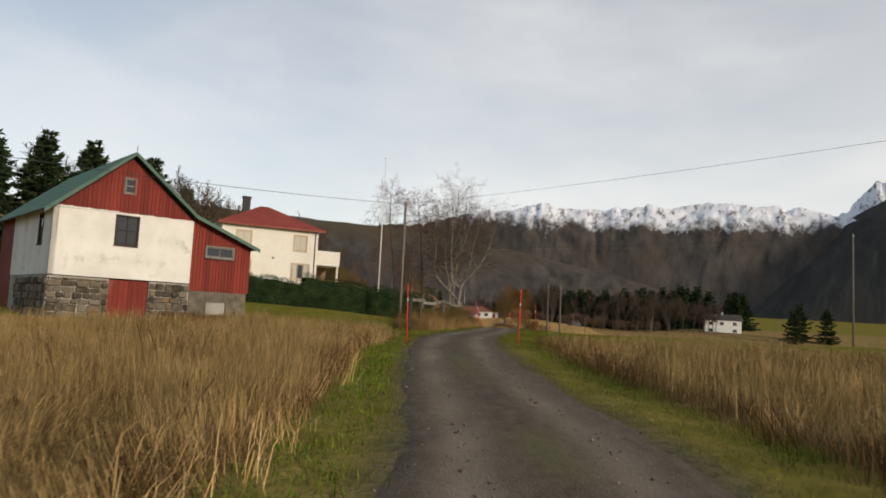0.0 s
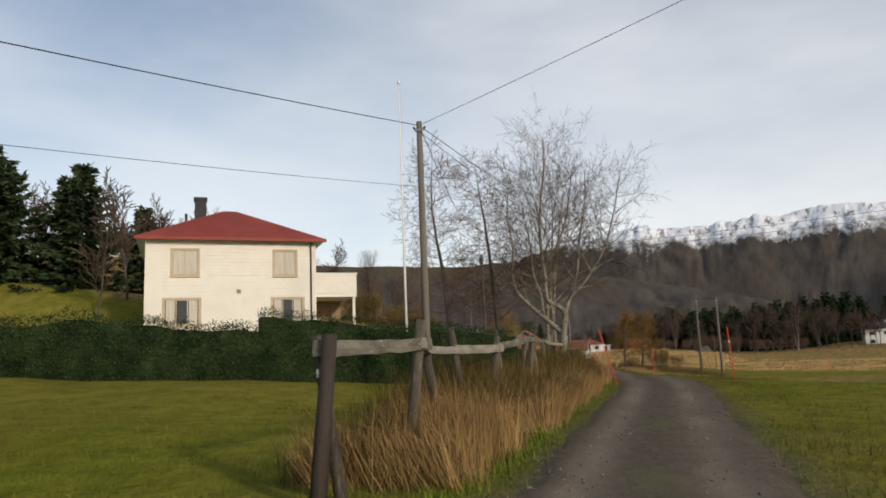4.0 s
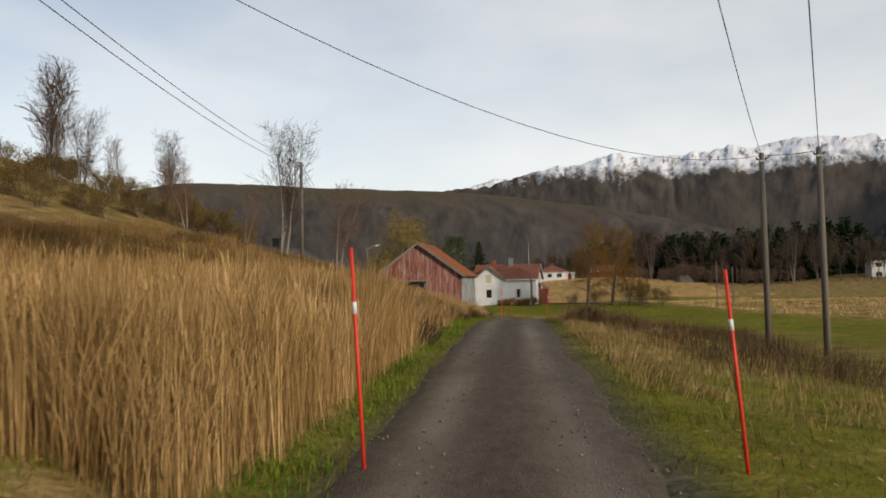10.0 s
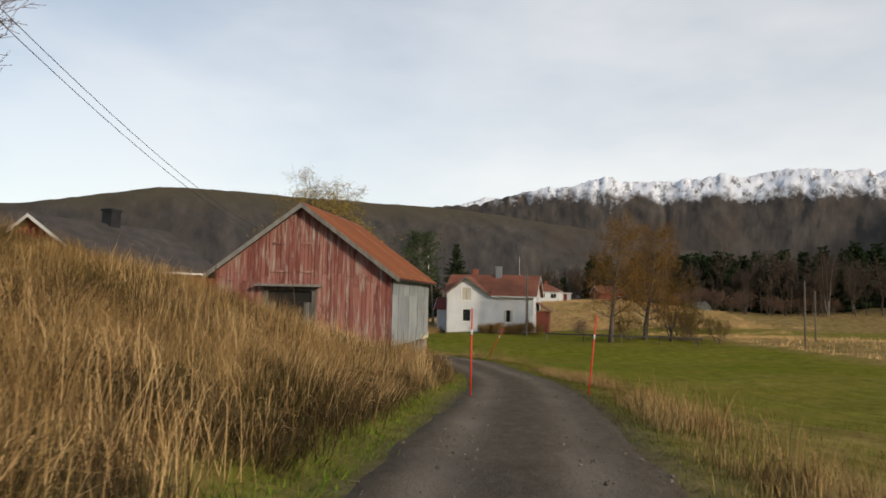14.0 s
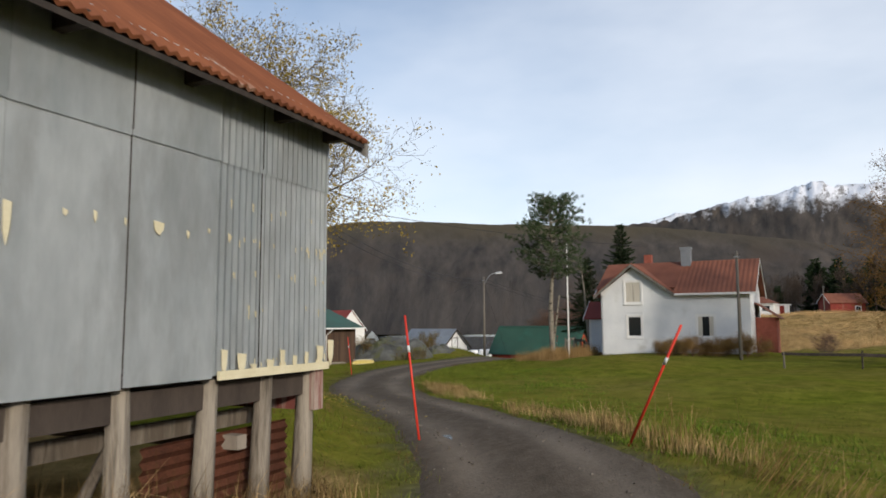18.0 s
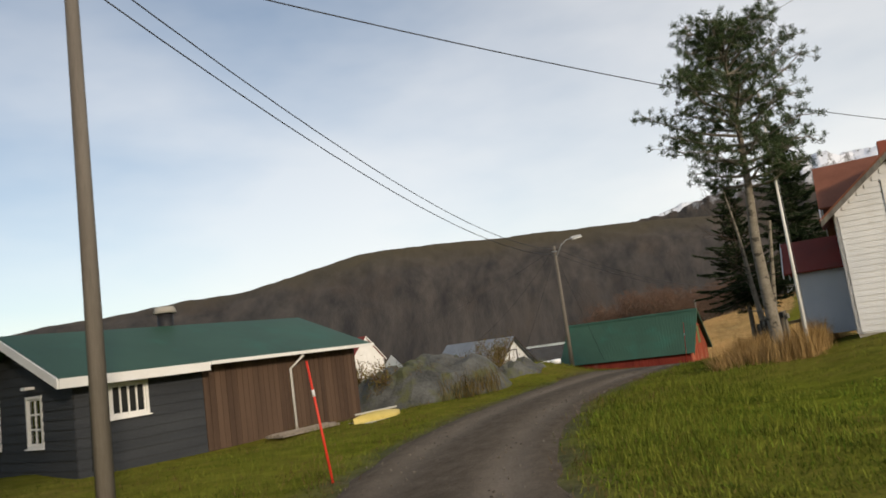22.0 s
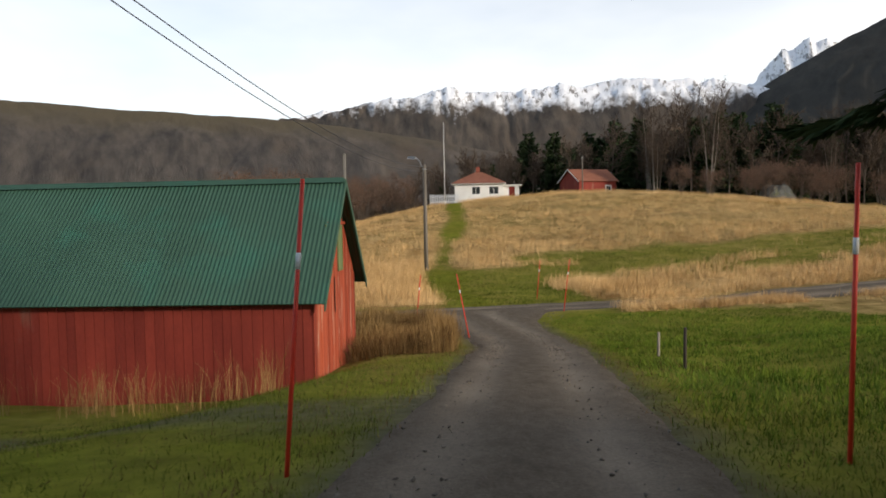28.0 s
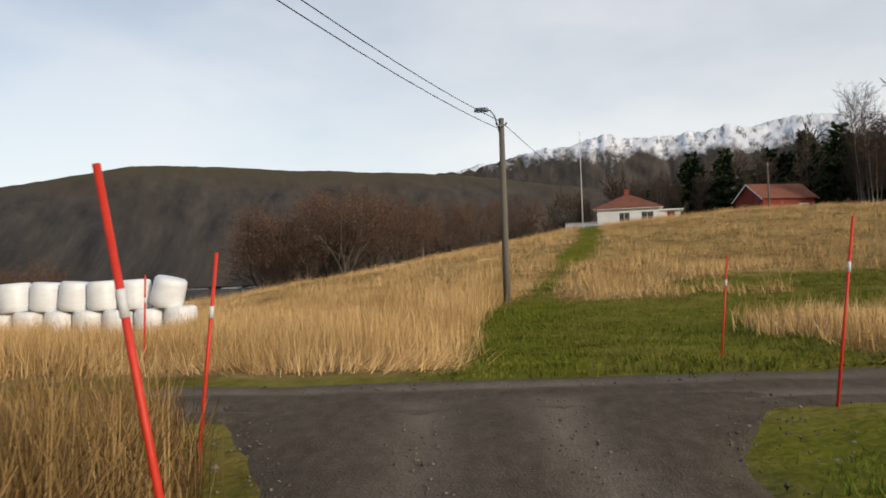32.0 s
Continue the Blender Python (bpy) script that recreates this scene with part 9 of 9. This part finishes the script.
k = (dryness(x, y) > 0.45 + 0.3 * rs.rand(n)) & (lane(x, y) < 0.2) & (y > 199.8 + 0.085 * (x + 2))
x, y = x[k], y[k]
tufts("dry_grass", x, y, height(x, y, 0.25, 0.8) * np.where(y < 225, 1.3, 1.0), M["straw_light"], "golden dry grass covering the knoll", blades=9, seed=6, width=0.008, spread_=0.26, lean=0.45, fine=True)
n = 16000
x, y = rs.uniform(3.6, 60, n), 199.6 + 28 * rs.rand(n) ** 1.5
k = (lane(x, y) < 0.2) & (fbm(x * 0.16, y * 0.4, 3, 55) > np.where(y < 207.5, 0.36, np.where(y < 213, 0.56, 0.66)) + 0.08 * rs.rand(n)) & (y > 200.5 + 0.085 * x + 3.0 * step(16, 9, x))
tufts("dry_grass", x[k], y[k], height(x[k], y[k], 0.3, 0.95), M["straw_light"], "scattered clumps of pale grass in the meadow", blades=10, seed=7, width=0.008, spread_=0.18, lean=0.5)
n = 14000
x, y = -3.5 + 40 * rs.rand(n) ** 1.3, rs.uniform(199.4, 220, n)
k = (lane(x, y) < 0.2) & (dryness(x, y) < 0.45)
tufts("turf", x[k], y[k], height(x[k], y[k], 0.06, 0.22), M["grass_green"], "fresh green grass of the meadow below the knoll", blades=7, width=0.012, lean=0.7, seed=40, spread_=0.2, zoff=-0.01, fine=True)
x = rs.uniform(3.8, 30, 1500)
y = 194.9 + 0.085 * (x + 2) + 1.3 * rs.rand(1500)
k = (lane(x, y) < 0.2) & (fbm(x * 0.3, y * 0.5, 2, 57) > 0.34)
tufts("dry_grass", x[k], y[k], height(x[k], y[k], 0.3, 0.75), M["straw_light"], "pale dry grass fringing the crossroad", blades=11, seed=37, width=0.006, spread_=0.16, lean=0.5)
x, y = rs.uniform(-10.5, -3.3, 1700), rs.uniform(25.6, 29.6, 1700)
k = clear(x, y) & (fbm(x * 0.4, y * 0.4, 2, 58) > 0.36) & (rs.rand(1700) < step(30.2, 27.5, y + 0.12 * x + 0.6))
tufts("dry_grass", x[k], y[k], height(x[k], y[k], 0.4, 0.85), M["grass_brown"], "brown withered grass at the edge of the lawn", blades=12, seed=38, width=0.0034, spread_=0.14, lean=0.6)
n = 9000
y = rs.uniform(100, 215, n)
x = rs.uniform(14, 75, n)
k = (dryness(x, y) > 0.6) & (y < 198)
tufts("dry_grass", x[k], y[k], height(x[k], y[k], 0.3, 0.6), M["straw_light"], "strip of dry grass across the field", blades=6, seed=8, width=0.018, spread_=0.25, fine=True)

grass("turf", M["grass_green"], [SP(-1, 1.5, 3.4, -3, 126, 9000, 1.0), SP(1, 1.5, 3.4, -3, 196, 10000, 1.0), SP(-1, 1.6, 9, 124, 190, 11000, 1.3), SP(-1, 3, 14, 20, 42, 6000, 1.2), SP(-1, 2.0, 7, 56, 70, 3500, 1.1), SP(1, 2.5, 10, 20, 66, 5000, 1.3), SP(1, 2.5, 14, 66, 196, 9500, 1.4), SP(-1, 3, 13, -3, 24, 2500, 1.0)],
      0.06, 0.17, "short green grass of the verges", blades=8, width=0.004, lean=0.6, seed=9, spread_=0.13, zoff=-0.01, fine=True)
grass("turf", M["grass_brown"], [SP(-1, 1.4, 3.0, -3, 190, 4500, 1.0), SP(1, 1.4, 3.0, -3, 196, 4500, 1.0), SP(1, 2.5, 12, 24, 196, 4500, 1.3), SP(-1, 2, 12, 22, 64, 1800, 1.2), SP(-1, 2, 9, 124, 190, 2200, 1.2)],
      0.05, 0.2, "withered grass among the green of the verges", blades=6, width=0.004, lean=0.8, seed=19, spread_=0.12, zoff=-0.01, fine=True)
grass("verge_weeds", M["weed_green"], [SP(-1, 1.6, 2.2, 62, 112, 1700, 1.0), SP(-1, 1.7, 2.7, -2, 20, 700, 1.0), SP(1, 1.8, 8, 126, 150, 2600, 1.2), SP(1, 2.0, 13, 174, 195, 9000, 1.1), SP(-1, 1.7, 2.3, 33, 62, 900, 1.0), SP(1, 2.4, 4.0, 6, 26, 600, 1.0)],
      0.06, 0.2, "fresh green broad-leaved weeds on the verge", blades=7, width=0.009, lean=0.75, seed=10, spread_=0.12, zoff=-0.01, fine=True)
x, y = SP(-1, 2.8, 7, -2, 22, 14)
x2, y2 = SP(-1, 2.8, 7, 84, 116, 40)
x3, y3 = SP(1, 3.2, 7, 74, 98, 10)
x, y = np.concatenate([x, x2, x3]), np.concatenate([y, y2, y3])
tufts("weed_stalks", x, y, height(x, y, 0.7, 1.3), M["stalk"], "dark dead weed stalks standing in the grass", blades=3, width=0.005, lean=0.12, seed=11, plume=1.5)
for k, (x, y, h) in enumerate(((2.5, 157.7, 0.75), (3.6, 157.4, 0.95), (4.9, 157.8, 0.85), (6.3, 157.5, 1.05))):
    bare_tree("garden_shrub", Matrix.Translation(at_ground(x, y)), h, 0.018, dict(BUSH, kids=[7, 4, 3], least=0.004), M["twig_red"], M["twig_red"], 61 + k, "low ochre garden shrub in front of the white house", "garden shrubs",
              ((0.1, 0), (-0.6, 0.1), (0.2, 0.6), (0.1, -0.6), (0.7, 0.1), (-0.4, -0.5), (0.9, 0.4), (-0.9, 0.2)), (M["leaf_brown"], 14, 0.022, 0.09, 0.95))
x, y = np.clip(rs.normal(7.9, 0.7, 200), 6.9, 9.4), rs.normal(93.5, 0.6, 200)
tufts("brush", x, y, height(x, y, 0.6, 1.0) + 0.2, M["stalk"], "tangle of dead brush on the mound", blades=16, width=0.005, lean=0.8, seed=14, spread_=0.2)
x, y = rs.normal(-14.4, 0.9, 260), rs.normal(158.2, 0.8, 260)
k = np.hypot(x + 14.5, y - 158.2) < 1.7
tufts("outcrop_turf", x[k], y[k], height(x[k], y[k], 0.35, 0.75), M["grass_brown"], "withered turf on top of the rock outcrop", blades=9, width=0.004, lean=0.7, seed=15, zoff=0.85)
x, y = rs.normal(-12.4, 0.5, 70), rs.normal(157.0, 0.6, 70)
tufts("outcrop_shrubs", x, y, height(x, y, 0.6, 1.25), M["weed_olive"], "dark twiggy shrub at the end of the rock outcrop", blades=10, width=0.006, lean=0.6, seed=16)


def fallen(name, x, y, mt, label, seed):
    r_ = np.random.RandomState(seed)
    n = len(x)
    z = ground(x, y) + 0.05 + 0.05 * r_.rand(n)
    c = np.stack([x, y, z], -1)
    a = r_.uniform(0, 6.28, n)
    u = np.stack([np.cos(a), np.sin(a), r_.uniform(-0.4, 0.4, n)], -1) * r_.uniform(0.02, 0.04, (n, 1))
    w = np.stack([-np.sin(a), np.cos(a), r_.uniform(-0.4, 0.4, n)], -1) * r_.uniform(0.012, 0.025, (n, 1))
    v = np.stack([c - u, c + w, c + u, c - w], 1).reshape(-1, 3)
    return tagged(new(name, raw_mesh(name, v, np.arange(4 * n).reshape(-1, 4), mt)), label, "leaves", kind="stuff")


x, y = rs.normal(2.2, 1.6, 2200), rs.normal(63.5, 4.5, 2200)
x2, y2 = rs.uniform(6.7, 9.5, 700), rs.uniform(58, 76, 700)
x, y = np.concatenate([x, x2]), np.concatenate([y, y2])
k = (lane(x, y) < 0.2) | (rs.rand(len(x)) < 0.08)
x, y = x[k], y[k]
fallen("fallen_leaves", x, y, M["leaf_brown"], "scattered fallen leaves, yellow and brown", 1)
x, y = rs.normal(-5.4, 2.6, 2200), rs.normal(130.8, 2.6, 2200)
k = (lane(x, y) < 0.2) | (rs.rand(len(x)) < 0.1)
fallen("fallen_leaves", x[k], y[k], M["leaf_yellow"], "yellow leaves fallen on the lawn", 2)
